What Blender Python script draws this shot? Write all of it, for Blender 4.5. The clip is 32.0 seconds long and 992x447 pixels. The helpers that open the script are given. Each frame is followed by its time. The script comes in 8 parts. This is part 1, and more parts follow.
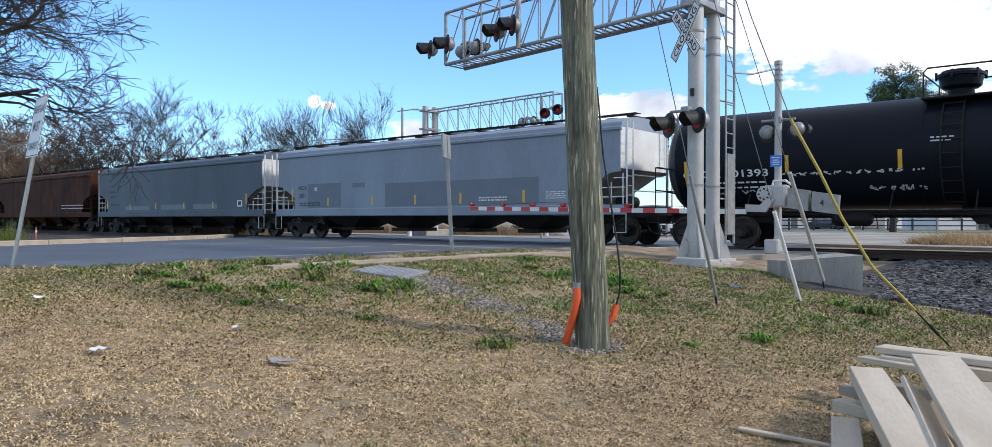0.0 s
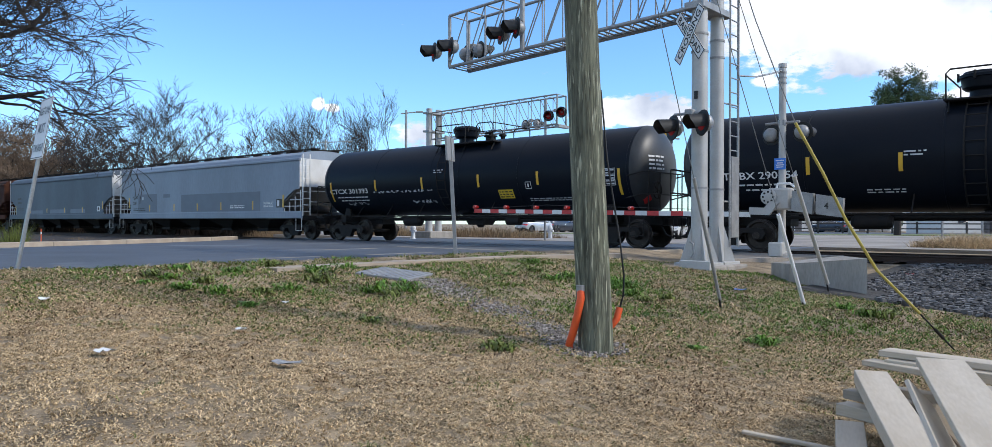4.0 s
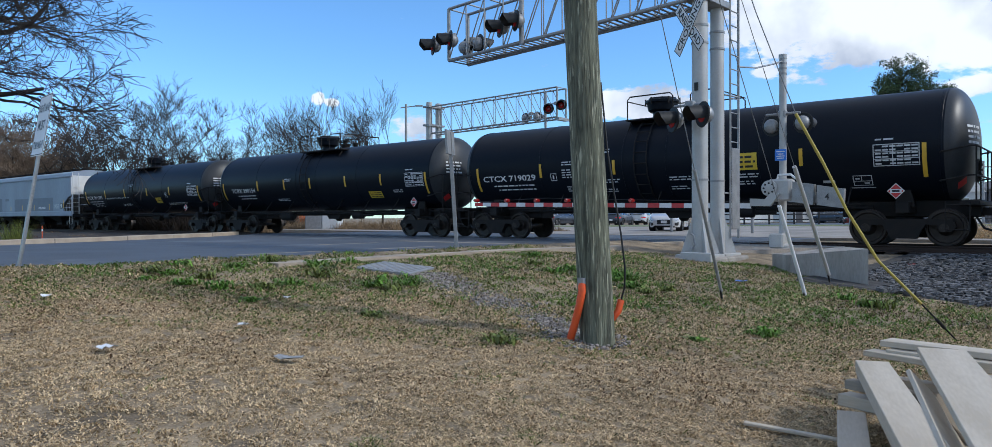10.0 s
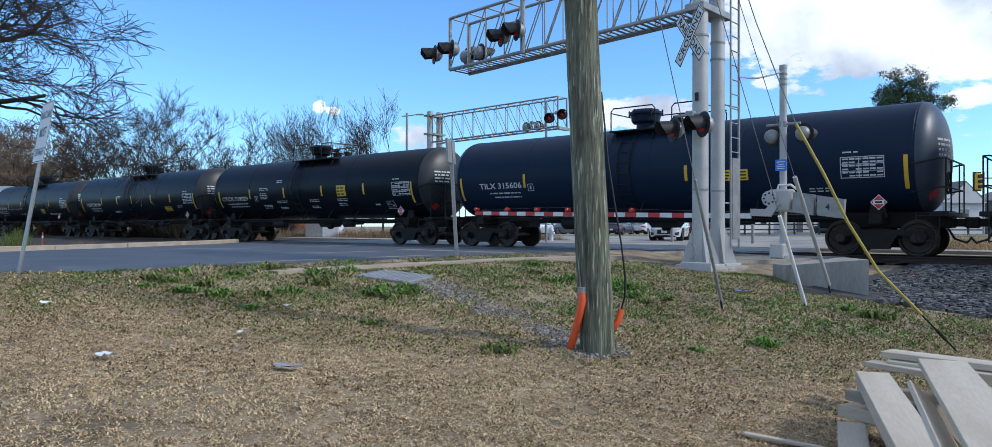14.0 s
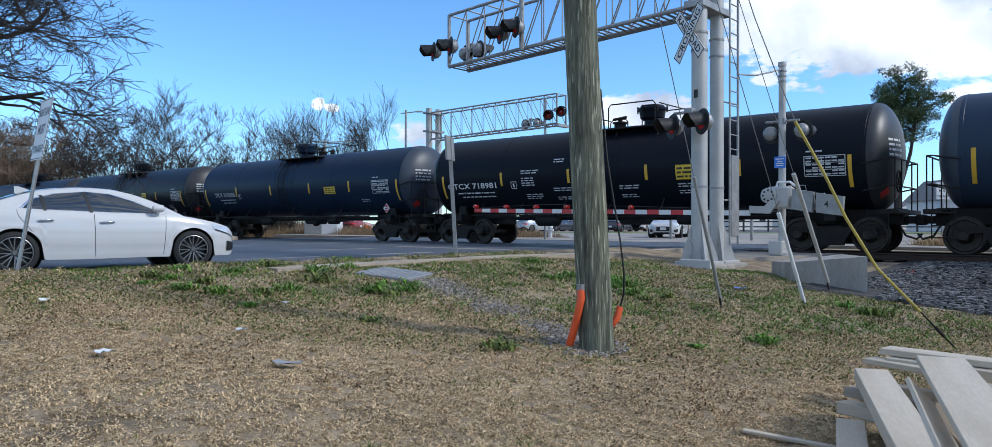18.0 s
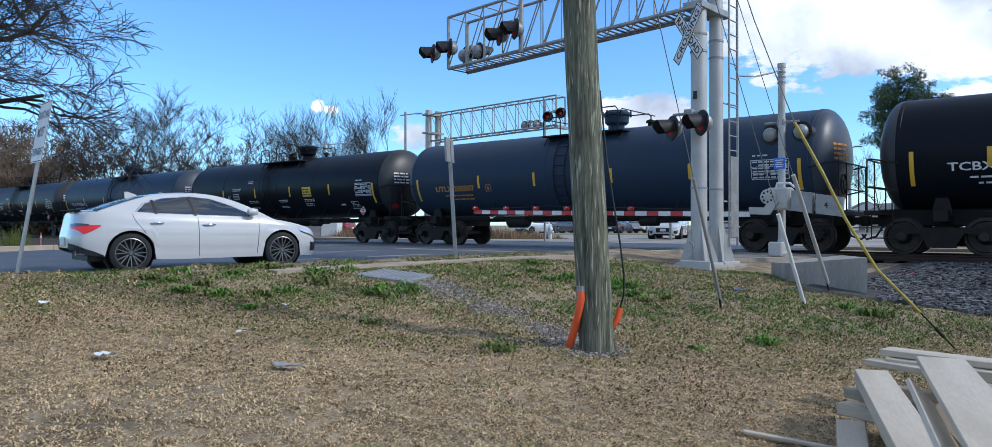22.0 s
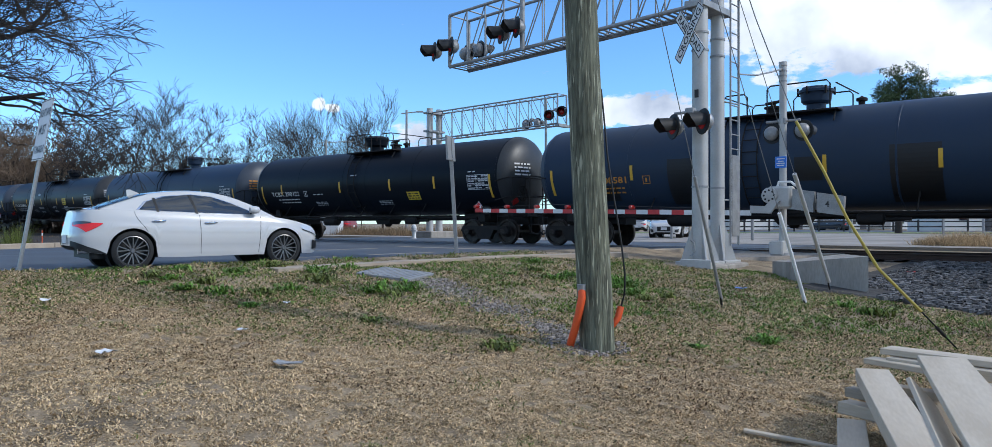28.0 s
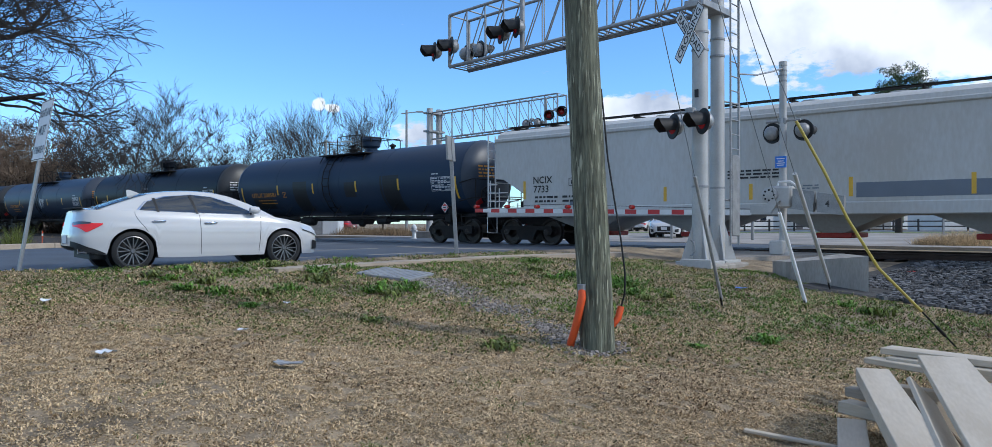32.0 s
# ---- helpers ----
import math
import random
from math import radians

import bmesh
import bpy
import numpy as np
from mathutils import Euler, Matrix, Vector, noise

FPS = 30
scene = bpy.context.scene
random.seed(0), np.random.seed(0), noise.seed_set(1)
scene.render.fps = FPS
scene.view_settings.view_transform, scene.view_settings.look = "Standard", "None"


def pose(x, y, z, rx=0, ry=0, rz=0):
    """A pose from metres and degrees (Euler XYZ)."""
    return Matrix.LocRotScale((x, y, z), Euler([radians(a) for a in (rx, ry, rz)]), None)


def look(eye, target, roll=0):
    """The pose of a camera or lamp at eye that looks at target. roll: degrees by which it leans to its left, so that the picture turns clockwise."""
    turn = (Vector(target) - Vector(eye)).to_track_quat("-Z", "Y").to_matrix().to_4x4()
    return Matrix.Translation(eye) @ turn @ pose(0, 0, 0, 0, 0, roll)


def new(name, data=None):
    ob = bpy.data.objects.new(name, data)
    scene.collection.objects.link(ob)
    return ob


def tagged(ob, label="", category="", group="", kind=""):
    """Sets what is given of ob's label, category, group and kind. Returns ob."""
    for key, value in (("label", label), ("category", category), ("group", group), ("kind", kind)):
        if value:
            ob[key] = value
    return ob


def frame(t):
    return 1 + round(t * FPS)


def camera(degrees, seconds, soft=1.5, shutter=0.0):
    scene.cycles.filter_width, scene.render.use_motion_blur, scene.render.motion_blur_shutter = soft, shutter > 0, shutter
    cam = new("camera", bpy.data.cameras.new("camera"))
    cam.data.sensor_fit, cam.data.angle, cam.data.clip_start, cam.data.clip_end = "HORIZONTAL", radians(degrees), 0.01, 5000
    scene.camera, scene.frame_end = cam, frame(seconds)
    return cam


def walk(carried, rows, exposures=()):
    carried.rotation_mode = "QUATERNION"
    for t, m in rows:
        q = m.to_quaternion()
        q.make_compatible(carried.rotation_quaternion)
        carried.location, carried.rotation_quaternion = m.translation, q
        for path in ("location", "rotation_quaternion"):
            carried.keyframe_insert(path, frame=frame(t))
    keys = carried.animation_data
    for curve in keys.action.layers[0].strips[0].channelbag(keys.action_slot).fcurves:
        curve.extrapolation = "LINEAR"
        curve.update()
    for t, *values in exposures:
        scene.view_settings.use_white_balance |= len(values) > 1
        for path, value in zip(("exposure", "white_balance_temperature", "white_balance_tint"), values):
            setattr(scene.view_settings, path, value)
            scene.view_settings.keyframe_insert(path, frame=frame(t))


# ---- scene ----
# Track frame: x runs along the rails towards the near side, y across them away from the camera, z = 0 on the rail heads.
EYE_Z = 0.76
SIGHT = 42.0
cam = camera(67.3, 32.0, soft=0.6)
# seconds, then small turns of the held camera: left, up, lean (degrees)
SWAY = [
    (0, -0.339, -0.150, 0.131), (0.5, -0.323, -0.328, -0.351), (1, -0.272, 0.211, 0.093), (1.5, -0.283, -0.238, -0.167),
    (2, -0.309, -0.131, -0.520), (2.5, -0.218, -0.309, -0.434), (3, -0.237, -0.387, -0.586), (3.5, -0.039, 0.024, 0.272),
    (5.5, -0.218, -0.071, -0.073), (6, -0.114, -0.429, 0.270), (6.5, -0.044, -0.305, 0.083), (7, -0.073, -0.672, -0.180),
    (7.5, -0.034, 0.033, -0.152), (8, 0.038, -0.137, 0.119), (8.5, 0.014, 0.075, 0.010), (9, 0.042, -0.293, 0.052),
    (9.5, -0.042, -0.474, -0.362), (10, -0.004, -0.468, -0.226), (10.5, 0.056, -0.336, 0.092), (11, 0.083, -0.406, 0.126),
    (11.5, 0.071, -0.175, -0.052), (12, 0.004, -0.148, -0.068), (12.5, 0.008, 0.009, 0.010), (13, 0.023, 0.137, -0.069),
    (13.5, 0.013, -0.144, -0.003), (14, 0.018, 0.214, 0.051), (14.5, -0.008, -0.002, 0.032), (16.5, 0.003, 0.069, -0.010),
    (17, -0.061, -0.168, -0.115), (17.5, -0.025, 0.209, 0.089), (18, -0.056, -0.005, 0.037), (18.5, -0.026, 0.222, 0.092),
    (19, -0.065, 0.145, 0.044), (19.5, -0.048, 0.217, 0.092), (20, -0.078, -0.141, 0.012), (20.5, -0.042, -0.149, 0.020),
    (21, -0.035, -0.233, -0.050), (21.5, -0.066, 0.013, -0.020), (22, -0.077, 0.127, -0.085), (22.5, -0.013, -0.079, 0.025),
    (23, -0.014, -0.035, 0.069), (23.5, -0.004, -0.016, 0.047), (24, -0.030, 0.073, -0.120), (24.5, -0.014, -0.079, 0.043),
    (25, -0.005, 0.123, -0.088), (25.5, -0.021, -0.073, 0.001), (27.5, -0.010, -0.006, 0.040), (28, 0.000, 0.000, 0.000),
    (28.5, -0.011, -0.097, 0.050), (29, -0.011, 0.062, -0.102), (29.5, 0.007, -0.088, -0.065), (30, -0.008, -0.080, -0.070),
    (30.5, 0.008, -0.004, -0.043), (31, 0.012, 0.001, -0.013), (31.5, -0.016, -0.139, -0.126), (32, 0.007, -0.002, -0.046),
]

walk(cam, [(t, pose(0, 0, EYE_Z, 90 + up, 0, SIGHT + left) @ pose(0, 0, 0, 0, 0, lean)) for t, left, up, lean in SWAY],
     exposures=[(0, 0.14, 6450, 11), (3, 0.10, 6380, 11), (5.5, -0.08, 6030, 8), (9, -0.27, 5920, 8), (12.5, -0.12, 5880, 8), (26, -0.14, 5860, 8), (32, -0.20, 5860, 8)])

# ---- light ----
SUN_AZ, SUN_EL = radians(27), radians(36)      # from +x, turned towards +y
sun_way = Vector((math.cos(SUN_AZ) * math.cos(SUN_EL), math.sin(SUN_AZ) * math.cos(SUN_EL), math.sin(SUN_EL)))
sun = new("sun", bpy.data.lights.new("sun", "SUN"))
sun.data.energy, sun.data.angle, sun.data.color = 2.75, radians(6.0), (1.0, 0.93, 0.83)
sun.matrix_world = look(sun_way * 50, (0, 0, 0))


def sky_world():
    w = bpy.data.worlds.new("world")
    scene.world = w
    w.use_nodes = True
    nt = w.node_tree
    nt.nodes.clear()
    N, L = nt.nodes.new, nt.links.new
    out, bg = N("ShaderNodeOutputWorld"), N("ShaderNodeBackground")
    sky = N("ShaderNodeTexSky")
    sky.sky_type, sky.sun_disc = "NISHITA", False
    sky.sun_elevation, sky.sun_rotation = SUN_EL, math.pi / 2 - SUN_AZ
    sky.air_density, sky.dust_density, sky.ozone_density = 1.0, 0.15, 3.0
    co = N("ShaderNodeTexCoord")
    # cumulus: broken noise on the sky's dome, thicker in a few named directions
    sep = N("ShaderNodeSeparateXYZ")
    L(co.outputs["Generated"], sep.inputs[0])

    def m(op, a, b=None, c=None, clamp=False):
        n = N("ShaderNodeMath")
        n.operation, n.use_clamp = op, clamp
        for i, v in enumerate((a, b, c)):
            if v is None:
                continue
            if isinstance(v, (int, float)):
                n.inputs[i].default_value = v
            else:
                L(v, n.inputs[i])
        return n.outputs[0]

    noise_a = N("ShaderNodeTexNoise")
    noise_a.inputs["Scale"].default_value, noise_a.inputs["Detail"].default_value, noise_a.inputs["Roughness"].default_value = 9.0, 9.0, 0.6
    stretch = N("ShaderNodeMapping")
    stretch.inputs["Scale"].default_value = (1, 1, 2.2)
    L(co.outputs["Generated"], stretch.inputs[0])
    L(stretch.outputs[0], noise_a.inputs["Vector"])
    noise_b = N("ShaderNodeTexNoise")
    noise_b.inputs["Scale"].default_value, noise_b.inputs["Detail"].default_value, noise_b.inputs["Roughness"].default_value = 38.0, 7.0, 0.6
    L(stretch.outputs[0], noise_b.inputs["Vector"])
    total = None
    for px, pz, wx, wz, amount in CLOUDS:
        az = radians(SIGHT) - math.atan(px)
        el = math.atan(pz * math.cos(math.atan(px)))
        d = Vector((-math.sin(az) * math.cos(el), math.cos(az) * math.cos(el), math.sin(el)))
        side = Vector((d.y, -d.x, 0)).normalized()
        up = side.cross(d)
        dots = []
        for v, width in ((side, wx), (up, wz)):
            dp = N("ShaderNodeVectorMath")
            dp.operation = "DOT_PRODUCT"
            L(co.outputs["Generated"], dp.inputs[0])
            dp.inputs[1].default_value = v
            dots.append(m("POWER", m("DIVIDE", dp.outputs["Value"], width), 2.0))
        front = N("ShaderNodeVectorMath")
        front.operation = "DOT_PRODUCT"
        L(co.outputs["Generated"], front.inputs[0])
        front.inputs[1].default_value = d
        blob = m("MULTIPLY", m("SUBTRACT", 1.0, m("ADD", dots[0], dots[1]), clamp=True), m("GREATER_THAN", front.outputs["Value"], 0.2))
        blob = m("MULTIPLY", blob, amount)
        total = blob if total is None else m("MAXIMUM", total, blob)
    # overhead and behind the eye the sky is half covered
    back = N("ShaderNodeVectorMath")
    back.operation = "DOT_PRODUCT"
    L(co.outputs["Generated"], back.inputs[0])
    back.inputs[1].default_value = (math.sin(radians(SIGHT)), -math.cos(radians(SIGHT)), 0)
    for v, lo, hi, most in ((sep.outputs["Z"], 0.42, 0.62, 0.46), (back.outputs["Value"], 0.0, 0.35, 0.44)):
        r = N("ShaderNodeMapRange")
        r.interpolation_type = "SMOOTHSTEP"
        r.inputs["From Min"].default_value, r.inputs["From Max"].default_value, r.inputs["To Max"].default_value = lo, hi, most
        L(v, r.inputs["Value"])
        total = m("MAXIMUM", total, r.outputs[0])
    rough = m("ADD", m("MULTIPLY", m("SUBTRACT", noise_a.outputs[0], 0.5), 1.5), m("MULTIPLY", m("SUBTRACT", noise_b.outputs[0], 0.5), 0.9))
    shape = m("ADD", total, rough)
    ramp = N("ShaderNodeMapRange")
    ramp.interpolation_type = "SMOOTHSTEP"
    ramp.inputs["From Min"].default_value, ramp.inputs["From Max"].default_value = 0.34, 0.56
    L(shape, ramp.inputs["Value"])
    mask = m("MULTIPLY", ramp.outputs[0], m("GREATER_THAN", sep.outputs["Z"], 0.0))
    soft = N("ShaderNodeTexNoise")
    soft.inputs["Scale"].default_value, soft.inputs["Detail"].default_value = 8.0, 6.0
    L(co.outputs["Generated"], soft.inputs["Vector"])
    grey = N("ShaderNodeMix")
    grey.data_type = "RGBA"
    grey.inputs["A"].default_value, grey.inputs["B"].default_value = (3.1, 3.4, 4.1, 1), (6.4, 6.5, 6.7, 1)
    shade = N("ShaderNodeMapRange")
    shade.inputs["From Min"].default_value, shade.inputs["From Max"].default_value = 0.38, 0.6
    L(soft.outputs[0], shade.inputs["Value"])
    L(shade.outputs[0], grey.inputs["Factor"])
    mix = N("ShaderNodeMix")
    mix.data_type = "RGBA"
    L(mask, mix.inputs["Factor"])
    tone = N("ShaderNodeMix")
    tone.data_type, tone.blend_type = "RGBA", "MULTIPLY"
    tone.inputs["Factor"].default_value = 1.0
    tone.inputs["B"].default_value = (0.76, 1.0, 1.19, 1)
    L(sky.outputs[0], tone.inputs["A"])
    L(tone.outputs["Result"], mix.inputs["A"])
    L(grey.outputs["Result"], mix.inputs["B"])
    L(mix.outputs["Result"], bg.inputs[0])
    bg.inputs[1].default_value = 0.19
    L(bg.outputs[0], out.inputs[0])


# clouds: tangents right of and above the line of sight, half widths, thickness
CLOUDS = [(0.50, 0.285, 0.22, 0.10, 1.0), (0.62, 0.24, 0.14, 0.06, 0.9), (0.20, 0.155, 0.10, 0.03, 0.9), (-0.238, 0.161, 0.012, 0.013, 0.8), (-0.220, 0.155, 0.016, 0.008, 0.65),
          (0.36, 0.20, 0.03, 0.02, 0.75), (0.65, 0.175, 0.05, 0.02, 0.8), (-0.11, 0.125, 0.07, 0.03, 0.6), (1.3, 0.3, 0.5, 0.15, 0.8), (2.6, 0.4, 0.5, 0.2, 0.8),
          (-1.6, 0.5, 0.3, 0.1, 0.7)]
sky_world()


# ---- materials ----
def material(name, base, rough=0.6, metal=0.0, dark=None, scale=6.0, amount=0.5, fine=60.0, bump=0.15, spots=None, per="", glow=None, coat=0.0, stretch=(1, 1, 1), bump_dist=0.01, spec=0.5, vary=(0.65, 1.35)):
    """base and dark are mixed by a coarse and a fine noise; per: '' or 'object' or 'island' shifts the value a little."""
    mat = bpy.data.materials.new(name)
    mat.use_nodes = True
    nt = mat.node_tree
    N, L = nt.nodes.new, nt.links.new
    b = nt.nodes["Principled BSDF"]
    b.inputs["Roughness"].default_value, b.inputs["Metallic"].default_value = rough, metal
    b.inputs["Coat Weight"].default_value, b.inputs["Specular IOR Level"].default_value = coat, spec
    dark = dark or tuple(c * 0.6 for c in base)
    co = N("ShaderNodeTexCoord")
    mp = N("ShaderNodeMapping")
    mp.inputs["Scale"].default_value = stretch
    L(co.outputs["Object"], mp.inputs[0])
    n1, n2 = N("ShaderNodeTexNoise"), N("ShaderNodeTexNoise")
    for n, s, d in ((n1, scale, 5.0), (n2, fine, 3.0)):
        n.inputs["Scale"].default_value, n.inputs["Detail"].default_value = s, d
        L(mp.outputs[0], n.inputs["Vector"])
    add = N("ShaderNodeMath")
    add.operation = "MULTIPLY_ADD"
    L(n2.outputs[0], add.inputs[0])
    add.inputs[1].default_value = 0.5
    L(n1.outputs[0], add.inputs[2])
    ramp = N("ShaderNodeMapRange")
    ramp.inputs["From Min"].default_value, ramp.inputs["From Max"].default_value, ramp.inputs["To Max"].default_value = 0.55, 0.95, amount
    L(add.outputs[0], ramp.inputs["Value"])
    mix = N("ShaderNodeMix")
    mix.data_type = "RGBA"
    mix.inputs["A"].default_value, mix.inputs["B"].default_value = (*base, 1), (*dark, 1)
    L(ramp.outputs[0], mix.inputs["Factor"])
    col = mix.outputs["Result"]
    if spots:
        n3 = N("ShaderNodeTexNoise")
        n3.inputs["Scale"].default_value, n3.inputs["Detail"].default_value = spots[1], 6.0
        L(mp.outputs[0], n3.inputs["Vector"])
        r3 = N("ShaderNodeMapRange")
        r3.inputs["From Min"].default_value, r3.inputs["From Max"].default_value = spots[2], spots[2] + 0.08
        L(n3.outputs[0], r3.inputs["Value"])
        m3 = N("ShaderNodeMix")
        m3.data_type = "RGBA"
        L(r3.outputs[0], m3.inputs["Factor"])
        L(col, m3.inputs["A"])
        m3.inputs["B"].default_value = (*spots[0], 1)
        col = m3.outputs["Result"]
    if per:
        info = N("ShaderNodeObjectInfo") if per == "object" else N("ShaderNodeNewGeometry")
        hsv = N("ShaderNodeHueSaturation")
        r = N("ShaderNodeMapRange")
        r.inputs["To Min"].default_value, r.inputs["To Max"].default_value = vary
        L(info.outputs["Random" if per == "object" else "Random Per Island"], r.inputs["Value"])
        L(r.outputs[0], hsv.inputs["Value"])
        L(col, hsv.inputs["Color"])
        col = hsv.outputs[0]
    L(col, b.inputs["Base Color"])
    if bump:
        bp = N("ShaderNodeBump")
        bp.inputs["Strength"].default_value, bp.inputs["Distance"].default_value = bump, bump_dist
        L(add.outputs[0], bp.inputs["Height"])
        L(bp.outputs[0], b.inputs["Normal"])
    if glow:
        b.inputs["Emission Color"].default_value, b.inputs["Emission Strength"].default_value = (*glow[0], 1), glow[1]
    return mat


def glass(name, tint=(0.02, 0.025, 0.03), rough=0.03):
    mat = material(name, tint, rough, bump=0, amount=0.2)
    mat.node_tree.nodes["Principled BSDF"].inputs["IOR"].default_value = 1.9
    return mat


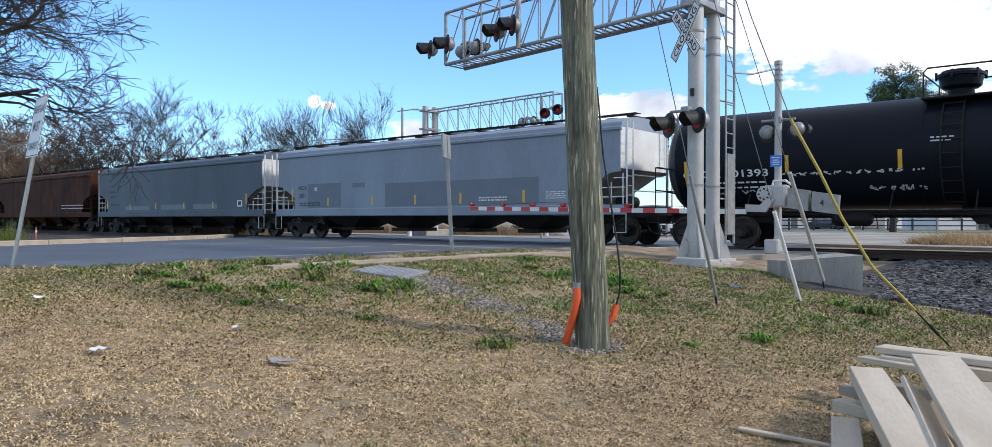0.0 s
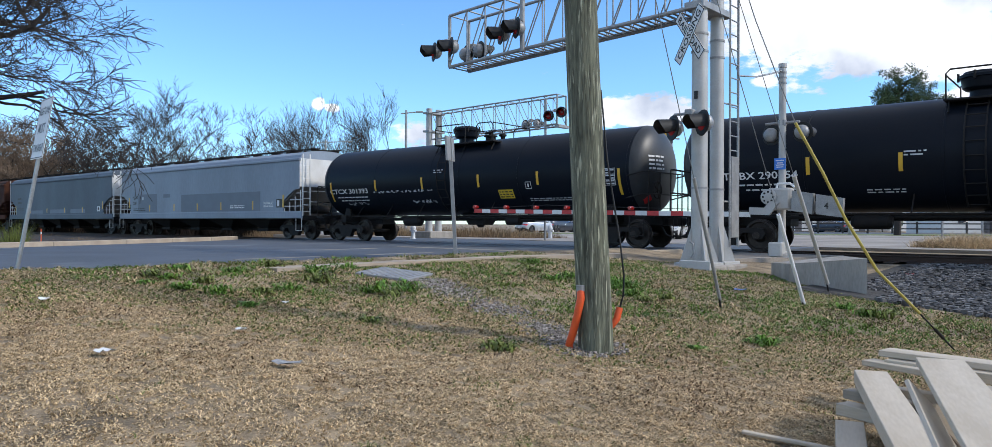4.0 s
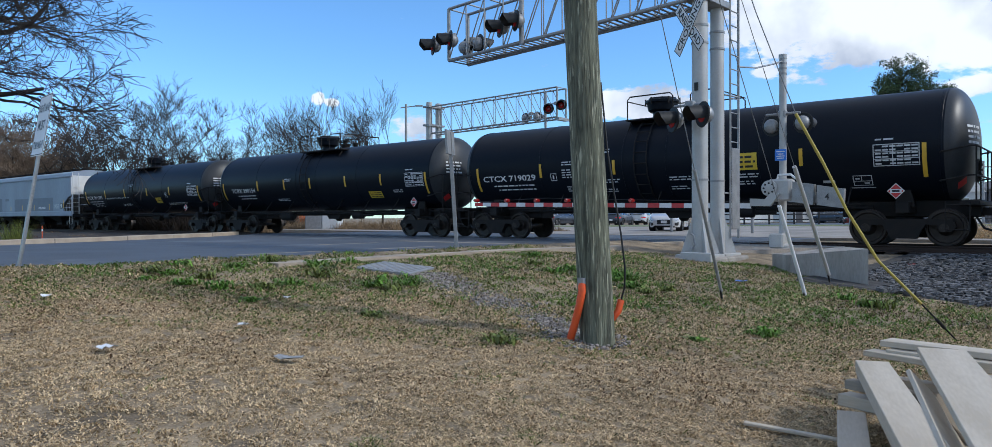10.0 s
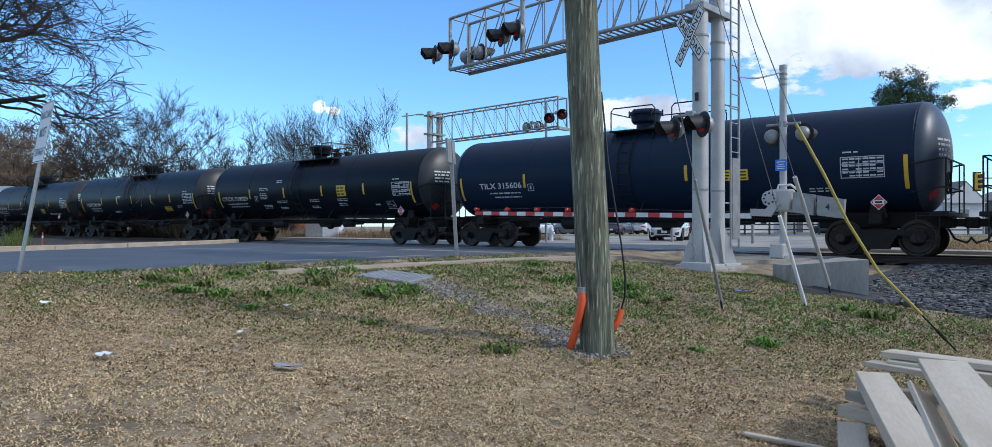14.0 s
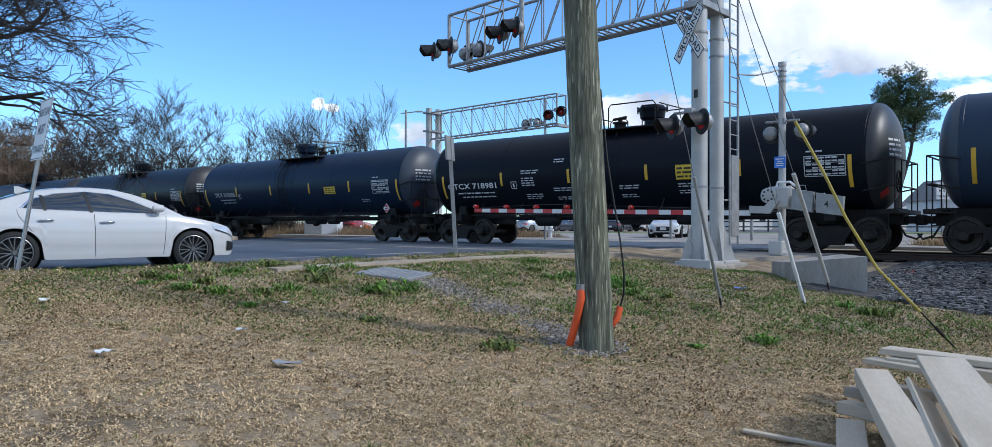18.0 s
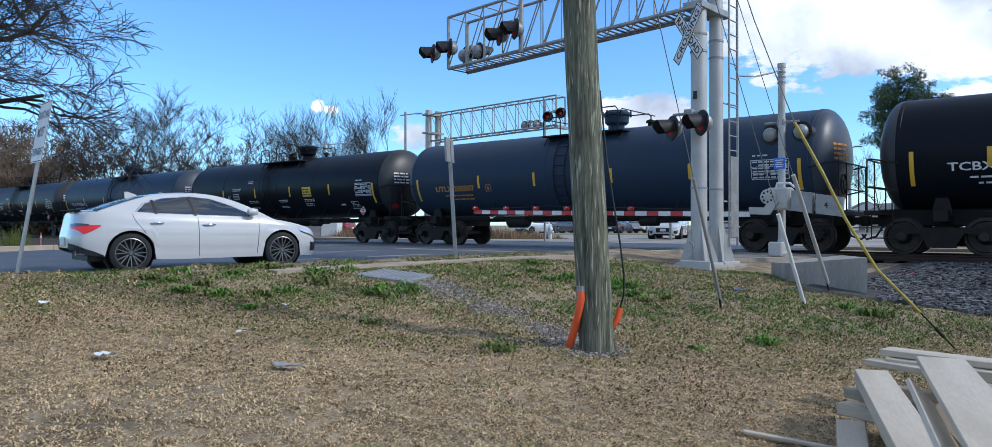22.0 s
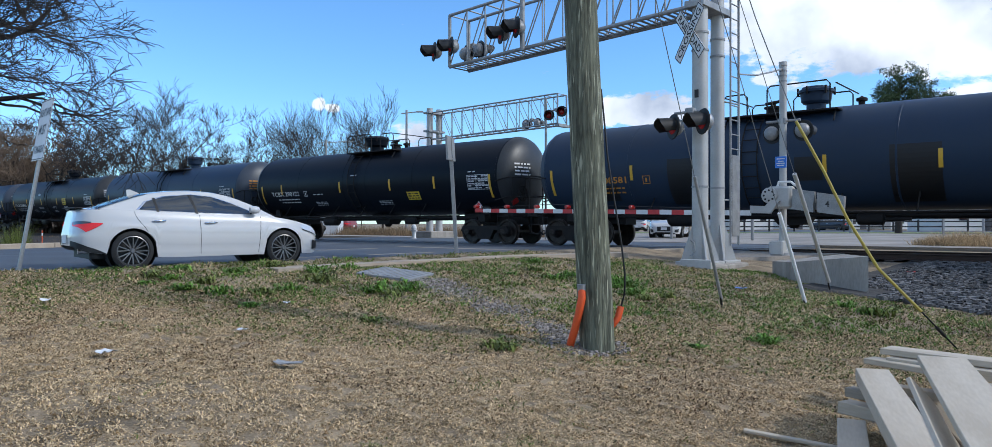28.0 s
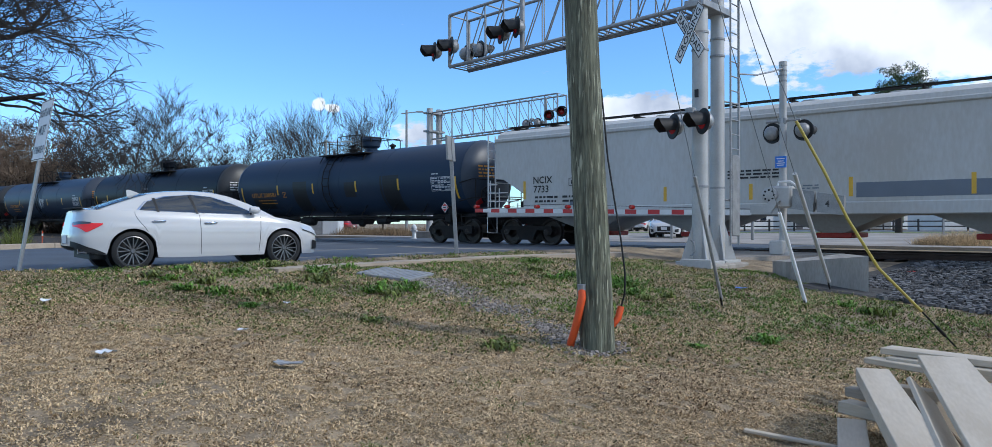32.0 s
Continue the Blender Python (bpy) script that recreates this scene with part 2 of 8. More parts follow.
M = {
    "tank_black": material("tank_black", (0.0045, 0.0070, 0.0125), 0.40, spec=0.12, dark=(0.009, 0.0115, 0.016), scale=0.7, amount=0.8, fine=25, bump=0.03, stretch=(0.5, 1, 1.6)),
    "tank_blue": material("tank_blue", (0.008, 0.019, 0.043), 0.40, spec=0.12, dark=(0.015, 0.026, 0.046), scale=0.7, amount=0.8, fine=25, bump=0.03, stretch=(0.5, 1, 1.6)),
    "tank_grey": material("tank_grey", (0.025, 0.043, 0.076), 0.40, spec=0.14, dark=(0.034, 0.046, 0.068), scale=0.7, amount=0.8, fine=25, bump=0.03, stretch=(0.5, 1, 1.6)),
    # Heads: dusty grey, lifted above the shells to stand in for sunlight.
    "head_black_sunlit": material("head_black_sunlit", (0.042, 0.044, 0.045), 0.42, spec=0.35, dark=(0.022, 0.023, 0.025), scale=1.2, amount=0.8, fine=25, bump=0.03),
    "head_grey_sunlit": material("head_grey_sunlit", (0.052, 0.064, 0.085), 0.42, spec=0.35, dark=(0.035, 0.044, 0.06), scale=1.2, amount=0.8, fine=25, bump=0.03),
    "black_steel": material("black_steel", (0.010, 0.0095, 0.0095), 0.75, spec=0.3, dark=(0.022, 0.017, 0.013), scale=4, amount=0.7, bump=0.1),
    "wheel_steel": material("wheel_steel", (0.05, 0.04, 0.033), 0.5, 0.6, dark=(0.02, 0.016, 0.014), scale=8, amount=0.8, bump=0.1),
    "tread_steel": material("tread_steel", (0.35, 0.33, 0.31), 0.3, 0.9, scale=20, bump=0.03),
    "hopper_slate": material("hopper_slate", (0.085, 0.108, 0.138), 0.6, dark=(0.055, 0.068, 0.085), scale=0.5, amount=0.8, fine=14, bump=0.03, stretch=(1, 1, 0.3)),
    "hopper_grey": material("hopper_grey", (0.25, 0.295, 0.355), 0.55, dark=(0.185, 0.215, 0.255), scale=0.5, amount=0.8, fine=14, bump=0.03, stretch=(1, 1, 0.3)),
    "hopper_pale": material("hopper_pale", (0.55, 0.55, 0.53), 0.55, dark=(0.40, 0.37, 0.32), scale=0.4, amount=0.7, fine=14, bump=0.03, stretch=(1, 1, 0.3)),
    "hopper_white": material("hopper_white", (0.72, 0.72, 0.70), 0.5, dark=(0.5, 0.47, 0.42), scale=1.5, amount=0.6, bump=0.03),
    "hopper_dusty": material("hopper_dusty", (0.30, 0.27, 0.23), 0.8, dark=(0.14, 0.12, 0.10), scale=1.2, amount=0.9, bump=0.05),
    "patch_grey": material("patch_grey", (0.155, 0.18, 0.215), 0.6, dark=(0.125, 0.145, 0.175), scale=2, bump=0.0),
    "patch_black": material("patch_black", (0.008, 0.008, 0.009), 0.55, bump=0.0),
    "rust": material("rust", (0.085, 0.030, 0.014), 0.85, spec=0.2, dark=(0.025, 0.013, 0.010), scale=1.5, amount=0.9, bump=0.15, stretch=(1, 1, 0.4)),
    "faded_white": material("faded_white", (0.60, 0.61, 0.62), 0.7, dark=(0.36, 0.36, 0.37), scale=5, bump=0.0),
    "white_paint": material("white_paint", (0.75, 0.75, 0.74), 0.6, dark=(0.55, 0.54, 0.52), scale=3, bump=0.0),
    "orange_paint": material("orange_paint", (0.62, 0.26, 0.03), 0.6, bump=0.0),
    "yellow_strip": material("yellow_strip", (0.72, 0.42, 0.03), 0.4, dark=(0.5, 0.3, 0.04), bump=0.0),
    "yellow_sign": material("yellow_sign", (0.72, 0.50, 0.03), 0.5, dark=(0.5, 0.34, 0.04), bump=0.0),
    "black_paint": material("black_paint", (0.02, 0.02, 0.02), 0.5, bump=0.0),
    "red_paint": material("red_paint", (0.55, 0.03, 0.03), 0.4, bump=0.0),
    "red_gate": material("red_gate", (0.40, 0.035, 0.025), 0.7, dark=(0.16, 0.03, 0.02), scale=5, bump=0.05),
    "blue_paint": material("blue_paint", (0.04, 0.2, 0.7), 0.4, bump=0.0),
    "galvanised": material("galvanised", (0.34, 0.34, 0.335), 0.5, 0.3, dark=(0.20, 0.20, 0.20), scale=5, fine=40, amount=0.7, bump=0.04),
    "mast_silver": material("mast_silver", (0.47, 0.46, 0.44), 0.5, 0.15, dark=(0.34, 0.33, 0.31), scale=2.5, fine=30, amount=0.6, bump=0.04, spots=((0.33, 0.30, 0.27), 6.0, 0.68)),
    "signal_black": material("signal_black", (0.012, 0.012, 0.012), 0.6, bump=0.05),
    "red_lens": material("red_lens", (0.42, 0.014, 0.012), 0.15, bump=0.0),
    "red_lens_lit": material("red_lens_lit", (0.20, 0.008, 0.008), 0.2, bump=0.0, glow=((1, 0.05, 0.03), 0.05)),
    "concrete": material("concrete", (0.38, 0.345, 0.30), 0.85, dark=(0.20, 0.18, 0.155), stretch=(1, 1, 0.25), scale=3, fine=45, amount=0.8, bump=0.25, spots=((0.2, 0.19, 0.17), 2.5, 0.62)),
    "kerb": material("kerb", (0.44, 0.36, 0.27), 0.85, dark=(0.28, 0.225, 0.17), scale=2, fine=30, amount=0.8, bump=0.2),
    "asphalt": material("asphalt", (0.085, 0.097, 0.115), 0.7, dark=(0.055, 0.062, 0.074), scale=0.6, fine=80, amount=0.9, bump=0.3, spots=((0.12, 0.13, 0.145), 0.35, 0.58)),
    "pale_paving": material("pale_paving", (0.37, 0.325, 0.275), 0.85, dark=(0.18, 0.155, 0.13), scale=0.45, fine=30, amount=0.9, bump=0.2, stretch=(1, 0.4, 1)),
    "ballast": material("ballast", (0.06, 0.056, 0.052), 0.9, dark=(0.02, 0.018, 0.017), scale=3, fine=18, amount=0.9, bump=0.8, bump_dist=0.04),
    "ballast_stone": material("ballast_stone", (0.082, 0.080, 0.080), 0.8, dark=(0.035, 0.033, 0.032), scale=10, fine=60, bump=0.2, per="island", vary=(0.10, 2.6)),
    "path_stone": material("path_stone", (0.36, 0.315, 0.275), 0.85, dark=(0.17, 0.145, 0.125), scale=10, fine=60, bump=0.2, per="island", vary=(0.4, 1.4)),
    "rail_steel": material("rail_steel", (0.06, 0.038, 0.028), 0.75, 0.3, dark=(0.03, 0.02, 0.016), scale=4, bump=0.1),
    "tie_wood": material("tie_wood", (0.055, 0.042, 0.034), 0.9, dark=(0.025, 0.02, 0.017), scale=5, bump=0.3, per="object"),
    "pole_wood": material("pole_wood", (0.185, 0.190, 0.130), 0.9, dark=(0.045, 0.047, 0.032), scale=26, fine=110, amount=1.0, bump=1.0, bump_dist=0.02, stretch=(1, 1, 0.09), spots=((0.36, 0.36, 0.26), 40.0, 0.58)),
    "orange_pvc": material("orange_pvc", (0.75, 0.10, 0.02), 0.45, dark=(0.5, 0.07, 0.02), scale=8, bump=0.05),
    "black_cable": material("black_cable", (0.015, 0.015, 0.015), 0.6, bump=0.0),
    "wire": material("wire", (0.24, 0.25, 0.26), 0.5, 0.5, bump=0.0),
    "yellow_guard": material("yellow_guard", (0.47, 0.37, 0.075), 0.5, dark=(0.30, 0.24, 0.06), scale=6, bump=0.05),
    "timber": material("timber", (0.52, 0.44, 0.33), 0.8, dark=(0.38, 0.33, 0.26), scale=3, fine=40, amount=0.8, bump=0.15, stretch=(0.25, 3, 3), per="object"),
    "timber_white": material("timber_white", (0.58, 0.50, 0.39), 0.7, dark=(0.40, 0.325, 0.23), scale=2.5, fine=30, amount=0.7, bump=0.1, stretch=(0.3, 2, 2)),
    "cabin_paint": material("cabin_paint", (0.62, 0.63, 0.63), 0.6, dark=(0.5, 0.5, 0.5), bump=0.02),
    "bark": material("bark", (0.045, 0.036, 0.030), 0.95, dark=(0.02, 0.016, 0.014), scale=6, bump=0.2),
    "twig_tan": material("twig_tan", (0.17, 0.118, 0.077), 0.95, dark=(0.085, 0.06, 0.042), scale=1.0, bump=0.0, per="island"),
    "twig_brown": material("twig_brown", (0.050, 0.040, 0.035), 0.95, dark=(0.024, 0.020, 0.018), scale=0.5, bump=0.0, per="island", vary=(0.5, 1.6)),
    # Berm soil; base darkened to stand in for the train's cast shadow.
    "soil": material("soil", (0.042, 0.030, 0.021), 0.95, dark=(0.014, 0.011, 0.009), scale=1.2, fine=20, amount=0.9, bump=0.6, bump_dist=0.03),
    "pine_leaf": material("pine_leaf", (0.058, 0.090, 0.032), 0.8, dark=(0.022, 0.038, 0.015), scale=1.2, bump=0.0, per="island", vary=(0.5, 1.8)),
    "green_leaf": material("green_leaf", (0.13, 0.24, 0.032), 0.7, dark=(0.065, 0.13, 0.018), scale=3, bump=0.0, per="island", vary=(0.4, 1.4), spec=0.3),
    "weed_leaf": material("weed_leaf", (0.165, 0.195, 0.042), 0.65, dark=(0.085, 0.105, 0.024), scale=3, bump=0.0, per="island", vary=(0.3, 1.45), spec=0.3),
    "dry_grass": material("dry_grass", (0.66, 0.495, 0.295), 0.9, dark=(0.42, 0.305, 0.175), scale=0.8, fine=12, bump=0.0, per="island", vary=(0.45, 1.35), spec=0.2),
    "dead_leaf": material("dead_leaf", (0.17, 0.10, 0.055), 0.9, dark=(0.06, 0.037, 0.022), scale=1.5, bump=0.0, per="island", vary=(0.3, 1.5), spec=0.2),
    "reed": material("reed", (0.25, 0.172, 0.095), 0.9, dark=(0.13, 0.088, 0.05), scale=0.6, bump=0.0, per="island"),
    "car_white": material("car_white", (0.54, 0.53, 0.515), 0.25, scale=1, amount=0.05, bump=0.0, coat=0.8),
    "car_glass": glass("car_glass"),
    "tyre": material("tyre", (0.018, 0.018, 0.018), 0.85, bump=0.05),
    "rim_dark": material("rim_dark", (0.20, 0.197, 0.195), 0.35, 0.7, bump=0.0),
    "chrome": material("chrome", (0.75, 0.75, 0.76), 0.15, 1.0, bump=0.0),
    "tail_red": material("tail_red", (0.50, 0.015, 0.02), 0.12, bump=0.0, glow=((1, 0.03, 0.03), 0.25)),
    "lamp_clear": material("lamp_clear", (0.7, 0.72, 0.75), 0.1, 0.3, bump=0.0),
    "car_red": material("car_red", (0.22, 0.015, 0.02), 0.3, scale=1, bump=0.0, coat=0.6),
    "car_orange": material("car_orange", (0.60, 0.13, 0.02), 0.3, scale=1, bump=0.0, coat=0.6),
    "car_dark": material("car_dark", (0.035, 0.04, 0.05), 0.3, scale=1, bump=0.0, coat=0.6),
    "car_silver": material("car_silver", (0.5, 0.51, 0.52), 0.3, 0.4, scale=1, bump=0.0, coat=0.6),
    "building_white": material("building_white", (0.62, 0.62, 0.60), 0.8, dark=(0.48, 0.47, 0.45), scale=0.5, bump=0.0),
    "building_dark": material("building_dark", (0.10, 0.10, 0.11), 0.7, bump=0.0),
    "roof_grey": material("roof_grey", (0.18, 0.17, 0.165), 0.8, bump=0.05),
    "paper": material("paper", (0.75, 0.76, 0.78), 0.7, bump=0.0),
}


def ground_material():
    """Dormant turf: straw with bare soil, and green where weeds stand, in patches."""
    mat = material("turf", (0.36, 0.27, 0.165), 0.95, dark=(0.12, 0.09, 0.056), scale=2.2, fine=38, amount=1.0, bump=0.7, bump_dist=0.03)
    return mat


M["turf"] = ground_material()


# ---- mesh tools ----
class Build:
    """Gathers vertices and faces of one mesh."""

    def __init__(self):
        self.v, self.f = [], []

    def add(self, verts, faces):
        n = len(self.v)
        self.v.extend([tuple(p) for p in verts])
        self.f.extend([tuple(i + n for i in f) for f in faces])
        return self

    def box(self, x0, x1, y0, y1, z0, z1, m=None, bevel=0.0):
        b = min(bevel, (x1 - x0) / 2.2, (y1 - y0) / 2.2, (z1 - z0) / 2.2)
        if b <= 0:
            vs = [Vector((x, y, z)) for x in (x0, x1) for y in (y0, y1) for z in (z0, z1)]
            fs = [(0, 1, 3, 2), (4, 6, 7, 5), (0, 4, 5, 1), (2, 3, 7, 6), (0, 2, 6, 4), (1, 5, 7, 3)]
        else:
            bm = bmesh.new()
            bmesh.ops.create_cube(bm, size=1.0)
            for v in bm.verts:
                v.co = Vector(((x0 + x1) / 2 + v.co.x * (x1 - x0), (y0 + y1) / 2 + v.co.y * (y1 - y0), (z0 + z1) / 2 + v.co.z * (z1 - z0)))
            bmesh.ops.bevel(bm, geom=list(bm.edges), offset=b, segments=1, affect="EDGES")
            bm.verts.index_update()
            vs, fs = [v.co.copy() for v in bm.verts], [[v.index for v in f.verts] for f in bm.faces]
            bm.free()
        if m is not None:
            vs = [m @ v for v in vs]
        return self.add(vs, fs)

    def tube(self, points, radius, sides=8, caps=True):
        """A round bar along points; radius is a number or one per point."""
        pts = [Vector(p) for p in points]
        rs = radius if isinstance(radius, (list, tuple)) else [radius] * len(pts)
        start, side = len(self.v), None
        for i, p in enumerate(pts):
            t = (pts[min(i + 1, len(pts) - 1)] - pts[max(i - 1, 0)]).normalized()
            if side is None:
                side = t.orthogonal().normalized()
            side = (side - t * side.dot(t))
            side = side.normalized() if side.length > 1e-6 else t.orthogonal().normalized()
            up = t.cross(side)
            for k in range(sides):
                a = 2 * math.pi * k / sides
                self.v.append(tuple(p + (side * math.cos(a) + up * math.sin(a)) * rs[i]))
        for i in range(len(pts) - 1):
            for k in range(sides):
                a, b = start + i * sides + k, start + i * sides + (k + 1) % sides
                self.f.append((a, b, b + sides, a + sides))
        if caps:
            self.f.append(tuple(start + k for k in reversed(range(sides))))
            self.f.append(tuple(start + (len(pts) - 1) * sides + k for k in range(sides)))
        return self

    def lathe(self, profile, axis="x", sides=48, centre=(0, 0, 0), m=None, caps=True):
        """Turns (along, radius) pairs about an axis."""
        start, c = len(self.v), Vector(centre)
        for a, r in profile:
            for k in range(sides):
                t = 2 * math.pi * k / sides
                p = {"x": (a, r * math.cos(t), r * math.sin(t)), "y": (r * math.sin(t), a, r * math.cos(t)), "z": (r * math.cos(t), r * math.sin(t), a)}[axis]
                p = c + Vector(p)
                self.v.append(tuple(m @ p if m is not None else p))
        for i in range(len(profile) - 1):
            for k in range(sides):
                a, b = start + i * sides + k, start + i * sides + (k + 1) % sides
                self.f.append((a, b, b + sides, a + sides))
        if caps and profile[0][1] > 1e-6:
            self.f.append(tuple(start + k for k in reversed(range(sides))))
        if caps and profile[-1][1] > 1e-6:
            self.f.append(tuple(start + (len(profile) - 1) * sides + k for k in range(sides)))
        return self

    def prism(self, outline, y0, y1, m=None):
        """An (x, z) outline pushed from y0 to y1."""
        n = len(outline)
        vs = [Vector((x, y, z)) for y in (y0, y1) for x, z in outline]
        fs = [tuple(range(n)), tuple(reversed(range(n, 2 * n)))] + [(i, i + n, (i + 1) % n + n, (i + 1) % n) for i in range(n)]
        if m is not None:
            vs = [m @ v for v in vs]
        return self.add(vs, fs)

    def mesh(self, name, smooth=False):
        me = bpy.data.meshes.new(name)
        me.from_pydata(self.v, [], self.f)
        me.validate()
        bm = bmesh.new()
        bm.from_mesh(me)
        bmesh.ops.recalc_face_normals(bm, faces=bm.faces)
        bm.to_mesh(me)
        bm.free()
        if smooth:
            me.polygons.foreach_set("use_smooth", [True] * len(me.polygons))
            me.set_sharp_from_angle(angle=radians(smooth if smooth is not True else 35))
        return me


def part(name, b, mat, parent=None, label="", smooth=False, at=None):
    me = b.mesh(name, smooth) if isinstance(b, Build) else b
    if not me.materials:
        me.materials.append(M[mat] if isinstance(mat, str) else mat)
    ob = new(name, me)
    if parent is not None:
        ob.parent = parent
    if at is not None:
        ob.matrix_basis = at
    if label:
        ob["label"] = label
    return ob


def thing(name, label, category, m=None, group="", kind=""):
    ob = new(name)
    ob.empty_display_size = 0.2
    if m is not None:
        ob.matrix_basis = m
    return tagged(ob, label, category, group, kind)


def writing(text, size, depth=0.0):
    """A flat mesh of the words in x (along) and y (up), from the left at 0; returns the builder and the width."""
    cu = bpy.data.curves.new("words", "FONT")
    cu.body, cu.size, cu.resolution_u, cu.offset = text, size, 2, size * 0.016
    ob = bpy.data.objects.new("words", cu)
    scene.collection.objects.link(ob)
    bpy.context.view_layer.update()
    me = bpy.data.meshes.new_from_object(ob.evaluated_get(bpy.context.evaluated_depsgraph_get()))
    b = Build().add([v.co.copy() for v in me.vertices], [tuple(p.vertices) for p in me.polygons])
    bpy.data.objects.remove(ob)
    bpy.data.curves.remove(cu)
    bpy.data.meshes.remove(me)
    return b, max([v[0] for v in b.v] or [0])


def placed(b, func):
    """The same faces with every vertex sent through func(x, y, z)."""
    c = Build()
    c.v, c.f = [tuple(func(*v)) for v in b.v], list(b.f)
    return c


def ground_z(x, y):
    """Height of the turf and the soil round the crossing."""
    bank = -0.75 - 0.095 * x
    bank = max(-0.95, min(0.2, bank))
    t = max(0.0, min(1.0, (y - 15.5) / 4.5))
    t = t * t * (3 - 2 * t)
    flat = -0.2
    z = bank * (1 - t) + flat * t
    if y > 24.0:
        u = min(1.0, (y - 24.0) / 4.0)
        z = flat * (1 - u) - 0.06 * u
    if x < -9.9:
        w = max(0.0, min(1.0, (-9.9 - x) / 0.3))
        z = z * (1 - w) - 0.25 * w
    return z


# ---- ground, road, track ----
# the rails run slightly askew of the road
TRACK = Matrix.Rotation(radians(2.093), 4, "Z")


def lines(*spans):
    out = []
    for a, b, step in spans:
        n = max(1, round((b - a) / step))
        out += [a + (b - a) * i / n for i in range(n)]
    return out + [spans[-1][1]]


def make_ground():
    xs = lines((-1500, -300, 300), (-300, -60, 40), (-60, -14, 4), (-14, -10.4, 0.9), (-10.4, -9.8, 0.1), (-9.8, 3, 0.2), (3, 12, 1.5), (12, 60, 8), (60, 300, 60), (300, 1500, 400))
    ys = lines((-1500, -300, 300), (-300, -40, 40), (-40, -2, 4), (-2, 1, 0.5), (1, 16, 0.2), (16, 30, 0.7), (30, 60, 6), (60, 300, 40), (300, 1500, 300))
    vs = []
    for y in ys:
        for x in xs:
            z = ground_z(x, y)
            if -9.8 < x < 3 and 1 < y < 20:
                z += 0.035 * noise.noise((x * 1.3, y * 1.3, 0)) + 0.015 * noise.noise((x * 5, y * 5, 3))
            vs.append((x, y, z))
    n = len(xs)
    fs = [(j * n + i, j * n + i + 1, (j + 1) * n + i + 1, (j + 1) * n + i) for j in range(len(ys) - 1) for i in range(n - 1)]
    return tagged(part("ground", Build().add(vs, fs), "turf", smooth=60), "straw-coloured dormant turf bank with green weeds", "ground", kind="structure")


make_ground()


def ribbon(left, right, z, thick):
    """A slab between two polylines of (x, y)."""
    n = len(left)
    vs = [(x, y, z) for x, y in left] + [(x, y, z) for x, y in right] + [(x, y, z - thick) for x, y in left] + [(x, y, z - thick) for x, y in right]
    fs = []
    for i in range(n - 1):
        fs += [(i, i + 1, n + i + 1, n + i), (2 * n + i, 3 * n + i, 3 * n + i + 1, 2 * n + i + 1), (i, 2 * n + i, 2 * n + i + 1, i + 1), (n + i, n + i + 1, 3 * n + i + 1, 3 * n + i)]
    fs += [(0, n, 3 * n, 2 * n), (n - 1, 3 * n - 1, 4 * n - 1, 2 * n - 1)]
    return Build().add(vs, fs)


FAR_KERB = [(-18, -60), (-20.5, -10), (-22.5, -2), (-25.5, 5.5), (-28.0, 11), (-30.5, 15.5), (-32.5, 17.8)]
road_l = FAR_KERB + [(-33, 19.8), (-33, 25.0), (-33, 90)]
road_r = [(-10.0, -60), (-10.0, -10), (-10.0, -2), (-10.0, 5.5), (-10.0, 11), (-9.8, 15.5), (-9.3, 17.8), (-9.0, 19.8), (-9.0, 25.0), (-9.0, 90)]
tagged(part("road", ribbon(road_l, road_r, -0.012, 0.25), "asphalt"), "worn grey asphalt road running over the tracks", "road", kind="structure")
tagged(part("paving", ribbon([(-45, 27.5), (-45, 62)], [(14, 26.5), (30, 62)], 0.004, 0.2), "pale_paving"), "pale dusty concrete yard beyond the tracks", "pavement", kind="structure")
tagged(part("apron", ribbon([(-9.6, 16.2), (-9.2, 18.2), (-9.0, 20.4)], [(-7.4, 16.2), (-6.6, 18.2), (-6.2, 20.4)], -0.02, 0.2), "pale_paving"),
       "pale gravelly concrete apron beside the rails", "pavement", kind="structure")
tagged(part("footpath", ribbon([(-9.35, 5.5), (-9.55, 8), (-9.6, 10.5), (-8.8, 13.6)], [(-8.9, 5.5), (-9.1, 8), (-9.15, 10.5), (-8.35, 13.4)], 0.15, 0.12), "kerb"), "narrow buff concrete strip along the grass", "footpath", kind="structure")

# a worn stop line and lane arrows, faint
for x0, x1 in ((-19.0, -10.6),):
    tagged(part("stop_line", Build().box(x0, x1, 16.1, 16.55, -0.012, -0.006), "pale_paving"), "worn pale stop line across the asphalt", "road marking", kind="structure")
for k, (x, y) in enumerate(((-14.6, 8.0), (-14.6, 11.5), (-18.2, 12.5))):
    tagged(part("road_mark", Build().box(x - 0.07, x + 0.07, y, y + 2.2, -0.012, -0.006), "pale_paving"), "faded white lane dash", "road marking", kind="structure")


def kerb_row(name, pts, width, top, depth, seg, label):
    """Separate kerb stones along a polyline, with open joints."""
    root = thing(name, label, "kerb", kind="structure")
    for (ax, ay), (bx, by) in zip(pts, pts[1:]):
        v = Vector((bx - ax, by - ay, 0))
        n = max(1, round(v.length / seg))
        for i in range(n):
            a, b = Vector((ax, ay, 0)) + v * (i / n), Vector((ax, ay, 0)) + v * ((i + 1) / n)
            m = Matrix.Translation(a) @ Matrix.Rotation(math.atan2(v.y, v.x), 4, "Z")
            part("kerb_stone", Build().box(0.006, (b - a).length - 0.006, -width / 2, width / 2, top - depth, top + random.uniform(-0.008, 0.008), m, 0.02), "kerb", root)


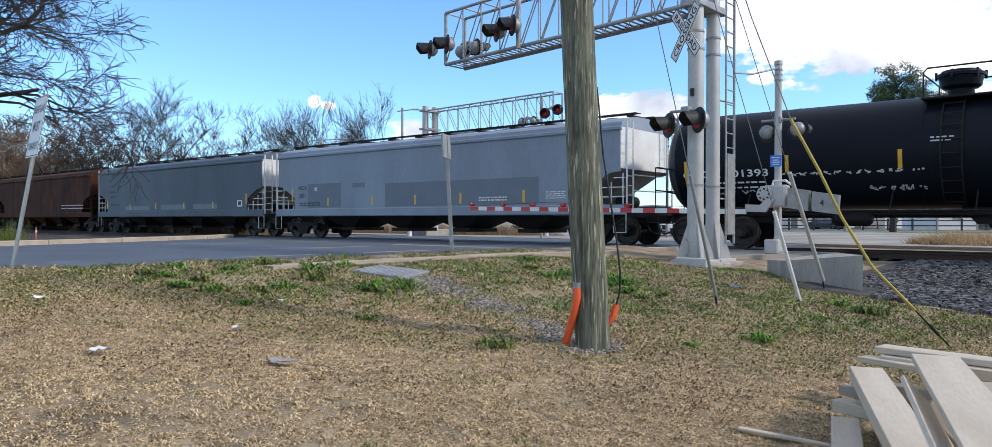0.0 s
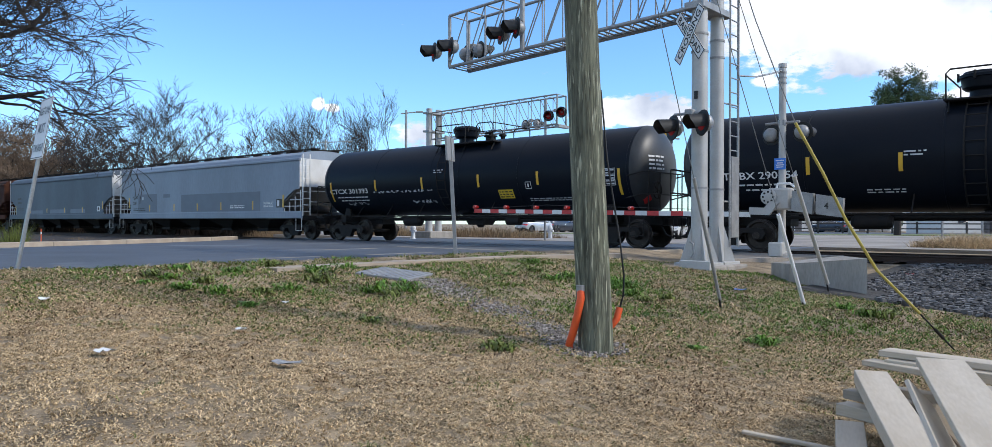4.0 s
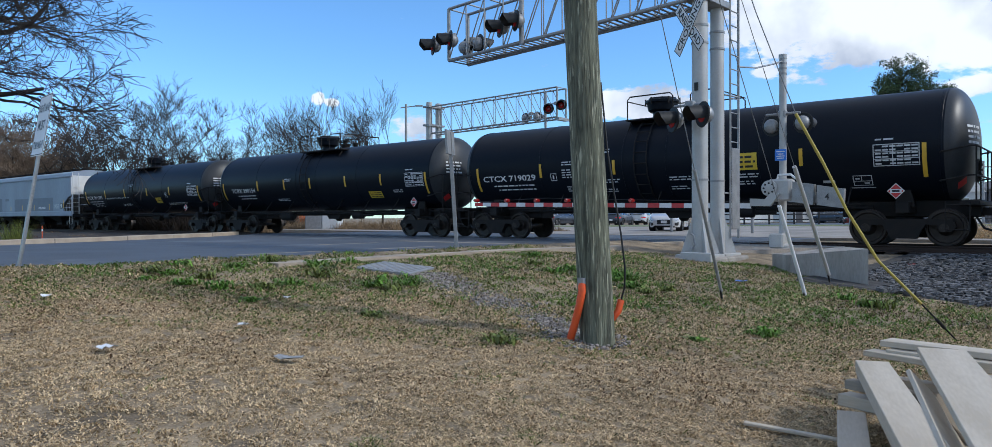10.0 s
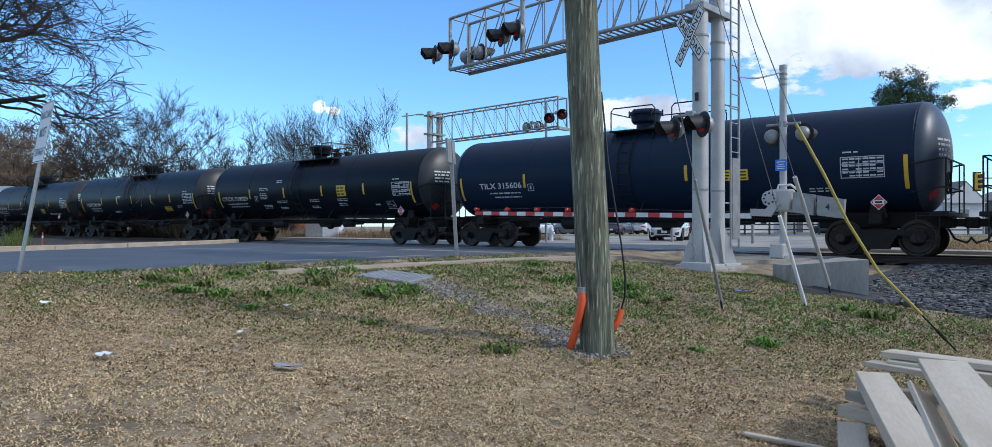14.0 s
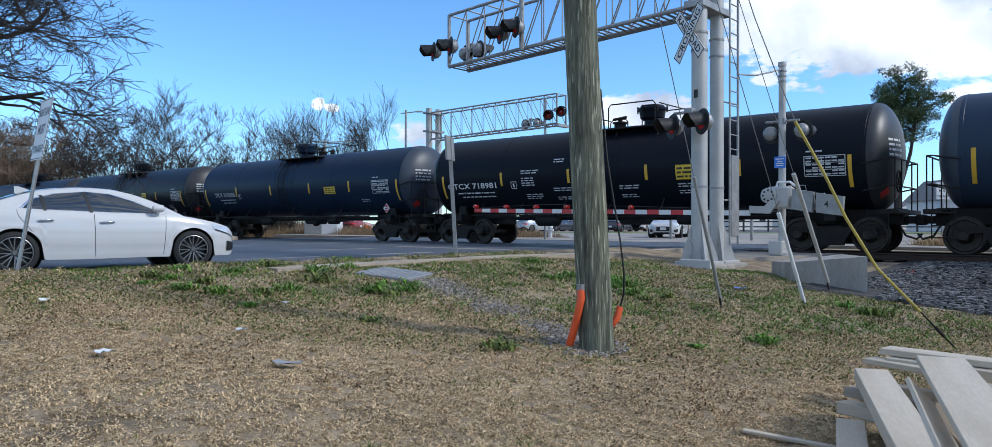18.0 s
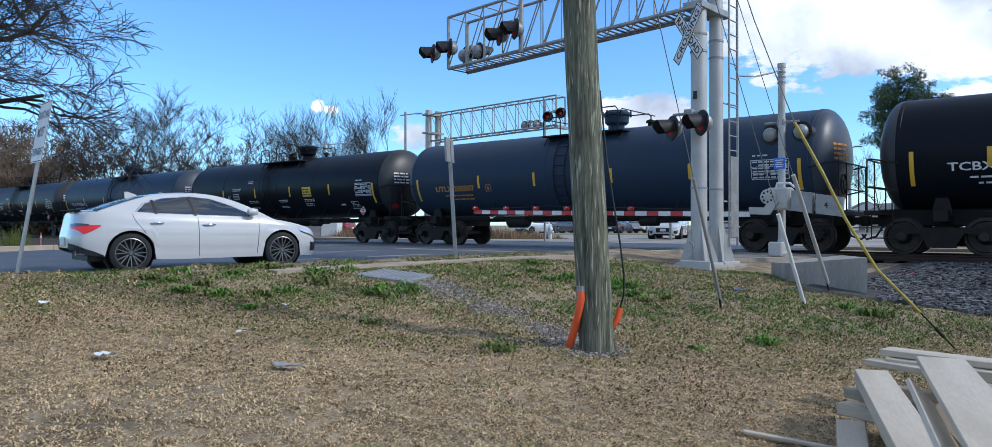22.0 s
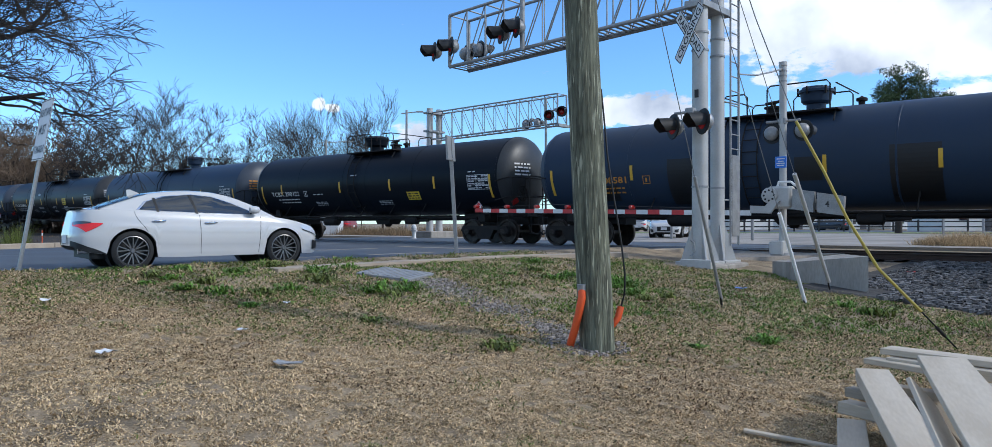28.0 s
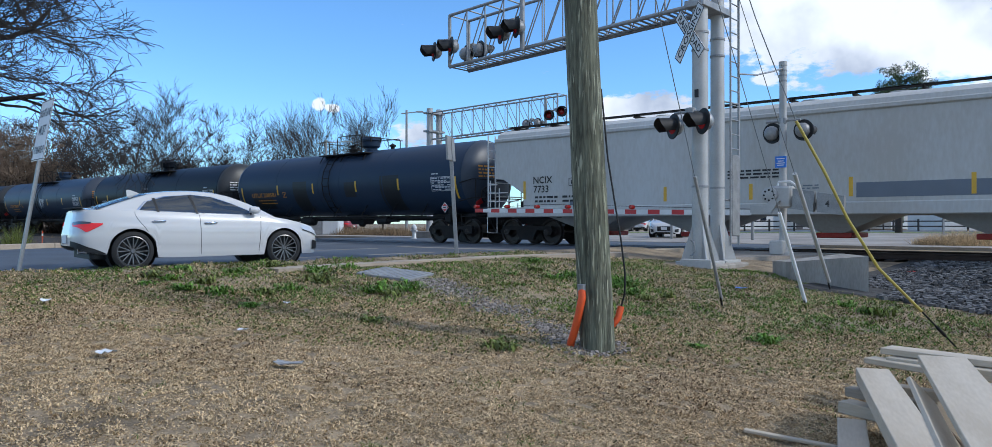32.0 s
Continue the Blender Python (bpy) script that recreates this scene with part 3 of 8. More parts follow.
kerb_row("kerb", [(-10.05, -6), (-10.05, 11), (-9.8, 15.2), (-9.3, 17.5)], 0.16, 0.13, 0.3, 3.0, "buff concrete kerb beside the road")
kerb_row("kerb", FAR_KERB[1:], 0.35, 0.14, 0.35, 3.0, "pale concrete kerb on the far side of the road")


def make_track():
    # rails: head, web, foot in section
    sec = [(-0.035, 0), (0.035, 0), (0.037, -0.03), (0.012, -0.045), (0.009, -0.13), (0.07, -0.15), (0.07, -0.17), (-0.07, -0.17), (-0.07, -0.15), (-0.009, -0.13), (-0.012, -0.045), (-0.037, -0.03)]
    for s in (-1, 1):
        b = Build()
        n = len(sec)
        y0 = 22.1 + s * 0.7525
        b.add([(x, y0 + dy, dz - 0.002) for x in (-400, 300) for dy, dz in sec], [tuple(range(n)), tuple(range(2 * n - 1, n - 1, -1))] + [(i, (i + 1) % n, (i + 1) % n + n, i + n) for i in range(n)])
        tagged(part("rail", b, "rail_steel", at=TRACK), "rusty steel rail with a worn head", "rail", "rails of the track", kind="structure")
    bed = Build()
    prof = [(18.4, -0.5), (20.0, -0.24), (20.5, -0.2), (23.7, -0.2), (24.4, -0.28), (26.2, -0.5)]
    for x0, x1 in ((-400, -33.2), (-8.9, 300)):
        bed.add([(x, y, z) for x in (x0, x1) for y, z in prof], [(i, i + 1, len(prof) + i + 1, len(prof) + i) for i in range(len(prof) - 1)])
    tagged(part("ballast_bed", bed, "ballast", at=TRACK), "grey crushed-stone ballast under the rails", "ballast", kind="structure")
    # gravel yard between the turf and the rails
    yard = Build()
    xs, ys = lines((-4.6, 10, 0.4)), lines((11.9, 20.2, 0.4))
    for y in ys:
        for x in xs:
            yard.v.append((x, y, ground_z(x, y) + (0.035 if y > 12.7 + 0.2 * math.sin(x * 2) else -0.08) + 0.02 * noise.noise((x * 2, y * 2, 7))))
    n = len(xs)
    yard.f = [(j * n + i, j * n + i + 1, (j + 1) * n + i + 1, (j + 1) * n + i) for j in range(len(ys) - 1) for i in range(n - 1)]
    tagged(part("gravel_yard", yard, "ballast"), "dark grey loose stone beside the track", "gravel", kind="structure")
    # flangeway planks of the crossing
    for y0, y1 in ((20.55, 21.27), (21.45, 22.75), (22.93, 23.7)):
        tagged(part("crossing_panel", Build().box(-33, -9, y0, y1, -0.15, -0.004, None, 0.01), "asphalt", at=TRACK), "dark rubber and asphalt crossing panel between the rails", "crossing panel", "crossing panels", kind="structure")


make_track()


# ---- train ----
TRACK_Y = 22.1
AXIS_Z, TANK_R = 2.56, 1.45
# metres run by the train every two seconds
RUN = [2.4, 10.86, 19.41, 28.07, 36.81, 45.65, 54.65, 63.73, 72.9, 82.21, 91.56, 100.87, 110.32, 119.78, 129.17, 138.68, 148.35]
WHEEL_R = 0.457
rolling = []      # (car, x of its centre at the start)
wheelsets = []


def wheelset_mesh():
    b = Build()
    b.lathe([(-1.02, 0.07), (1.02, 0.07)], "y", 12)
    for s in (-1, 1):
        prof = [(0.66, 0.10), (0.66, 0.40), (0.64, 0.455), (0.66, 0.485), (0.69, 0.485), (0.70, 0.458), (0.80, 0.452), (0.80, 0.39), (0.745, 0.37), (0.735, 0.2), (0.80, 0.13), (0.82, 0.10)]
        b.lathe([(s * a, r) for a, r in prof], "y", 32)
    for s in (-1, 1):   # bearing cap with bolts
        b.lathe([(s * 0.98, 0.12), (s * 1.06, 0.12), (s * 1.08, 0.10)], "y", 16)
        for k in range(3):
            a = k * 2.094
            b.lathe([(s * 1.07, 0.02), (s * 1.10, 0.02)], "y", 6, (0.06 * math.sin(a), 0, 0.06 * math.cos(a)))
    return b.mesh("wheelset", 30)


def side_frame_mesh():
    b = Build()
    b.prism([(-1.15, 0.50), (-1.08, 0.66), (-0.7, 0.68), (0.7, 0.68), (1.08, 0.66), (1.15, 0.50), (1.05, 0.36), (0.78, 0.36), (0.74, 0.52), (0.48, 0.54), (0.34, 0.30), (0.30, 0.18), (-0.30, 0.18), (-0.34, 0.30), (-0.48, 0.54), (-0.74, 0.52), (-0.78, 0.36), (-1.05, 0.36)], -0.09, 0.09)
    return b.mesh("side_frame")


def springs_mesh():
    b = Build()
    for x in (-0.18, 0.0, 0.18):
        b.lathe([(0.20 + 0.02 * i, 0.075 if i % 2 else 0.06) for i in range(15)], "z", 10, (x, 0, 0))
    return b.mesh("spring_nest", True)


MESH = {}


def shared(key, make, mat):
    if key not in MESH:
        me = make()
        me.materials.append(M[mat])
        MESH[key] = me
    return MESH[key]


def truck(car, x):
    t = part("truck", shared("bolster", lambda: Build().box(-0.22, 0.22, -0.95, 0.95, 0.42, 0.72, None, 0.04).mesh("truck"), "black_steel"), None, car, at=pose(x, 0, 0))
    for s in (-1, 1):
        part("side_frame", shared("frame", side_frame_mesh, "black_steel"), None, t, at=pose(0, s * 0.98, 0))
        part("spring_nest", shared("spring", springs_mesh, "black_steel"), None, t, at=pose(0, s * 0.99, 0))
    for s in (-1, 1):
        w = part("wheelset", shared("axle", wheelset_mesh, "wheel_steel"), None, t, "axle with two worn steel wheels", at=pose(s * 0.889, 0, WHEEL_R))
        w["home"] = s * 0.889
        wheelsets.append(w)
    return t


def coupler(car, x, s):
    b = Build().box(min(x, x - s * 0.75), max(x, x - s * 0.75), -0.09, 0.09, 0.76, 0.96)
    b.box(x - 0.16 if s > 0 else x - 0.02, x + 0.02 if s > 0 else x + 0.16, -0.17, 0.17, 0.72, 1.0, None, 0.04)
    part("coupler", b, "black_steel", car)
    h = Build().tube([(x - s * 0.55, -0.25, 0.8), (x - s * 0.35, -0.27, 0.45), (x - s * 0.1, -0.25, 0.36), (x + s * 0.02, -0.22, 0.5)], 0.03, 6)
    part("brake_hose", h, "black_cable", car)


def car_base(label, category, centre):
    car = thing("rail_car", label, category, TRACK @ pose(centre, TRACK_Y, 0), "cars of the freight train")
    rolling.append((car, centre))
    return car


def wrap(x, v, out=0.006):
    """A point on the near side of a tank: along it, and v metres up the curved plate from the axis height."""
    a = v / TANK_R
    r = TANK_R + out
    return (x, -r * math.cos(a), AXIS_Z + r * math.sin(a))


def tank_patch(x0, x1, v0, v1, out=0.006):
    b = Build()
    n = max(2, int(abs(v1 - v0) / 0.12) + 1)
    for i in range(n + 1):
        v = v0 + (v1 - v0) * i / n
        b.v += [wrap(x0, v, out), wrap(x1, v, out)]
    b.f = [(2 * i, 2 * i + 1, 2 * i + 3, 2 * i + 2) for i in range(n)]
    return b


def tank_words(car, text, x, v, size, mat="white_paint", out=0.007, wide=None):
    b, w = writing(text, size)
    k = (wide / w) if wide else 1.0
    part("lettering", placed(b, lambda px, py, pz: wrap(x + px * k, v + py, out)), mat, car)


def bars(seed, width, rows, height, gap):
    """Small unreadable lines of lettering as plain bars: (x0, x1, y0, y1)."""
    rnd = random.Random(seed)
    out = []
    for r in range(rows):
        x, y = 0.0, -r * (height + gap)
        while x < width - 0.05:
            w = min(rnd.uniform(0.06, 0.28), width - x)
            out.append((x, x + w, y, y + height))
            x += w + 0.05
    return out


def tank_bars(car, seed, x, v, width, rows, height=0.035, gap=0.04, mat="faded_white"):
    b = Build()
    for x0, x1, y0, y1 in bars(seed, width, rows, height, gap):
        q = tank_patch(x + x0, x + x1, v + y0, v + y1, 0.007)
        b.add(q.v, q.f)
    part("small_lettering", b, mat, car)["kind"] = "stuff"


def scrawl(car, seed, x, v, width, height, mat="faded_white", tall=1.0):
    """A sprayed tag: a wandering line of paint on the plate."""
    rnd = random.Random(seed)
    b = Build()
    px, n = 0.0, 0
    while px < width:
        pts = []
        for i in range(5):
            pts.append((x + px + rnd.uniform(-0.04, 0.16), v + rnd.uniform(0, height)))
        for (ax, av), (bx, bv) in zip(pts, pts[1:]):
            steps = 3
            for s in range(steps):
                a = (ax + (bx - ax) * s / steps, av + (bv - av) * s / steps)
                c = (ax + (bx - ax) * (s + 1) / steps, av + (bv - av) * (s + 1) / steps)
                d = Vector((c[0] - a[0], c[1] - a[1])).normalized() * (0.026 if height > 0.5 else 0.014)
                b.add([wrap(a[0] - d.y, a[1] + d.x), wrap(a[0] + d.y, a[1] - d.x), wrap(c[0] + d.y, c[1] - d.x), wrap(c[0] - d.y, c[1] + d.x)], [(0, 1, 2, 3)])
        px += rnd.uniform(0.18, 0.3)
    part("graffiti", b, mat, car, "sprayed tag")


def hazard_diamond(car, x, z, size=0.2):
    """An upright diamond in a holder that hangs off the tank's side."""
    y = -1.40
    def quad(k, out):
        return Build().prism([(x - k, z), (x, z - k), (x + k, z), (x, z + k)], y - out, y - out + 0.004)
    d = part("hazard_placard", quad(size, 0.0), "white_paint", car, "red and white hazard diamond")
    part("placard_field", quad(size * 0.88, 0.005), "red_paint", d)
    part("placard_band", Build().box(x - size * 0.66, x + size * 0.66, y - 0.012, y - 0.008, z - 0.05, z + 0.05), "white_paint", d)
    part("placard_digits", Build().box(x - size * 0.42, x + size * 0.42, y - 0.016, y - 0.012, z - 0.026, z + 0.026), "black_paint", d)
    part("placard_bracket", Build().box(x - 0.03, x + 0.03, y + 0.006, y + 0.36, z + 0.02, z + 0.07), "black_steel", d)


def tank_car(centre, paint, label, mark, mark_x, mark_w, strips, mark_mat="white_paint", seed=1, dome="low", half=8.7, sign=None, panel=6.1, small=None, diamond=6.7, square=None, blocks=(), patches=(), tags=(), ends=7.35, mark_z=2.05):
    """A general tank car: half is from its middle to the coupler face; places along it are from its middle."""
    car = car_base(label, "tank car", centre)
    h = half
    t = h - 0.46
    def up(z):      # along the plate, from the axis, for a height over the rail
        return TANK_R * math.asin(max(-1, min(1, (z - AXIS_Z) / TANK_R)))
    # dished head
    prof = [(-t + 0.58 * (1 - math.cos(a)), TANK_R * math.sin(a)) for a in [0.001] + [k * math.pi / 20 for k in range(1, 11)]]
    rim = prof[-1][0]
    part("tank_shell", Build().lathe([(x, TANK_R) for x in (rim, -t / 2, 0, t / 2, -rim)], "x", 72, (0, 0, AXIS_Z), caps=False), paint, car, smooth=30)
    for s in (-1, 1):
        part("tank_head", Build().lathe([(-s * a, r) for a, r in prof], "x", 72, (0, 0, AXIS_Z), caps=False), "head_black_sunlit" if paint == "tank_black" else "head_grey_sunlit", car, "dusty dished head, its colour lightened as if sunlit", smooth=40)
    # jacket joints
    for x in (rim + 0.07, -rim - 0.07, -4.4, -1.15, 0.35, 3.2):
        part("jacket_joint", Build().lathe([(x - 0.03, TANK_R + 0.001), (x - 0.022, TANK_R + 0.009), (x + 0.022, TANK_R + 0.009), (x + 0.03, TANK_R + 0.001)], "x", 72, (0, 0, AXIS_Z), caps=False), paint, car, smooth=30)
    for s in (-1, 1):
        x0, x1 = sorted((s * (h - 0.4), s * (h - 3.6)))
        part("stub_sill", Build().box(x0, x1, -0.38, 0.38, 0.72, 1.16, None, 0.03), "black_steel", car)
        part("end_platform", Build().box(*sorted((s * (h - 0.30), s * (h - 0.72))), -1.42, 1.42, 1.0, 1.12, None, 0.02), "black_steel", car)
        for y in (-1, 1):
            part("tank_saddle", Build().prism([(s * (h - 1.98) - 0.24, 0.98), (s * (h - 1.98) + 0.24, 0.98), (s * (h - 1.98) + 0.14, 1.42), (s * (h - 1.98) - 0.14, 1.42)], *sorted((y * 0.86, y * 0.95))), "black_steel", car)
        part("bolster", Build().box(s * (h - 1.98) - 0.16, s * (h - 1.98) + 0.16, -1.2, 1.2, 0.82, 1.12, None, 0.02), "black_steel", car)
        coupler(car, s * h, s)
        truck(car, s * (h - 1.98))
        # end railing: round the head from plate to plate, with uprights
        xe, xr = s * (h - 0.38), s * (h - 1.12)
        for z in (1.72, 2.42):
            part("end_rail", Build().tube([(xr, -1.46, z - 0.12), (xe - s * 0.12, -1.44, z), (xe, -1.36, z), (xe, 1.36, z), (xe - s * 0.12, 1.44, z), (xr, 1.46, z - 0.12)], 0.021, 6), "black_steel", car)
        for y in (-1.38, -0.62, 0.62, 1.38):
            part("rail_upright", Build().tube([(xe, y, 1.08), (xe, y, 2.42)], 0.02, 6), "black_steel", car)
        b = Build()
        for i in range(3):
            b.tube([(s * (h - 1.0), -1.45, 0.42 + 0.3 * i), (s * (h - 0.5), -1.45, 0.42 + 0.3 * i)], 0.016, 6)
        for x in (s * (h - 1.0), s * (h - 0.5)):
            b.tube([(x, -1.45, 0.38), (x, -1.45, 1.12)], 0.016, 6)
        part("sill_step", b, "black_steel", car)
    # hand brake wheel on the trailing end
    xb = h - 0.42
    bw = Build().tube([(xb, -0.72 + 0.27 * math.cos(a), 1.85 + 0.27 * math.sin(a)) for a in [k * math.pi / 8 for k in range(17)]], 0.022, 6)
    for k in range(5):
        a = k * 1.2566
        bw.tube([(xb, -0.72, 1.85), (xb, -0.72 + 0.27 * math.cos(a), 1.85 + 0.27 * math.sin(a))], 0.014, 5)
    part("brake_wheel", bw, "black_steel", car)
    # long grab rails low on both sides, and the cross bearers that carry them
    for y in (-1, 1):
        part("side_rail", Build().tube([(-h + 2.9, y * 1.42, 1.06), (h - 2.9, y * 1.42, 1.06)], 0.024, 6), "black_steel", car)
        for i in range(7):
            x = -h + 3.2 + i * (2 * h - 6.4) / 6
            part("rail_bracket", Build().tube([(x, y * 1.42, 1.06), (x, y * 1.05, 1.55)], 0.02, 5), "black_steel", car)
    # fittings under the belly
    part("bottom_outlet", Build().lathe([(0.62, 0.10), (0.70, 0.16), (0.82, 0.16), (0.95, 0.24), (1.14, 0.30)], "z", 16, (0.25, 0, 0)), "black_steel", car, smooth=30)
    part("outlet_skid", Build().prism([(-0.45, 1.14), (0.95, 1.14), (0.6, 0.72), (-0.1, 0.72)], -0.32, 0.32), "black_steel", car)
    for y, z, r in ((-0.5, 0.98, 0.045), (0.42, 0.92, 0.035)):
        part("brake_pipe", Build().tube([(-h + 2.8, y, z), (h - 2.8, y, z)], r, 8), "black_steel", car)
    part("air_reservoir", Build().lathe([(-3.4, 0.12), (-3.3, 0.2), (-2.5, 0.2), (-2.4, 0.12)], "x", 14, (0, -0.62, 0.86)), "black_steel", car, smooth=30)
    part("brake_cylinder", Build().lathe([(2.1, 0.10), (2.15, 0.16), (2.75, 0.16), (2.8, 0.06), (3.4, 0.05)], "x", 14, (0, -0.66, 0.88)), "black_steel", car, smooth=30)
    # valve bonnet, platform, hoops
    zt = AXIS_Z + TANK_R
    dx, dr, dh = (0.86, 0.43, 0.62) if dome == "high" else (-0.5, 0.50, 0.60)
    b = Build().lathe([(zt - 0.12, dr * 0.62), (zt + dh * 0.22, dr * 0.60), (zt + dh * 0.24, dr * 0.78), (zt + dh * 0.34, dr * 0.92), (zt + dh * 0.72, dr), (zt + dh * 0.74, dr + 0.05), (zt + dh * 0.86, dr + 0.05), (zt + dh * 0.90, dr * 0.94), (zt + dh, dr * 0.86), (zt + dh + 0.015, 0.001)], "z", 28, (dx, 0, 0))
    part("valve_dome", b, paint, car, smooth=35)
    for k in range(6):
        a = k * math.pi / 3 + 0.3
        part("dome_bolt", Build().lathe([(zt + dh * 0.62, 0.03), (zt + dh * 0.98, 0.03)], "z", 6, (dx + (dr + 0.05) * math.cos(a), (dr + 0.05) * math.sin(a), 0)), "black_steel", car)
    p0, p1 = (-1.45, 1.75) if dome == "high" else (-1.2, 1.85)
    for s in (-1, 1):
        part("walkway", Build().box(p0, p1, s * 0.92 - 0.24, s * 0.92 + 0.24, zt - 0.20, zt - 0.16), "black_steel", car)
        for x in (p0 + 0.1, (p0 + p1) / 2, p1 - 0.1):
            part("walkway_bracket", Build().tube([(x, s * 1.16, zt - 0.5), (x, s * 0.95, zt - 0.2)], 0.022, 5), "black_steel", car)
        y = s * 1.12
        hoops = ((-1.4, -0.7, 0.45), (-0.13, 1.55, 0.60)) if dome == "high" else ((-1.15, 0.42, 0.56), (1.0, 1.8, 0.52))
        for x0, x1, hz in hoops:
            part("platform_hoop", Build().tube([(x0, y, zt - 0.2), (x0, y, zt + hz - 0.1), (x0 + 0.09, y, zt + hz), (x1 - 0.09, y, zt + hz), (x1, y, zt + hz - 0.1), (x1, y, zt - 0.2)], 0.021, 6), "black_steel", car)
    for x, hz in ((p0 + 0.05, 0.42), (p1 - 0.05, 0.5)):
        part("platform_rail", Build().tube([(x, -1.12, zt + hz), (x, 1.12, zt + hz)], 0.02, 6), "black_steel", car)
    vx = (-0.35, 2.0) if dome == "high" else (0.75, 1.15)
    part("valve_body", Build().lathe([(zt - 0.05, 0.2), (zt + 0.12, 0.2), (zt + 0.13, 0.26), (zt + 0.18, 0.26), (zt + 0.2, 0.08), (zt + 0.32, 0.08), (zt + 0.33, 0.001)], "z", 16, (vx[0], 0, 0)).tube([(vx[0] - 0.2, -0.1, zt + 0.27), (vx[0] + 0.3, -0.1, zt + 0.32)], 0.045, 6), "black_steel", car, smooth=35)
    part("relief_valve", Build().lathe([(zt - 0.06, 0.09), (zt + 0.14, 0.09), (zt + 0.15, 0.15), (zt + 0.22, 0.15), (zt + 0.26, 0.05), (zt + 0.30, 0.001)], "z", 14, (vx[1], 0.25, 0)), "black_steel", car, smooth=35)
    # side ladder up to the platform, on the jacket
    for x in (-0.72, -0.28):
        part("ladder_stile", Build().tube([wrap(x, v, 0.08) for v in (-1.55, -1.1, -0.5, 0, 0.5, 1.0, 1.4)], 0.022, 6), "black_steel", car)
    for i in range(9):
        part("ladder_rung", Build().tube([wrap(-0.72, -1.45 + 0.33 * i, 0.08), wrap(-0.28, -1.45 + 0.33 * i, 0.08)], 0.015, 5), "black_steel", car)
    # reflecting strips: tall at the ends, short between
    for s in (-1, 1):
        part("reflector_strip", tank_patch(s * ends - 0.05, s * ends + 0.05, up(1.72), up(2.55), 0.012), "yellow_strip", car, "yellow reflecting strip")
    for x in strips:
        part("reflector_strip", tank_patch(x - 0.05, x + 0.05, up(2.12), up(2.58), 0.012), "yellow_strip", car, "yellow reflecting strip")
    # reporting mark and the small lines under it
    k = up(mark_z)
    tank_words(car, mark, mark_x, k, 0.29, mark_mat, wide=mark_w)
    tank_bars(car, seed, mark_x + 0.45, k - 0.20, mark_w - 0.55, 1, 0.05, mat=mark_mat)
    tank_bars(car, seed + 1, mark_x + 0.62, k - 0.36, mark_w - 0.72, 1, 0.05, mat=mark_mat)
    # stencilled text: x, height of its top, width, rows
    for j, (x, z, w, n) in enumerate(blocks):
        tank_bars(car, seed + 2 + j, x, up(z) - 0.04, w, n, 0.038, 0.045)
    # ruled data panel
    b = Build()
    w, v0 = 1.05, up(2.02)
    for x_a, x_b, y_a, y_b in [(0, w, 0.54, 0.56), (0, w, 0.36, 0.375), (0, w, 0.18, 0.195), (0, w, 0.0, 0.02), (0, 0.02, 0, 0.56), (w - 0.02, w, 0, 0.56), (w * 0.42, w * 0.42 + 0.02, 0, 0.56)]:
        q = tank_patch(panel + x_a, panel + x_b, v0 + y_a, v0 + y_b, 0.010)
        b.add(q.v, q.f)
    for i in range(6):
        for j in range(6):
            if (i + j * 3 + seed) % 7:
                q = tank_patch(panel + 0.05 + i * 0.165, panel + 0.19 + i * 0.165, v0 + 0.045 + j * 0.087, v0 + 0.085 + j * 0.087, 0.010)
                b.add(q.v, q.f)
    part("data_panel", b, "faded_white", car, "white ruled data panel")
    tank_bars(car, seed + 12, panel + 0.05, v0 + 0.66, 0.42, 1, 0.04)
    if small is not None:      # small two-field plate of test dates
        b = Build()
        v1 = up(1.56)
        for x_a, x_b, y_a, y_b in ((0, 0.46, 0, 0.02), (0, 0.46, 0.30, 0.32), (0, 0.02, 0, 0.32), (0.44, 0.46, 0, 0.32), (0.2, 0.215, 0.15, 0.32), (0, 0.46, 0.14, 0.155), (0.06, 0.16, 0.2, 0.24), (0.26, 0.38, 0.06, 0.1), (-0.1, 0.5, -0.09, -0.06)):
            q = tank_patch(small + x_a, small + x_b, v1 + y_a, v1 + y_b, 0.010)
            b.add(q.v, q.f)
        part("test_plate", b, "faded_white", car, "small white test-date plate")
        part("name_plate", tank_patch(small - 0.75, small - 0.45, v1 + 0.12, v1 + 0.2, 0.010), "faded_white", car)
    if sign is not None:
        sx, sz, sw, sh = sign
        s = part("warning_sign", tank_patch(sx - sw / 2, sx + sw / 2, up(sz) - sh / 2, up(sz) + sh / 2, 0.012), "yellow_sign", car, "yellow warning sign")
        b = Build()
        for r in range(3):
            y0 = up(sz) + sh * (0.20 - 0.28 * r)
            for x_a, x_b, _, _ in bars(seed + 20 + r, sw * 0.86, 1, 0.05, 0):
                q = tank_patch(sx - sw * 0.43 + x_a, sx - sw * 0.43 + x_b, y0, y0 + sh * 0.13, 0.016)
                b.add(q.v, q.f)
        part("sign_lettering", b, "black_paint", s)["kind"] = "stuff"
    hazard_diamond(car, diamond, 1.38, 0.20)
    if square is not None:
        b = Build()
        v1 = up(2.0)
        for x_a, x_b, y_a, y_b in ((0, 0.25, 0, 0.018), (0, 0.25, 0.24, 0.258), (0, 0.018, 0, 0.25), (0.232, 0.25, 0, 0.25), (0.09, 0.15, 0.06, 0.19)):
            q = tank_patch(square + x_a, square + x_b, v1 + y_a, v1 + y_b, 0.010)
            b.add(q.v, q.f)
        part("stencil_mark", b, mark_mat, car)
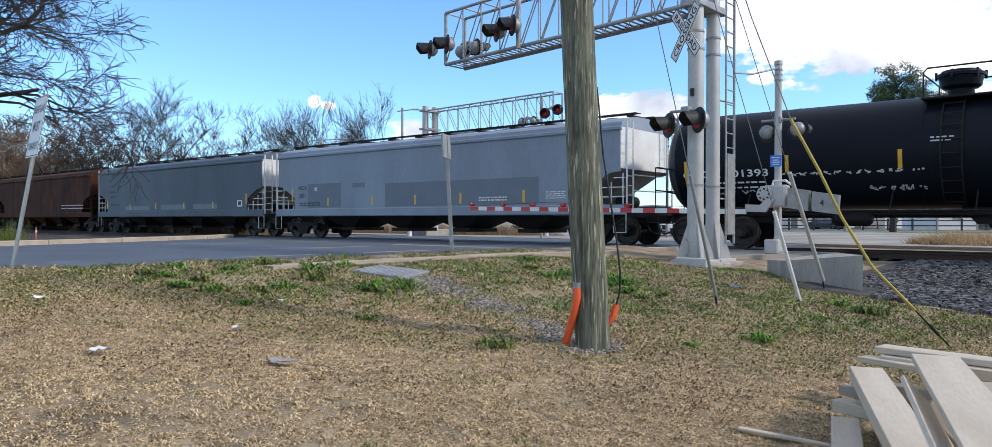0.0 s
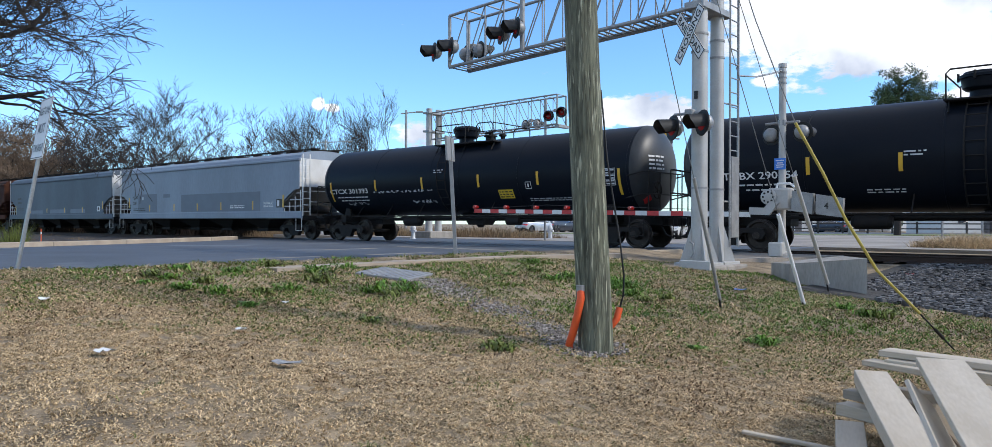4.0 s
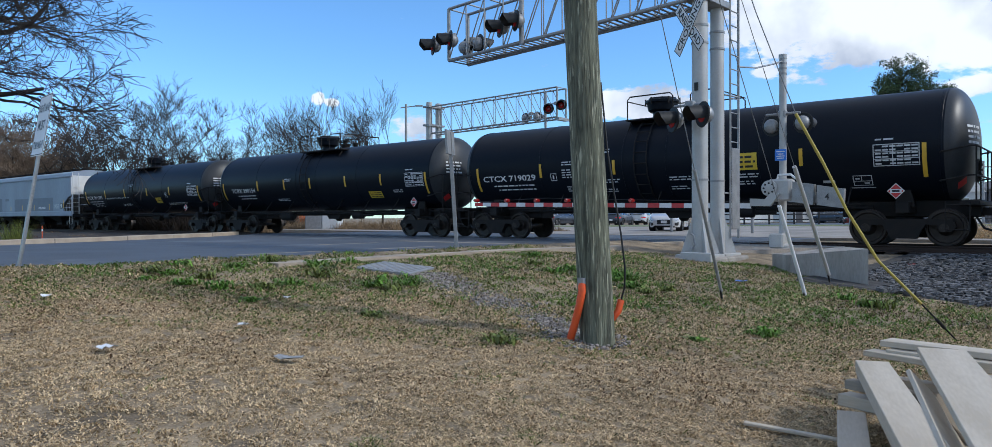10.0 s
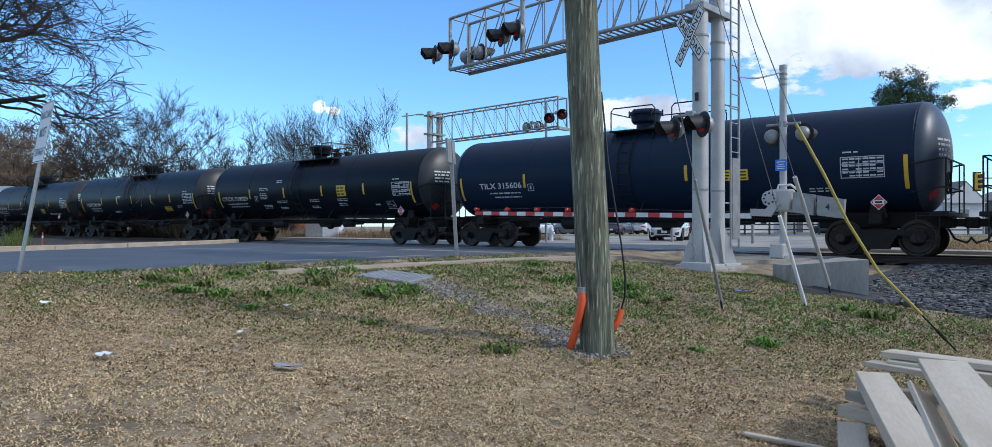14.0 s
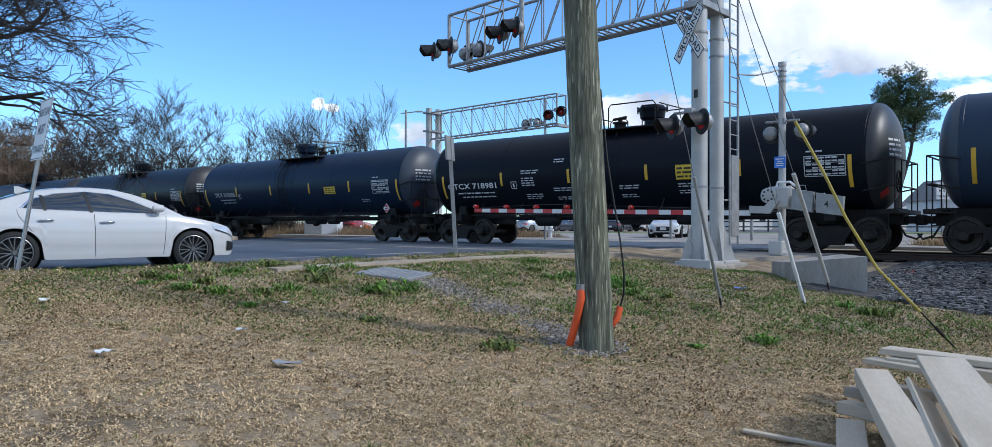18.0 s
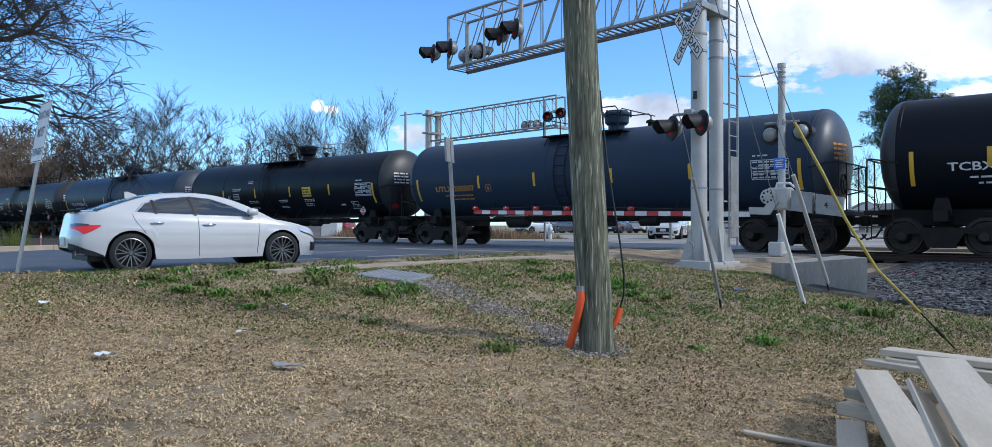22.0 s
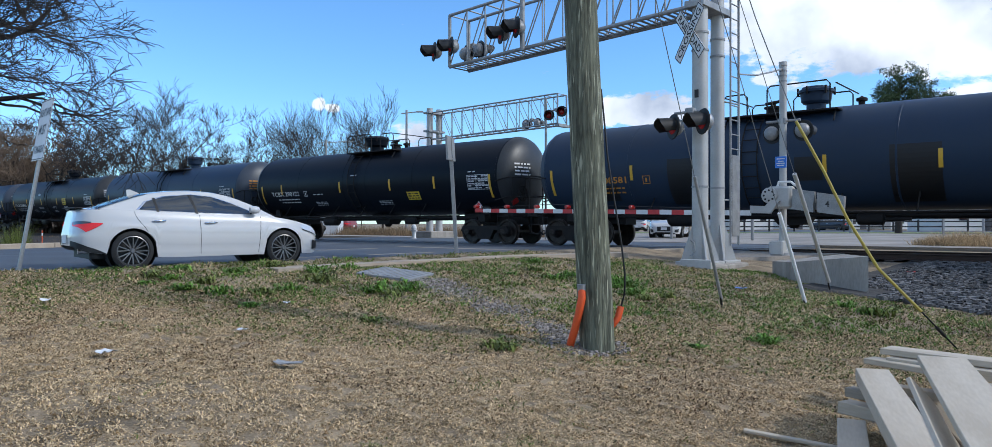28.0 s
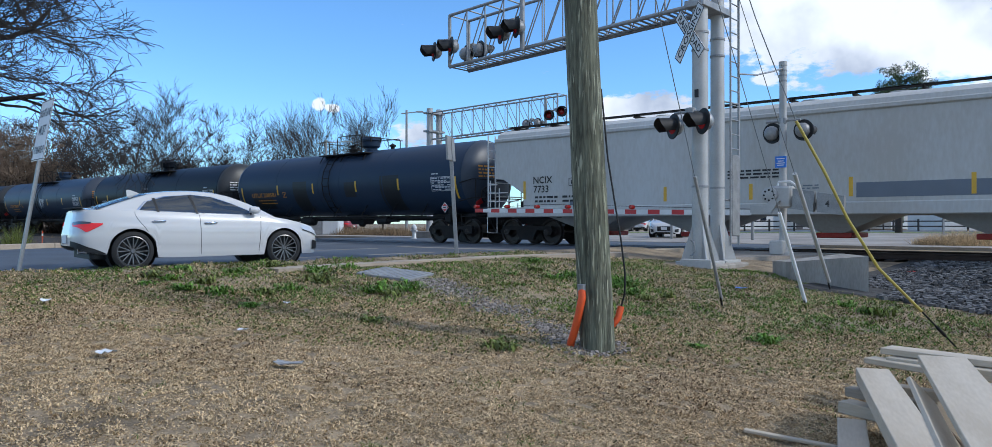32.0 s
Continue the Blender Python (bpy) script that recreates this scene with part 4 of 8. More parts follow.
    for x0, x1, z0, z1 in patches:
        part("paint_patch", tank_patch(x0, x1, up(z0), up(z1), 0.005), "patch_black", car, "square of fresh black paint")
    for sd, x, z, w, hh in tags:
        scrawl(car, sd, x, up(z), w, hh)
    # lettering and a placard on the trailing head
    def on_head(y, z, out):
        return (t - 0.58 * (1 - math.sqrt(max(0, 1 - (y * y + z * z) / TANK_R ** 2))) + out, y, AXIS_Z + z)
    b = Build()
    for j, (x0, x1, y0, y1) in enumerate(bars(seed + 9, 0.75, 4, 0.06, 0.07)):
        b.add([on_head(y - 0.95, z, 0.012) for y, z in ((x0, y0 + 0.35), (x1, y0 + 0.35), (x1, y1 + 0.35), (x0, y1 + 0.35))], [(0, 1, 2, 3)])
    part("small_lettering", b, mark_mat, car)["kind"] = "stuff"
    part("head_placard", Build().add([on_head(y - 0.75, z - 1.0, 0.02) for y, z in ((-0.16, 0), (0, -0.16), (0.16, 0), (0, 0.16))], [(0, 1, 2, 3)]), "red_paint", car, "red hazard diamond")
    return car


def side_words(car, text, x, z, size, mat="black_paint", y=-1.612):
    b, w = writing(text, size)
    part("lettering", placed(b, lambda px, py, pz: (x + px, y, z + py)), mat, car)


def side_bars(car, seed, x, z, width, rows, mat="black_paint", height=0.05, gap=0.045, y=-1.612):
    b = Build()
    for x0, x1, y0, y1 in bars(seed, width, rows, height, gap):
        b.box(x + x0, x + x1, y, y + 0.004, z + y0, z + y1)
    part("small_lettering", b, mat, car)["kind"] = "stuff"


def hopper_car(centre, length, paint, label, words=(), seed=1, trim="hopper_white", patches=(), end_paint="hopper_white", strips=(), bays=4, chute="hopper_pale", gap=0.72, chute_x=None):
    """A covered hopper car with sloping end sheets, roof walk and bottom chutes."""
    car = car_base(label, "hopper car", centre)
    h = length / 2
    e = h - gap           # end of the side sheets
    top, sill = 3.76, 1.10
    # body: section lofted along x; sides lean in a little at the top plate
    for s in (-1, 1):
        out = [(-e, 2.35), (-e, top), (e, top), (e, 2.35), (e - 0.35, 2.32), (e - 1.25, 1.82), (e - 1.25, sill + 0.2), (-e + 1.25, sill + 0.2), (-e + 1.25, 1.82), (-e + 0.35, 2.32)]
        part("side_sheet", Build().prism(out, *sorted((s * 1.55, s * 1.60))), paint, car)
        part("top_chord", Build().box(-e - 0.04, e + 0.04, *sorted((s * 1.50, s * 1.66)), top - 0.12, top + 0.02, None, 0.03), paint, car)
        part("side_sill", Build().box(-h + 0.5, h - 0.5, *sorted((s * 1.46, s * 1.63)), sill - 0.12, sill + 0.22, None, 0.03), paint, car)
    # rounded roof between the chords
    prof = []
    for i in range(13):
        a = math.pi * i / 12
        prof.append((-1.52 * math.cos(a), top + 0.42 * math.sin(a) ** 0.7))
    b = Build()
    b.add([(x, y, z) for x in (-e, e) for y, z in prof], [tuple(range(13)), tuple(reversed(range(13, 26)))] + [(i, i + 1, i + 14, i + 13) for i in range(12)])
    part("roof", b, paint, car, smooth=40)
    # upper end sheet and sloping sheets
    for s in (-1, 1):
        part("end_sheet", Build().box(*sorted((s * (e - 0.05), s * e)), -1.55, 1.55, 2.45, top), end_paint, car)
        b = Build()
        b.add([(s * e, -1.5, 2.5), (s * e, 1.5, 2.5), (s * (e - 2.6), 1.5, 0.95), (s * (e - 2.6), -1.5, 0.95), (s * (e - 0.05), -1.5, 2.56), (s * (e - 0.05), 1.5, 2.56), (s * (e - 2.65), 1.5, 1.0), (s * (e - 2.65), -1.5, 1.0)],
              [(0, 1, 2, 3), (4, 5, 6, 7), (0, 1, 5, 4), (2, 3, 7, 6), (1, 2, 6, 5), (0, 3, 7, 4)])
        part("slope_sheet", b, "rust" if paint == "rust" else "hopper_dusty", car, "dusty sloping end sheet")
        b = Build().box(*sorted((s * (h - 0.45), s * (h - 2.9))), -0.35, 0.35, 0.72, 1.1)
        b.box(*sorted((s * (h - 0.45), s * (h - 0.6))), -1.55, 1.55, 0.9, 1.12)
        part("end_sill", b, "black_steel", car)
        b = Build()
        for y in (-1.55, -1.15, 1.15, 1.55):
            b.tube([(s * (h - 0.5), y, 1.1), (s * (h - 0.5), y, 3.95)], 0.028, 6)
        for i in range(9):
            for y in (-1, 1):
                b.tube([(s * (h - 0.5), y * 1.15, 1.3 + 0.3 * i), (s * (h - 0.5), y * 1.55, 1.3 + 0.3 * i)], 0.017, 5)
        for z in (1.75, 2.25):
            b.tube([(s * (h - 0.5), -1.15, z), (s * (h - 0.5), 1.15, z)], 0.02, 6)
        part("end_ladder", b, "hopper_white" if paint != "rust" else paint, car)
        b = Build()
        for i in range(4):
            x = s * (h - 0.62 - 0.42 * i)
            b.tube([(x, -1.58, 1.3), (x, -1.58, 2.3 - 0.28 * i)], 0.02, 6)
        for z in (1.55, 1.85, 2.15):
            b.tube([(s * (h - 0.55), -1.58, z), (s * (h - 0.55 - (2.4 - z) * 1.6), -1.58, z)], 0.018, 6)
        b.tube([(s * (h - 0.5), -1.6, 1.0), (s * (h - 0.5), -1.6, 0.42), (s * (h - 0.95), -1.6, 0.42), (s * (h - 0.95), -1.6, 1.0)], 0.016, 5)
        part("side_ladder", b, "hopper_white" if paint != "rust" else paint, car)
        part("air_tank", Build().lathe([(-0.5, 0.001), (-0.48, 0.2), (0.48, 0.2), (0.5, 0.001)], "y", 16, (s * (h - 1.35), 0.0, 1.42)), "black_steel", car, smooth=40)
        coupler(car, s * h, s)
        truck(car, s * (h - 1.85))
    # chutes
    span = (length - 6.4) / bays
    for i in range(bays):
        x = chute_x[i] if chute_x else -h + 3.2 + span * (i + 0.5)
        b = Build()
        w, n = span / 2, 0.28
        b.add([(x - w, -1.4, 1.12), (x + w, -1.4, 1.12), (x + w, 1.4, 1.12), (x - w, 1.4, 1.12), (x - n, -0.75, 0.5), (x + n, -0.75, 0.5), (x + n, 0.75, 0.5), (x - n, 0.75, 0.5)],
              [(0, 1, 2, 3), (4, 5, 6, 7), (0, 1, 5, 4), (1, 2, 6, 5), (2, 3, 7, 6), (3, 0, 4, 7)])
        c = part("chute", b, chute, car)
        part("outlet_gate", Build().box(x - 0.5, x + 0.5, -0.85, 0.85, 0.36, 0.5, None, 0.02), "red_gate" if paint == "hopper_pale" else "black_steel", c)
    # roof walk with hatches
    b = Build()
    for y in (-0.62, 0.62):
        for j in range(3):
            yy = y + (j - 1) * 0.13
            b.box(-e - 0.1, e + 0.1, yy - 0.05, yy + 0.05, top + 0.50, top + 0.525)
    n = int(length / 1.6)
    for i in range(n):
        x = -e + 0.2 + i * (2 * e - 0.4) / (n - 1)
        b.box(x - 0.02, x + 0.02, -0.80, 0.80, top + 0.40, top + 0.50)
    part("roof_walk", b, "black_steel", car)
    hatch = Build().lathe([(top + 0.38, 0.26), (top + 0.50, 0.26), (top + 0.53, 0.001)], "z", 14).mesh("roof_hatch")
    hatch.materials.append(M[paint])
    for i in range(8):
        part("roof_hatch", hatch, None, car, at=pose(-e + 1.2 + i * (2 * e - 2.4) / 7, 0, 0))
    for x, z0, z1 in strips:
        part("reflector_strip", Build().box(x - 0.05, x + 0.05, -1.607, -1.60, z0, z1), "yellow_strip", car, "yellow reflecting strip")
    for x0, x1, z0, z1 in patches:
        part("paint_patch", Build().box(x0, x1, -1.604, -1.60, z0, z1), "patch_grey", car, "darker painted-over rectangle")
    for text, x, z, size in words:
        side_words(car, text, x, z, size)
    return car


BLACK_TANK = "black tank car with white lettering and yellow reflecting strips"
# leading cars
hopper_car(-75.9, 18.5, "rust", "rust-brown hopper car with weathered sides", seed=90, trim="rust", end_paint="rust", chute="rust")
car = hopper_car(-57.3, 18.5, "rust", "rust-brown hopper car with weathered sides and faded tags", seed=91, trim="rust", end_paint="rust", chute="rust")
side_bars(car, 2, 3.9, 1.75, 3.6, 2, "faded_white", 0.06, 0.14)
car = hopper_car(-38.25, 19.5, "hopper_slate", "slate-grey covered hopper car with white ends", seed=92, strips=[(-7.9, 1.5, 2.0), (-4.8, 1.42, 1.75), (-1.6, 1.42, 1.75), (1.6, 1.42, 1.75), (4.6, 1.42, 1.75), (7.7, 1.6, 2.1)], chute="black_steel",
                 patches=[(-5.4, -2.4, 1.38, 1.62), (-1.0, 1.8, 1.38, 1.66), (2.6, 5.0, 1.38, 1.66)])
side_bars(car, 3, -7.5, 2.45, 0.8, 1, height=0.14)
side_bars(car, 33, -7.4, 2.15, 0.7, 1, height=0.14)
side_bars(car, 34, -7.4, 1.75, 1.2, 2)
part("stencil_mark", Build().box(6.9, 7.35, -1.607, -1.60, 1.48, 1.80), "white_paint", car)
part("stencil_mark", Build().box(7.0, 7.25, -1.611, -1.607, 1.54, 1.74), "black_paint", car)
car = hopper_car(-18.65, 19.74, "hopper_grey", "grey covered hopper car with repainted darker patches", chute="black_steel", words=[("NCIX", -7.6, 2.16, 0.27), ("2001", -7.55, 1.82, 0.27)], seed=93, gap=0.72,
                 patches=[(-6.9, -4.55, 1.36, 2.42), (-1.74, 6.0, 1.36, 2.3)], strips=[(-8.05, 1.65, 2.25), (-5.45, 1.42, 1.78), (-2.55, 1.42, 1.80), (0.0, 1.42, 1.80), (2.4, 1.42, 1.82), (5.35, 1.42, 1.85), (7.9, 1.5, 2.1)])
side_bars(car, 5, -7.5, 1.55, 1.5, 2)
part("paint_patch", Build().box(-3.8, -3.0, -1.604, -1.60, 2.18, 2.38), "patch_grey", car, "darker painted-over rectangle")
side_bars(car, 35, -6.4, 2.1, 0.2, 1, "faded_white", 0.16)
part("stencil_mark", Build().box(7.35, 7.85, -1.607, -1.60, 1.5, 1.9), "black_paint", car)
part("stencil_mark", Build().box(7.42, 7.6, -1.611, -1.607, 1.56, 1.84), "white_paint", car)
side_bars(car, 7, 3.3, 1.6, 1.3, 2, "white_paint")
side_bars(car, 8, 6.3, 1.75, 0.8, 4, "white_paint", 0.03, 0.04)

tank_car(-0.06, "tank_black", "black tank car with white lettering and chalky sprayed tags", "CTCX 301393", -7.42, 2.54, (-4.36, -1.6, 1.35, 4.07), seed=11, sign=(2.58, 1.84, 0.68, 0.36), panel=6.1, diamond=5.94, square=3.52, ends=7.3,
         blocks=((3.55, 1.68, 2.1, 2), (-0.95, 2.85, 0.5, 2)), tags=[(5, -4.5, 2.02, 3.4, 0.10), (9, -2.3, 1.58, 1.15, 0.20), (8, -6.4, 1.56, 1.2, 0.16)])
tank_car(17.33, "tank_black", BLACK_TANK, "TCBX 290154", -6.68, 2.11, (-4.3, -2.07, -0.06, 2.47, 4.78), seed=12, dome="low", sign=(4.28, 1.75, 0.8, 0.32), panel=6.24, diamond=6.74, ends=7.42, blocks=((5.42, 1.92, 0.55, 2), (-2.0, 2.62, 0.5, 2), (-2.9, 1.7, 0.9, 2)))
C_BLOCKS = ((-3.5, 2.62, 0.75, 2), (-3.5, 2.36, 0.62, 4), (-3.4, 1.8, 0.7, 3), (-2.17, 1.98, 0.85, 2), (-2.1, 1.68, 0.6, 2), (-2.1, 2.95, 0.45, 2), (2.42, 1.98, 0.72, 2), (2.42, 1.78, 0.6, 2), (0.4, 1.98, 0.7, 2), (0.4, 1.7, 0.6, 2))
tank_car(34.75, "tank_black", BLACK_TANK, "CTCX 719029", -7.02, 2.4, (-4.38, -1.48, 1.43, 4.32), seed=13, sign=(2.82, 2.31, 0.62, 0.48), panel=6.1, small=5.57, diamond=6.62, square=-3.98, ends=7.25, blocks=C_BLOCKS)
tank_car(52.2, "tank_blue", "dark blue-black tank car with grey lettering", "TILX 315606", -6.57, 1.95, (-4.48, -1.47, 1.61, 4.45), seed=14, sign=(3.1, 2.23, 0.78, 0.32), panel=5.94, diamond=6.85, square=-4.35, mark_mat="faded_white", ends=7.47, mark_z=2.12, blocks=((5.1, 1.8, 0.5, 2),))
tank_car(69.6, "tank_black", BLACK_TANK, "CTCX 718981", -7.07, 2.4, (-4.4, -1.5, 1.4, 4.35), seed=15, sign=(2.71, 2.3, 0.64, 0.44), panel=6.13, small=5.66, diamond=6.65, square=-3.98, ends=7.28, blocks=C_BLOCKS, dome="high")
tank_car(86.94, "tank_grey", "slate-grey tank car with orange lettering and a sprayed tag", "UTLX 205507", -6.38, 1.98, (-4.15, -1.6, 1.48, 4.18), mark_mat="orange_paint", seed=16, dome="high", panel=6.02, diamond=6.73, square=-3.84, ends=7.34, blocks=(), tags=[(21, -0.05, 1.9, 0.75, 0.75), (22, 0.0, 1.8, 0.7, 0.9), (27, 0.05, 2.0, 0.7, 0.6)])
tank_car(104.27, "tank_black", BLACK_TANK, "TCBX 290122", -6.54, 2.2, (-5.68, -1.34, 1.9, 4.46), seed=17, sign=(3.2, 1.88, 0.72, 0.36), panel=6.2, diamond=6.75, square=-3.98, ends=7.3, blocks=((-3.3, 2.1, 0.7, 1), (-3.3, 1.75, 0.8, 3), (1.0, 1.72, 0.8, 3), (-0.6, 2.85, 0.5, 1)))
tank_car(121.7, "tank_grey", "slate-grey tank car with squares of black paint", "UTLX 208581", -6.53, 2.04, (-4.28, -1.52, 1.5, 4.17), mark_mat="orange_paint", seed=18, dome="high", panel=6.05, diamond=6.77, square=-3.9, ends=7.35, patches=[(-3.05, -2.0, 1.35, 2.7), (0.72, 1.42, 1.92, 2.55), (3.05, 4.2, 1.32, 2.74), (-6.5, -4.85, 1.5, 1.98)])
car = hopper_car(140.45, 20.3, "hopper_pale", "pale grey covered hopper car with black lettering", words=[("NCIX", -7.58, 2.13, 0.33), ("7733", -7.56, 1.82, 0.33)], seed=95, gap=0.9,
                 patches=[(-6.05, -4.7, 1.38, 1.5), (2.75, 6.4, 1.42, 1.80)], strips=[(-7.95, 1.6, 2.22), (-5.28, 1.38, 1.82), (-2.6, 1.42, 1.86), (0.02, 1.42, 1.86), (2.62, 1.45, 1.95), (5.3, 1.45, 1.95), (7.9, 1.6, 2.2)], chute_x=(-5.75, -1.95, 1.95, 5.75))
side_bars(car, 41, -7.5, 1.62, 0.95, 1, height=0.07)
side_bars(car, 45, -7.5, 1.48, 0.95, 1, height=0.07)
side_bars(car, 42, -6.35, 1.62, 0.8, 1, height=0.07)
side_bars(car, 46, -6.35, 1.48, 0.8, 1, height=0.07)
side_bars(car, 43, -0.65, 2.2, 1.45, 3, height=0.05)
side_bars(car, 44, 1.0, 1.75, 0.9, 2, "patch_grey", height=0.03)
side_bars(car, 47, -6.2, 1.27, 0.9, 1, height=0.04)
b = Build()
for x0, x1, z0, z1 in ((0, 0.26, 0, 0.02), (0, 0.26, 0.25, 0.27), (0, 0.02, 0, 0.27), (0.24, 0.26, 0, 0.27), (0.1, 0.16, 0.06, 0.2)):
    b.box(-6.1 + x0, -6.1 + x1, -1.612, -1.605, 2.0 + z0, 2.0 + z1)
part("stencil_mark", b, "black_paint", car)


# ---- crossing signals ----
def lamp_mesh(kind):
    """Meshes of a flashing lamp that looks along -y from the origin."""
    if kind == "disc":
        return Build().lathe([(0.0, 0.001), (0.0, 0.25), (0.02, 0.258), (0.03, 0.248), (0.03, 0.001)], "y", 32).mesh("disc", 30)
    if kind == "hood":
        b, n = Build(), 17
        for i in range(n):
            a = radians(-28 + 236 * i / (n - 1))
            L = 0.34 - 0.16 * max(0.0, 0.35 - math.sin(a))
            c, s = math.cos(a), math.sin(a)
            b.v += [(0.175 * c, 0, 0.175 * s), (0.18 * c, -L, 0.18 * s - 0.04), (0.17 * c, -L, 0.17 * s - 0.04), (0.165 * c, 0, 0.165 * s)]
        b.f = [(4 * i + k, 4 * i + (k + 1) % 4, 4 * i + 4 + (k + 1) % 4, 4 * i + 4 + k) for i in range(n - 1) for k in range(4)]
        return b.mesh("hood", 40)
    if kind == "lens":
        return Build().lathe([(-0.005, 0.158), (-0.03, 0.13), (-0.045, 0.07), (-0.05, 0.001)], "y", 20).mesh("lens", 40)
    return Build().lathe([(0.02, 0.178), (0.10, 0.176), (0.16, 0.15), (0.21, 0.09), (0.23, 0.04), (0.23, 0.001)], "y", 24).mesh("housing", 40)


def signal_unit(parent, x, y, z, yaw=0.0, lit=False):
    """A round flashing lamp: black backing disc, hood and red lens; yaw turns it from facing -y."""
    d = part("flasher", shared("lamp_disc", lambda: lamp_mesh("disc"), "signal_black"), None, parent, "black backing disc", at=pose(x, y, z, -3, 0, yaw))
    part("hood", shared("lamp_hood", lambda: lamp_mesh("hood"), "signal_black"), None, d)
    part("lens", shared("lamp_lens" + str(lit), lambda: lamp_mesh("lens"), "red_lens_lit" if lit else "red_lens"), None, d, "red glass lens")
    part("housing", shared("lamp_housing", lambda: lamp_mesh("housing"), "galvanised"), None, d, "pale grey housing")
    return d


def cross_arm(parent, x0, x1, y, z):
    b = Build().tube([(x0, y, z), (x1, y, z)], 0.03, 8)
    b.box((x0 + x1) / 2 - 0.09, (x0 + x1) / 2 + 0.09, y - 0.08, y + 0.08, z - 0.08, z + 0.08, None, 0.02)
    part("cross_arm", b, "galvanised", parent)


def truss(parent, x0, x1, y0, y1, z0a, z1a, z0b, z1b, bay, walk_way=True):
    """A box truss from x0 (mast) to x1 (tip) in two planes; every chord and post is a part."""
    def zl(x, a, b):
        return a + (b - a) * (x - x0) / (x1 - x0)
    for y in (y0, y1):
        part("chord", Build().tube([(x0, y, z0a), (x1, y, z0b)], 0.046, 10), "galvanised", parent, smooth=40)
        part("chord", Build().tube([(x0, y, z1a), (x1, y, z1b)], 0.038, 10), "galvanised", parent, smooth=40)
    n = max(3, round(abs(x1 - x0) / bay))
    for y in (y0, y1):
        for i in range(n + 1):
            x = x0 + (x1 - x0) * i / n
            part("truss_post", Build().tube([(x, y, zl(x, z0a, z0b)), (x, y, zl(x, z1a, z1b))], 0.045 if i == n else 0.016, 8), "galvanised", parent, smooth=40)
            if i < n:
                xn = x0 + (x1 - x0) * (i + 1) / n
                part("diagonal", Build().tube([(x, y, zl(x, z1a, z1b)), (xn, y, zl(xn, z0a, z0b))], 0.016, 6), "galvanised", parent, smooth=40)
    for i in range(n + 1):
        x = x0 + (x1 - x0) * i / n
        part("tie_bar", Build().tube([(x, y0, zl(x, z0a, z0b)), (x, y1, zl(x, z0a, z0b))], 0.02, 6), "galvanised", parent)
        part("tie_bar", Build().tube([(x, y0, zl(x, z1a, z1b)), (x, y1, zl(x, z1a, z1b))], 0.02, 6), "galvanised", parent)
    if walk_way:
        b = Build()
        m = int(abs(x1 - x0) / 0.16)
        for i in range(m):
            x = x0 + (x1 - x0) * (i + 0.5) / m
            z = zl(x, z0a, z0b) + 0.03
            b.box(x - 0.03, x + 0.03, y0 + 0.05, y1 - 0.05, z, z + 0.015)
        part("walkway_grating", b, "galvanised", parent)
        for y in (y0 + 0.03, y1 - 0.07):
            part("walkway_edge", Build().add([(x0, y, z0a + 0.01), (x0, y + 0.03, z0a + 0.01), (x1, y + 0.03, z0b + 0.01), (x1, y, z0b + 0.01), (x0, y, z0a + 0.055), (x0, y + 0.03, z0a + 0.055), (x1, y + 0.03, z0b + 0.055), (x1, y, z0b + 0.055)],
                                        [(0, 1, 2, 3), (4, 5, 6, 7), (0, 1, 5, 4), (1, 2, 6, 5), (2, 3, 7, 6), (3, 0, 4, 7)]), "galvanised", parent)


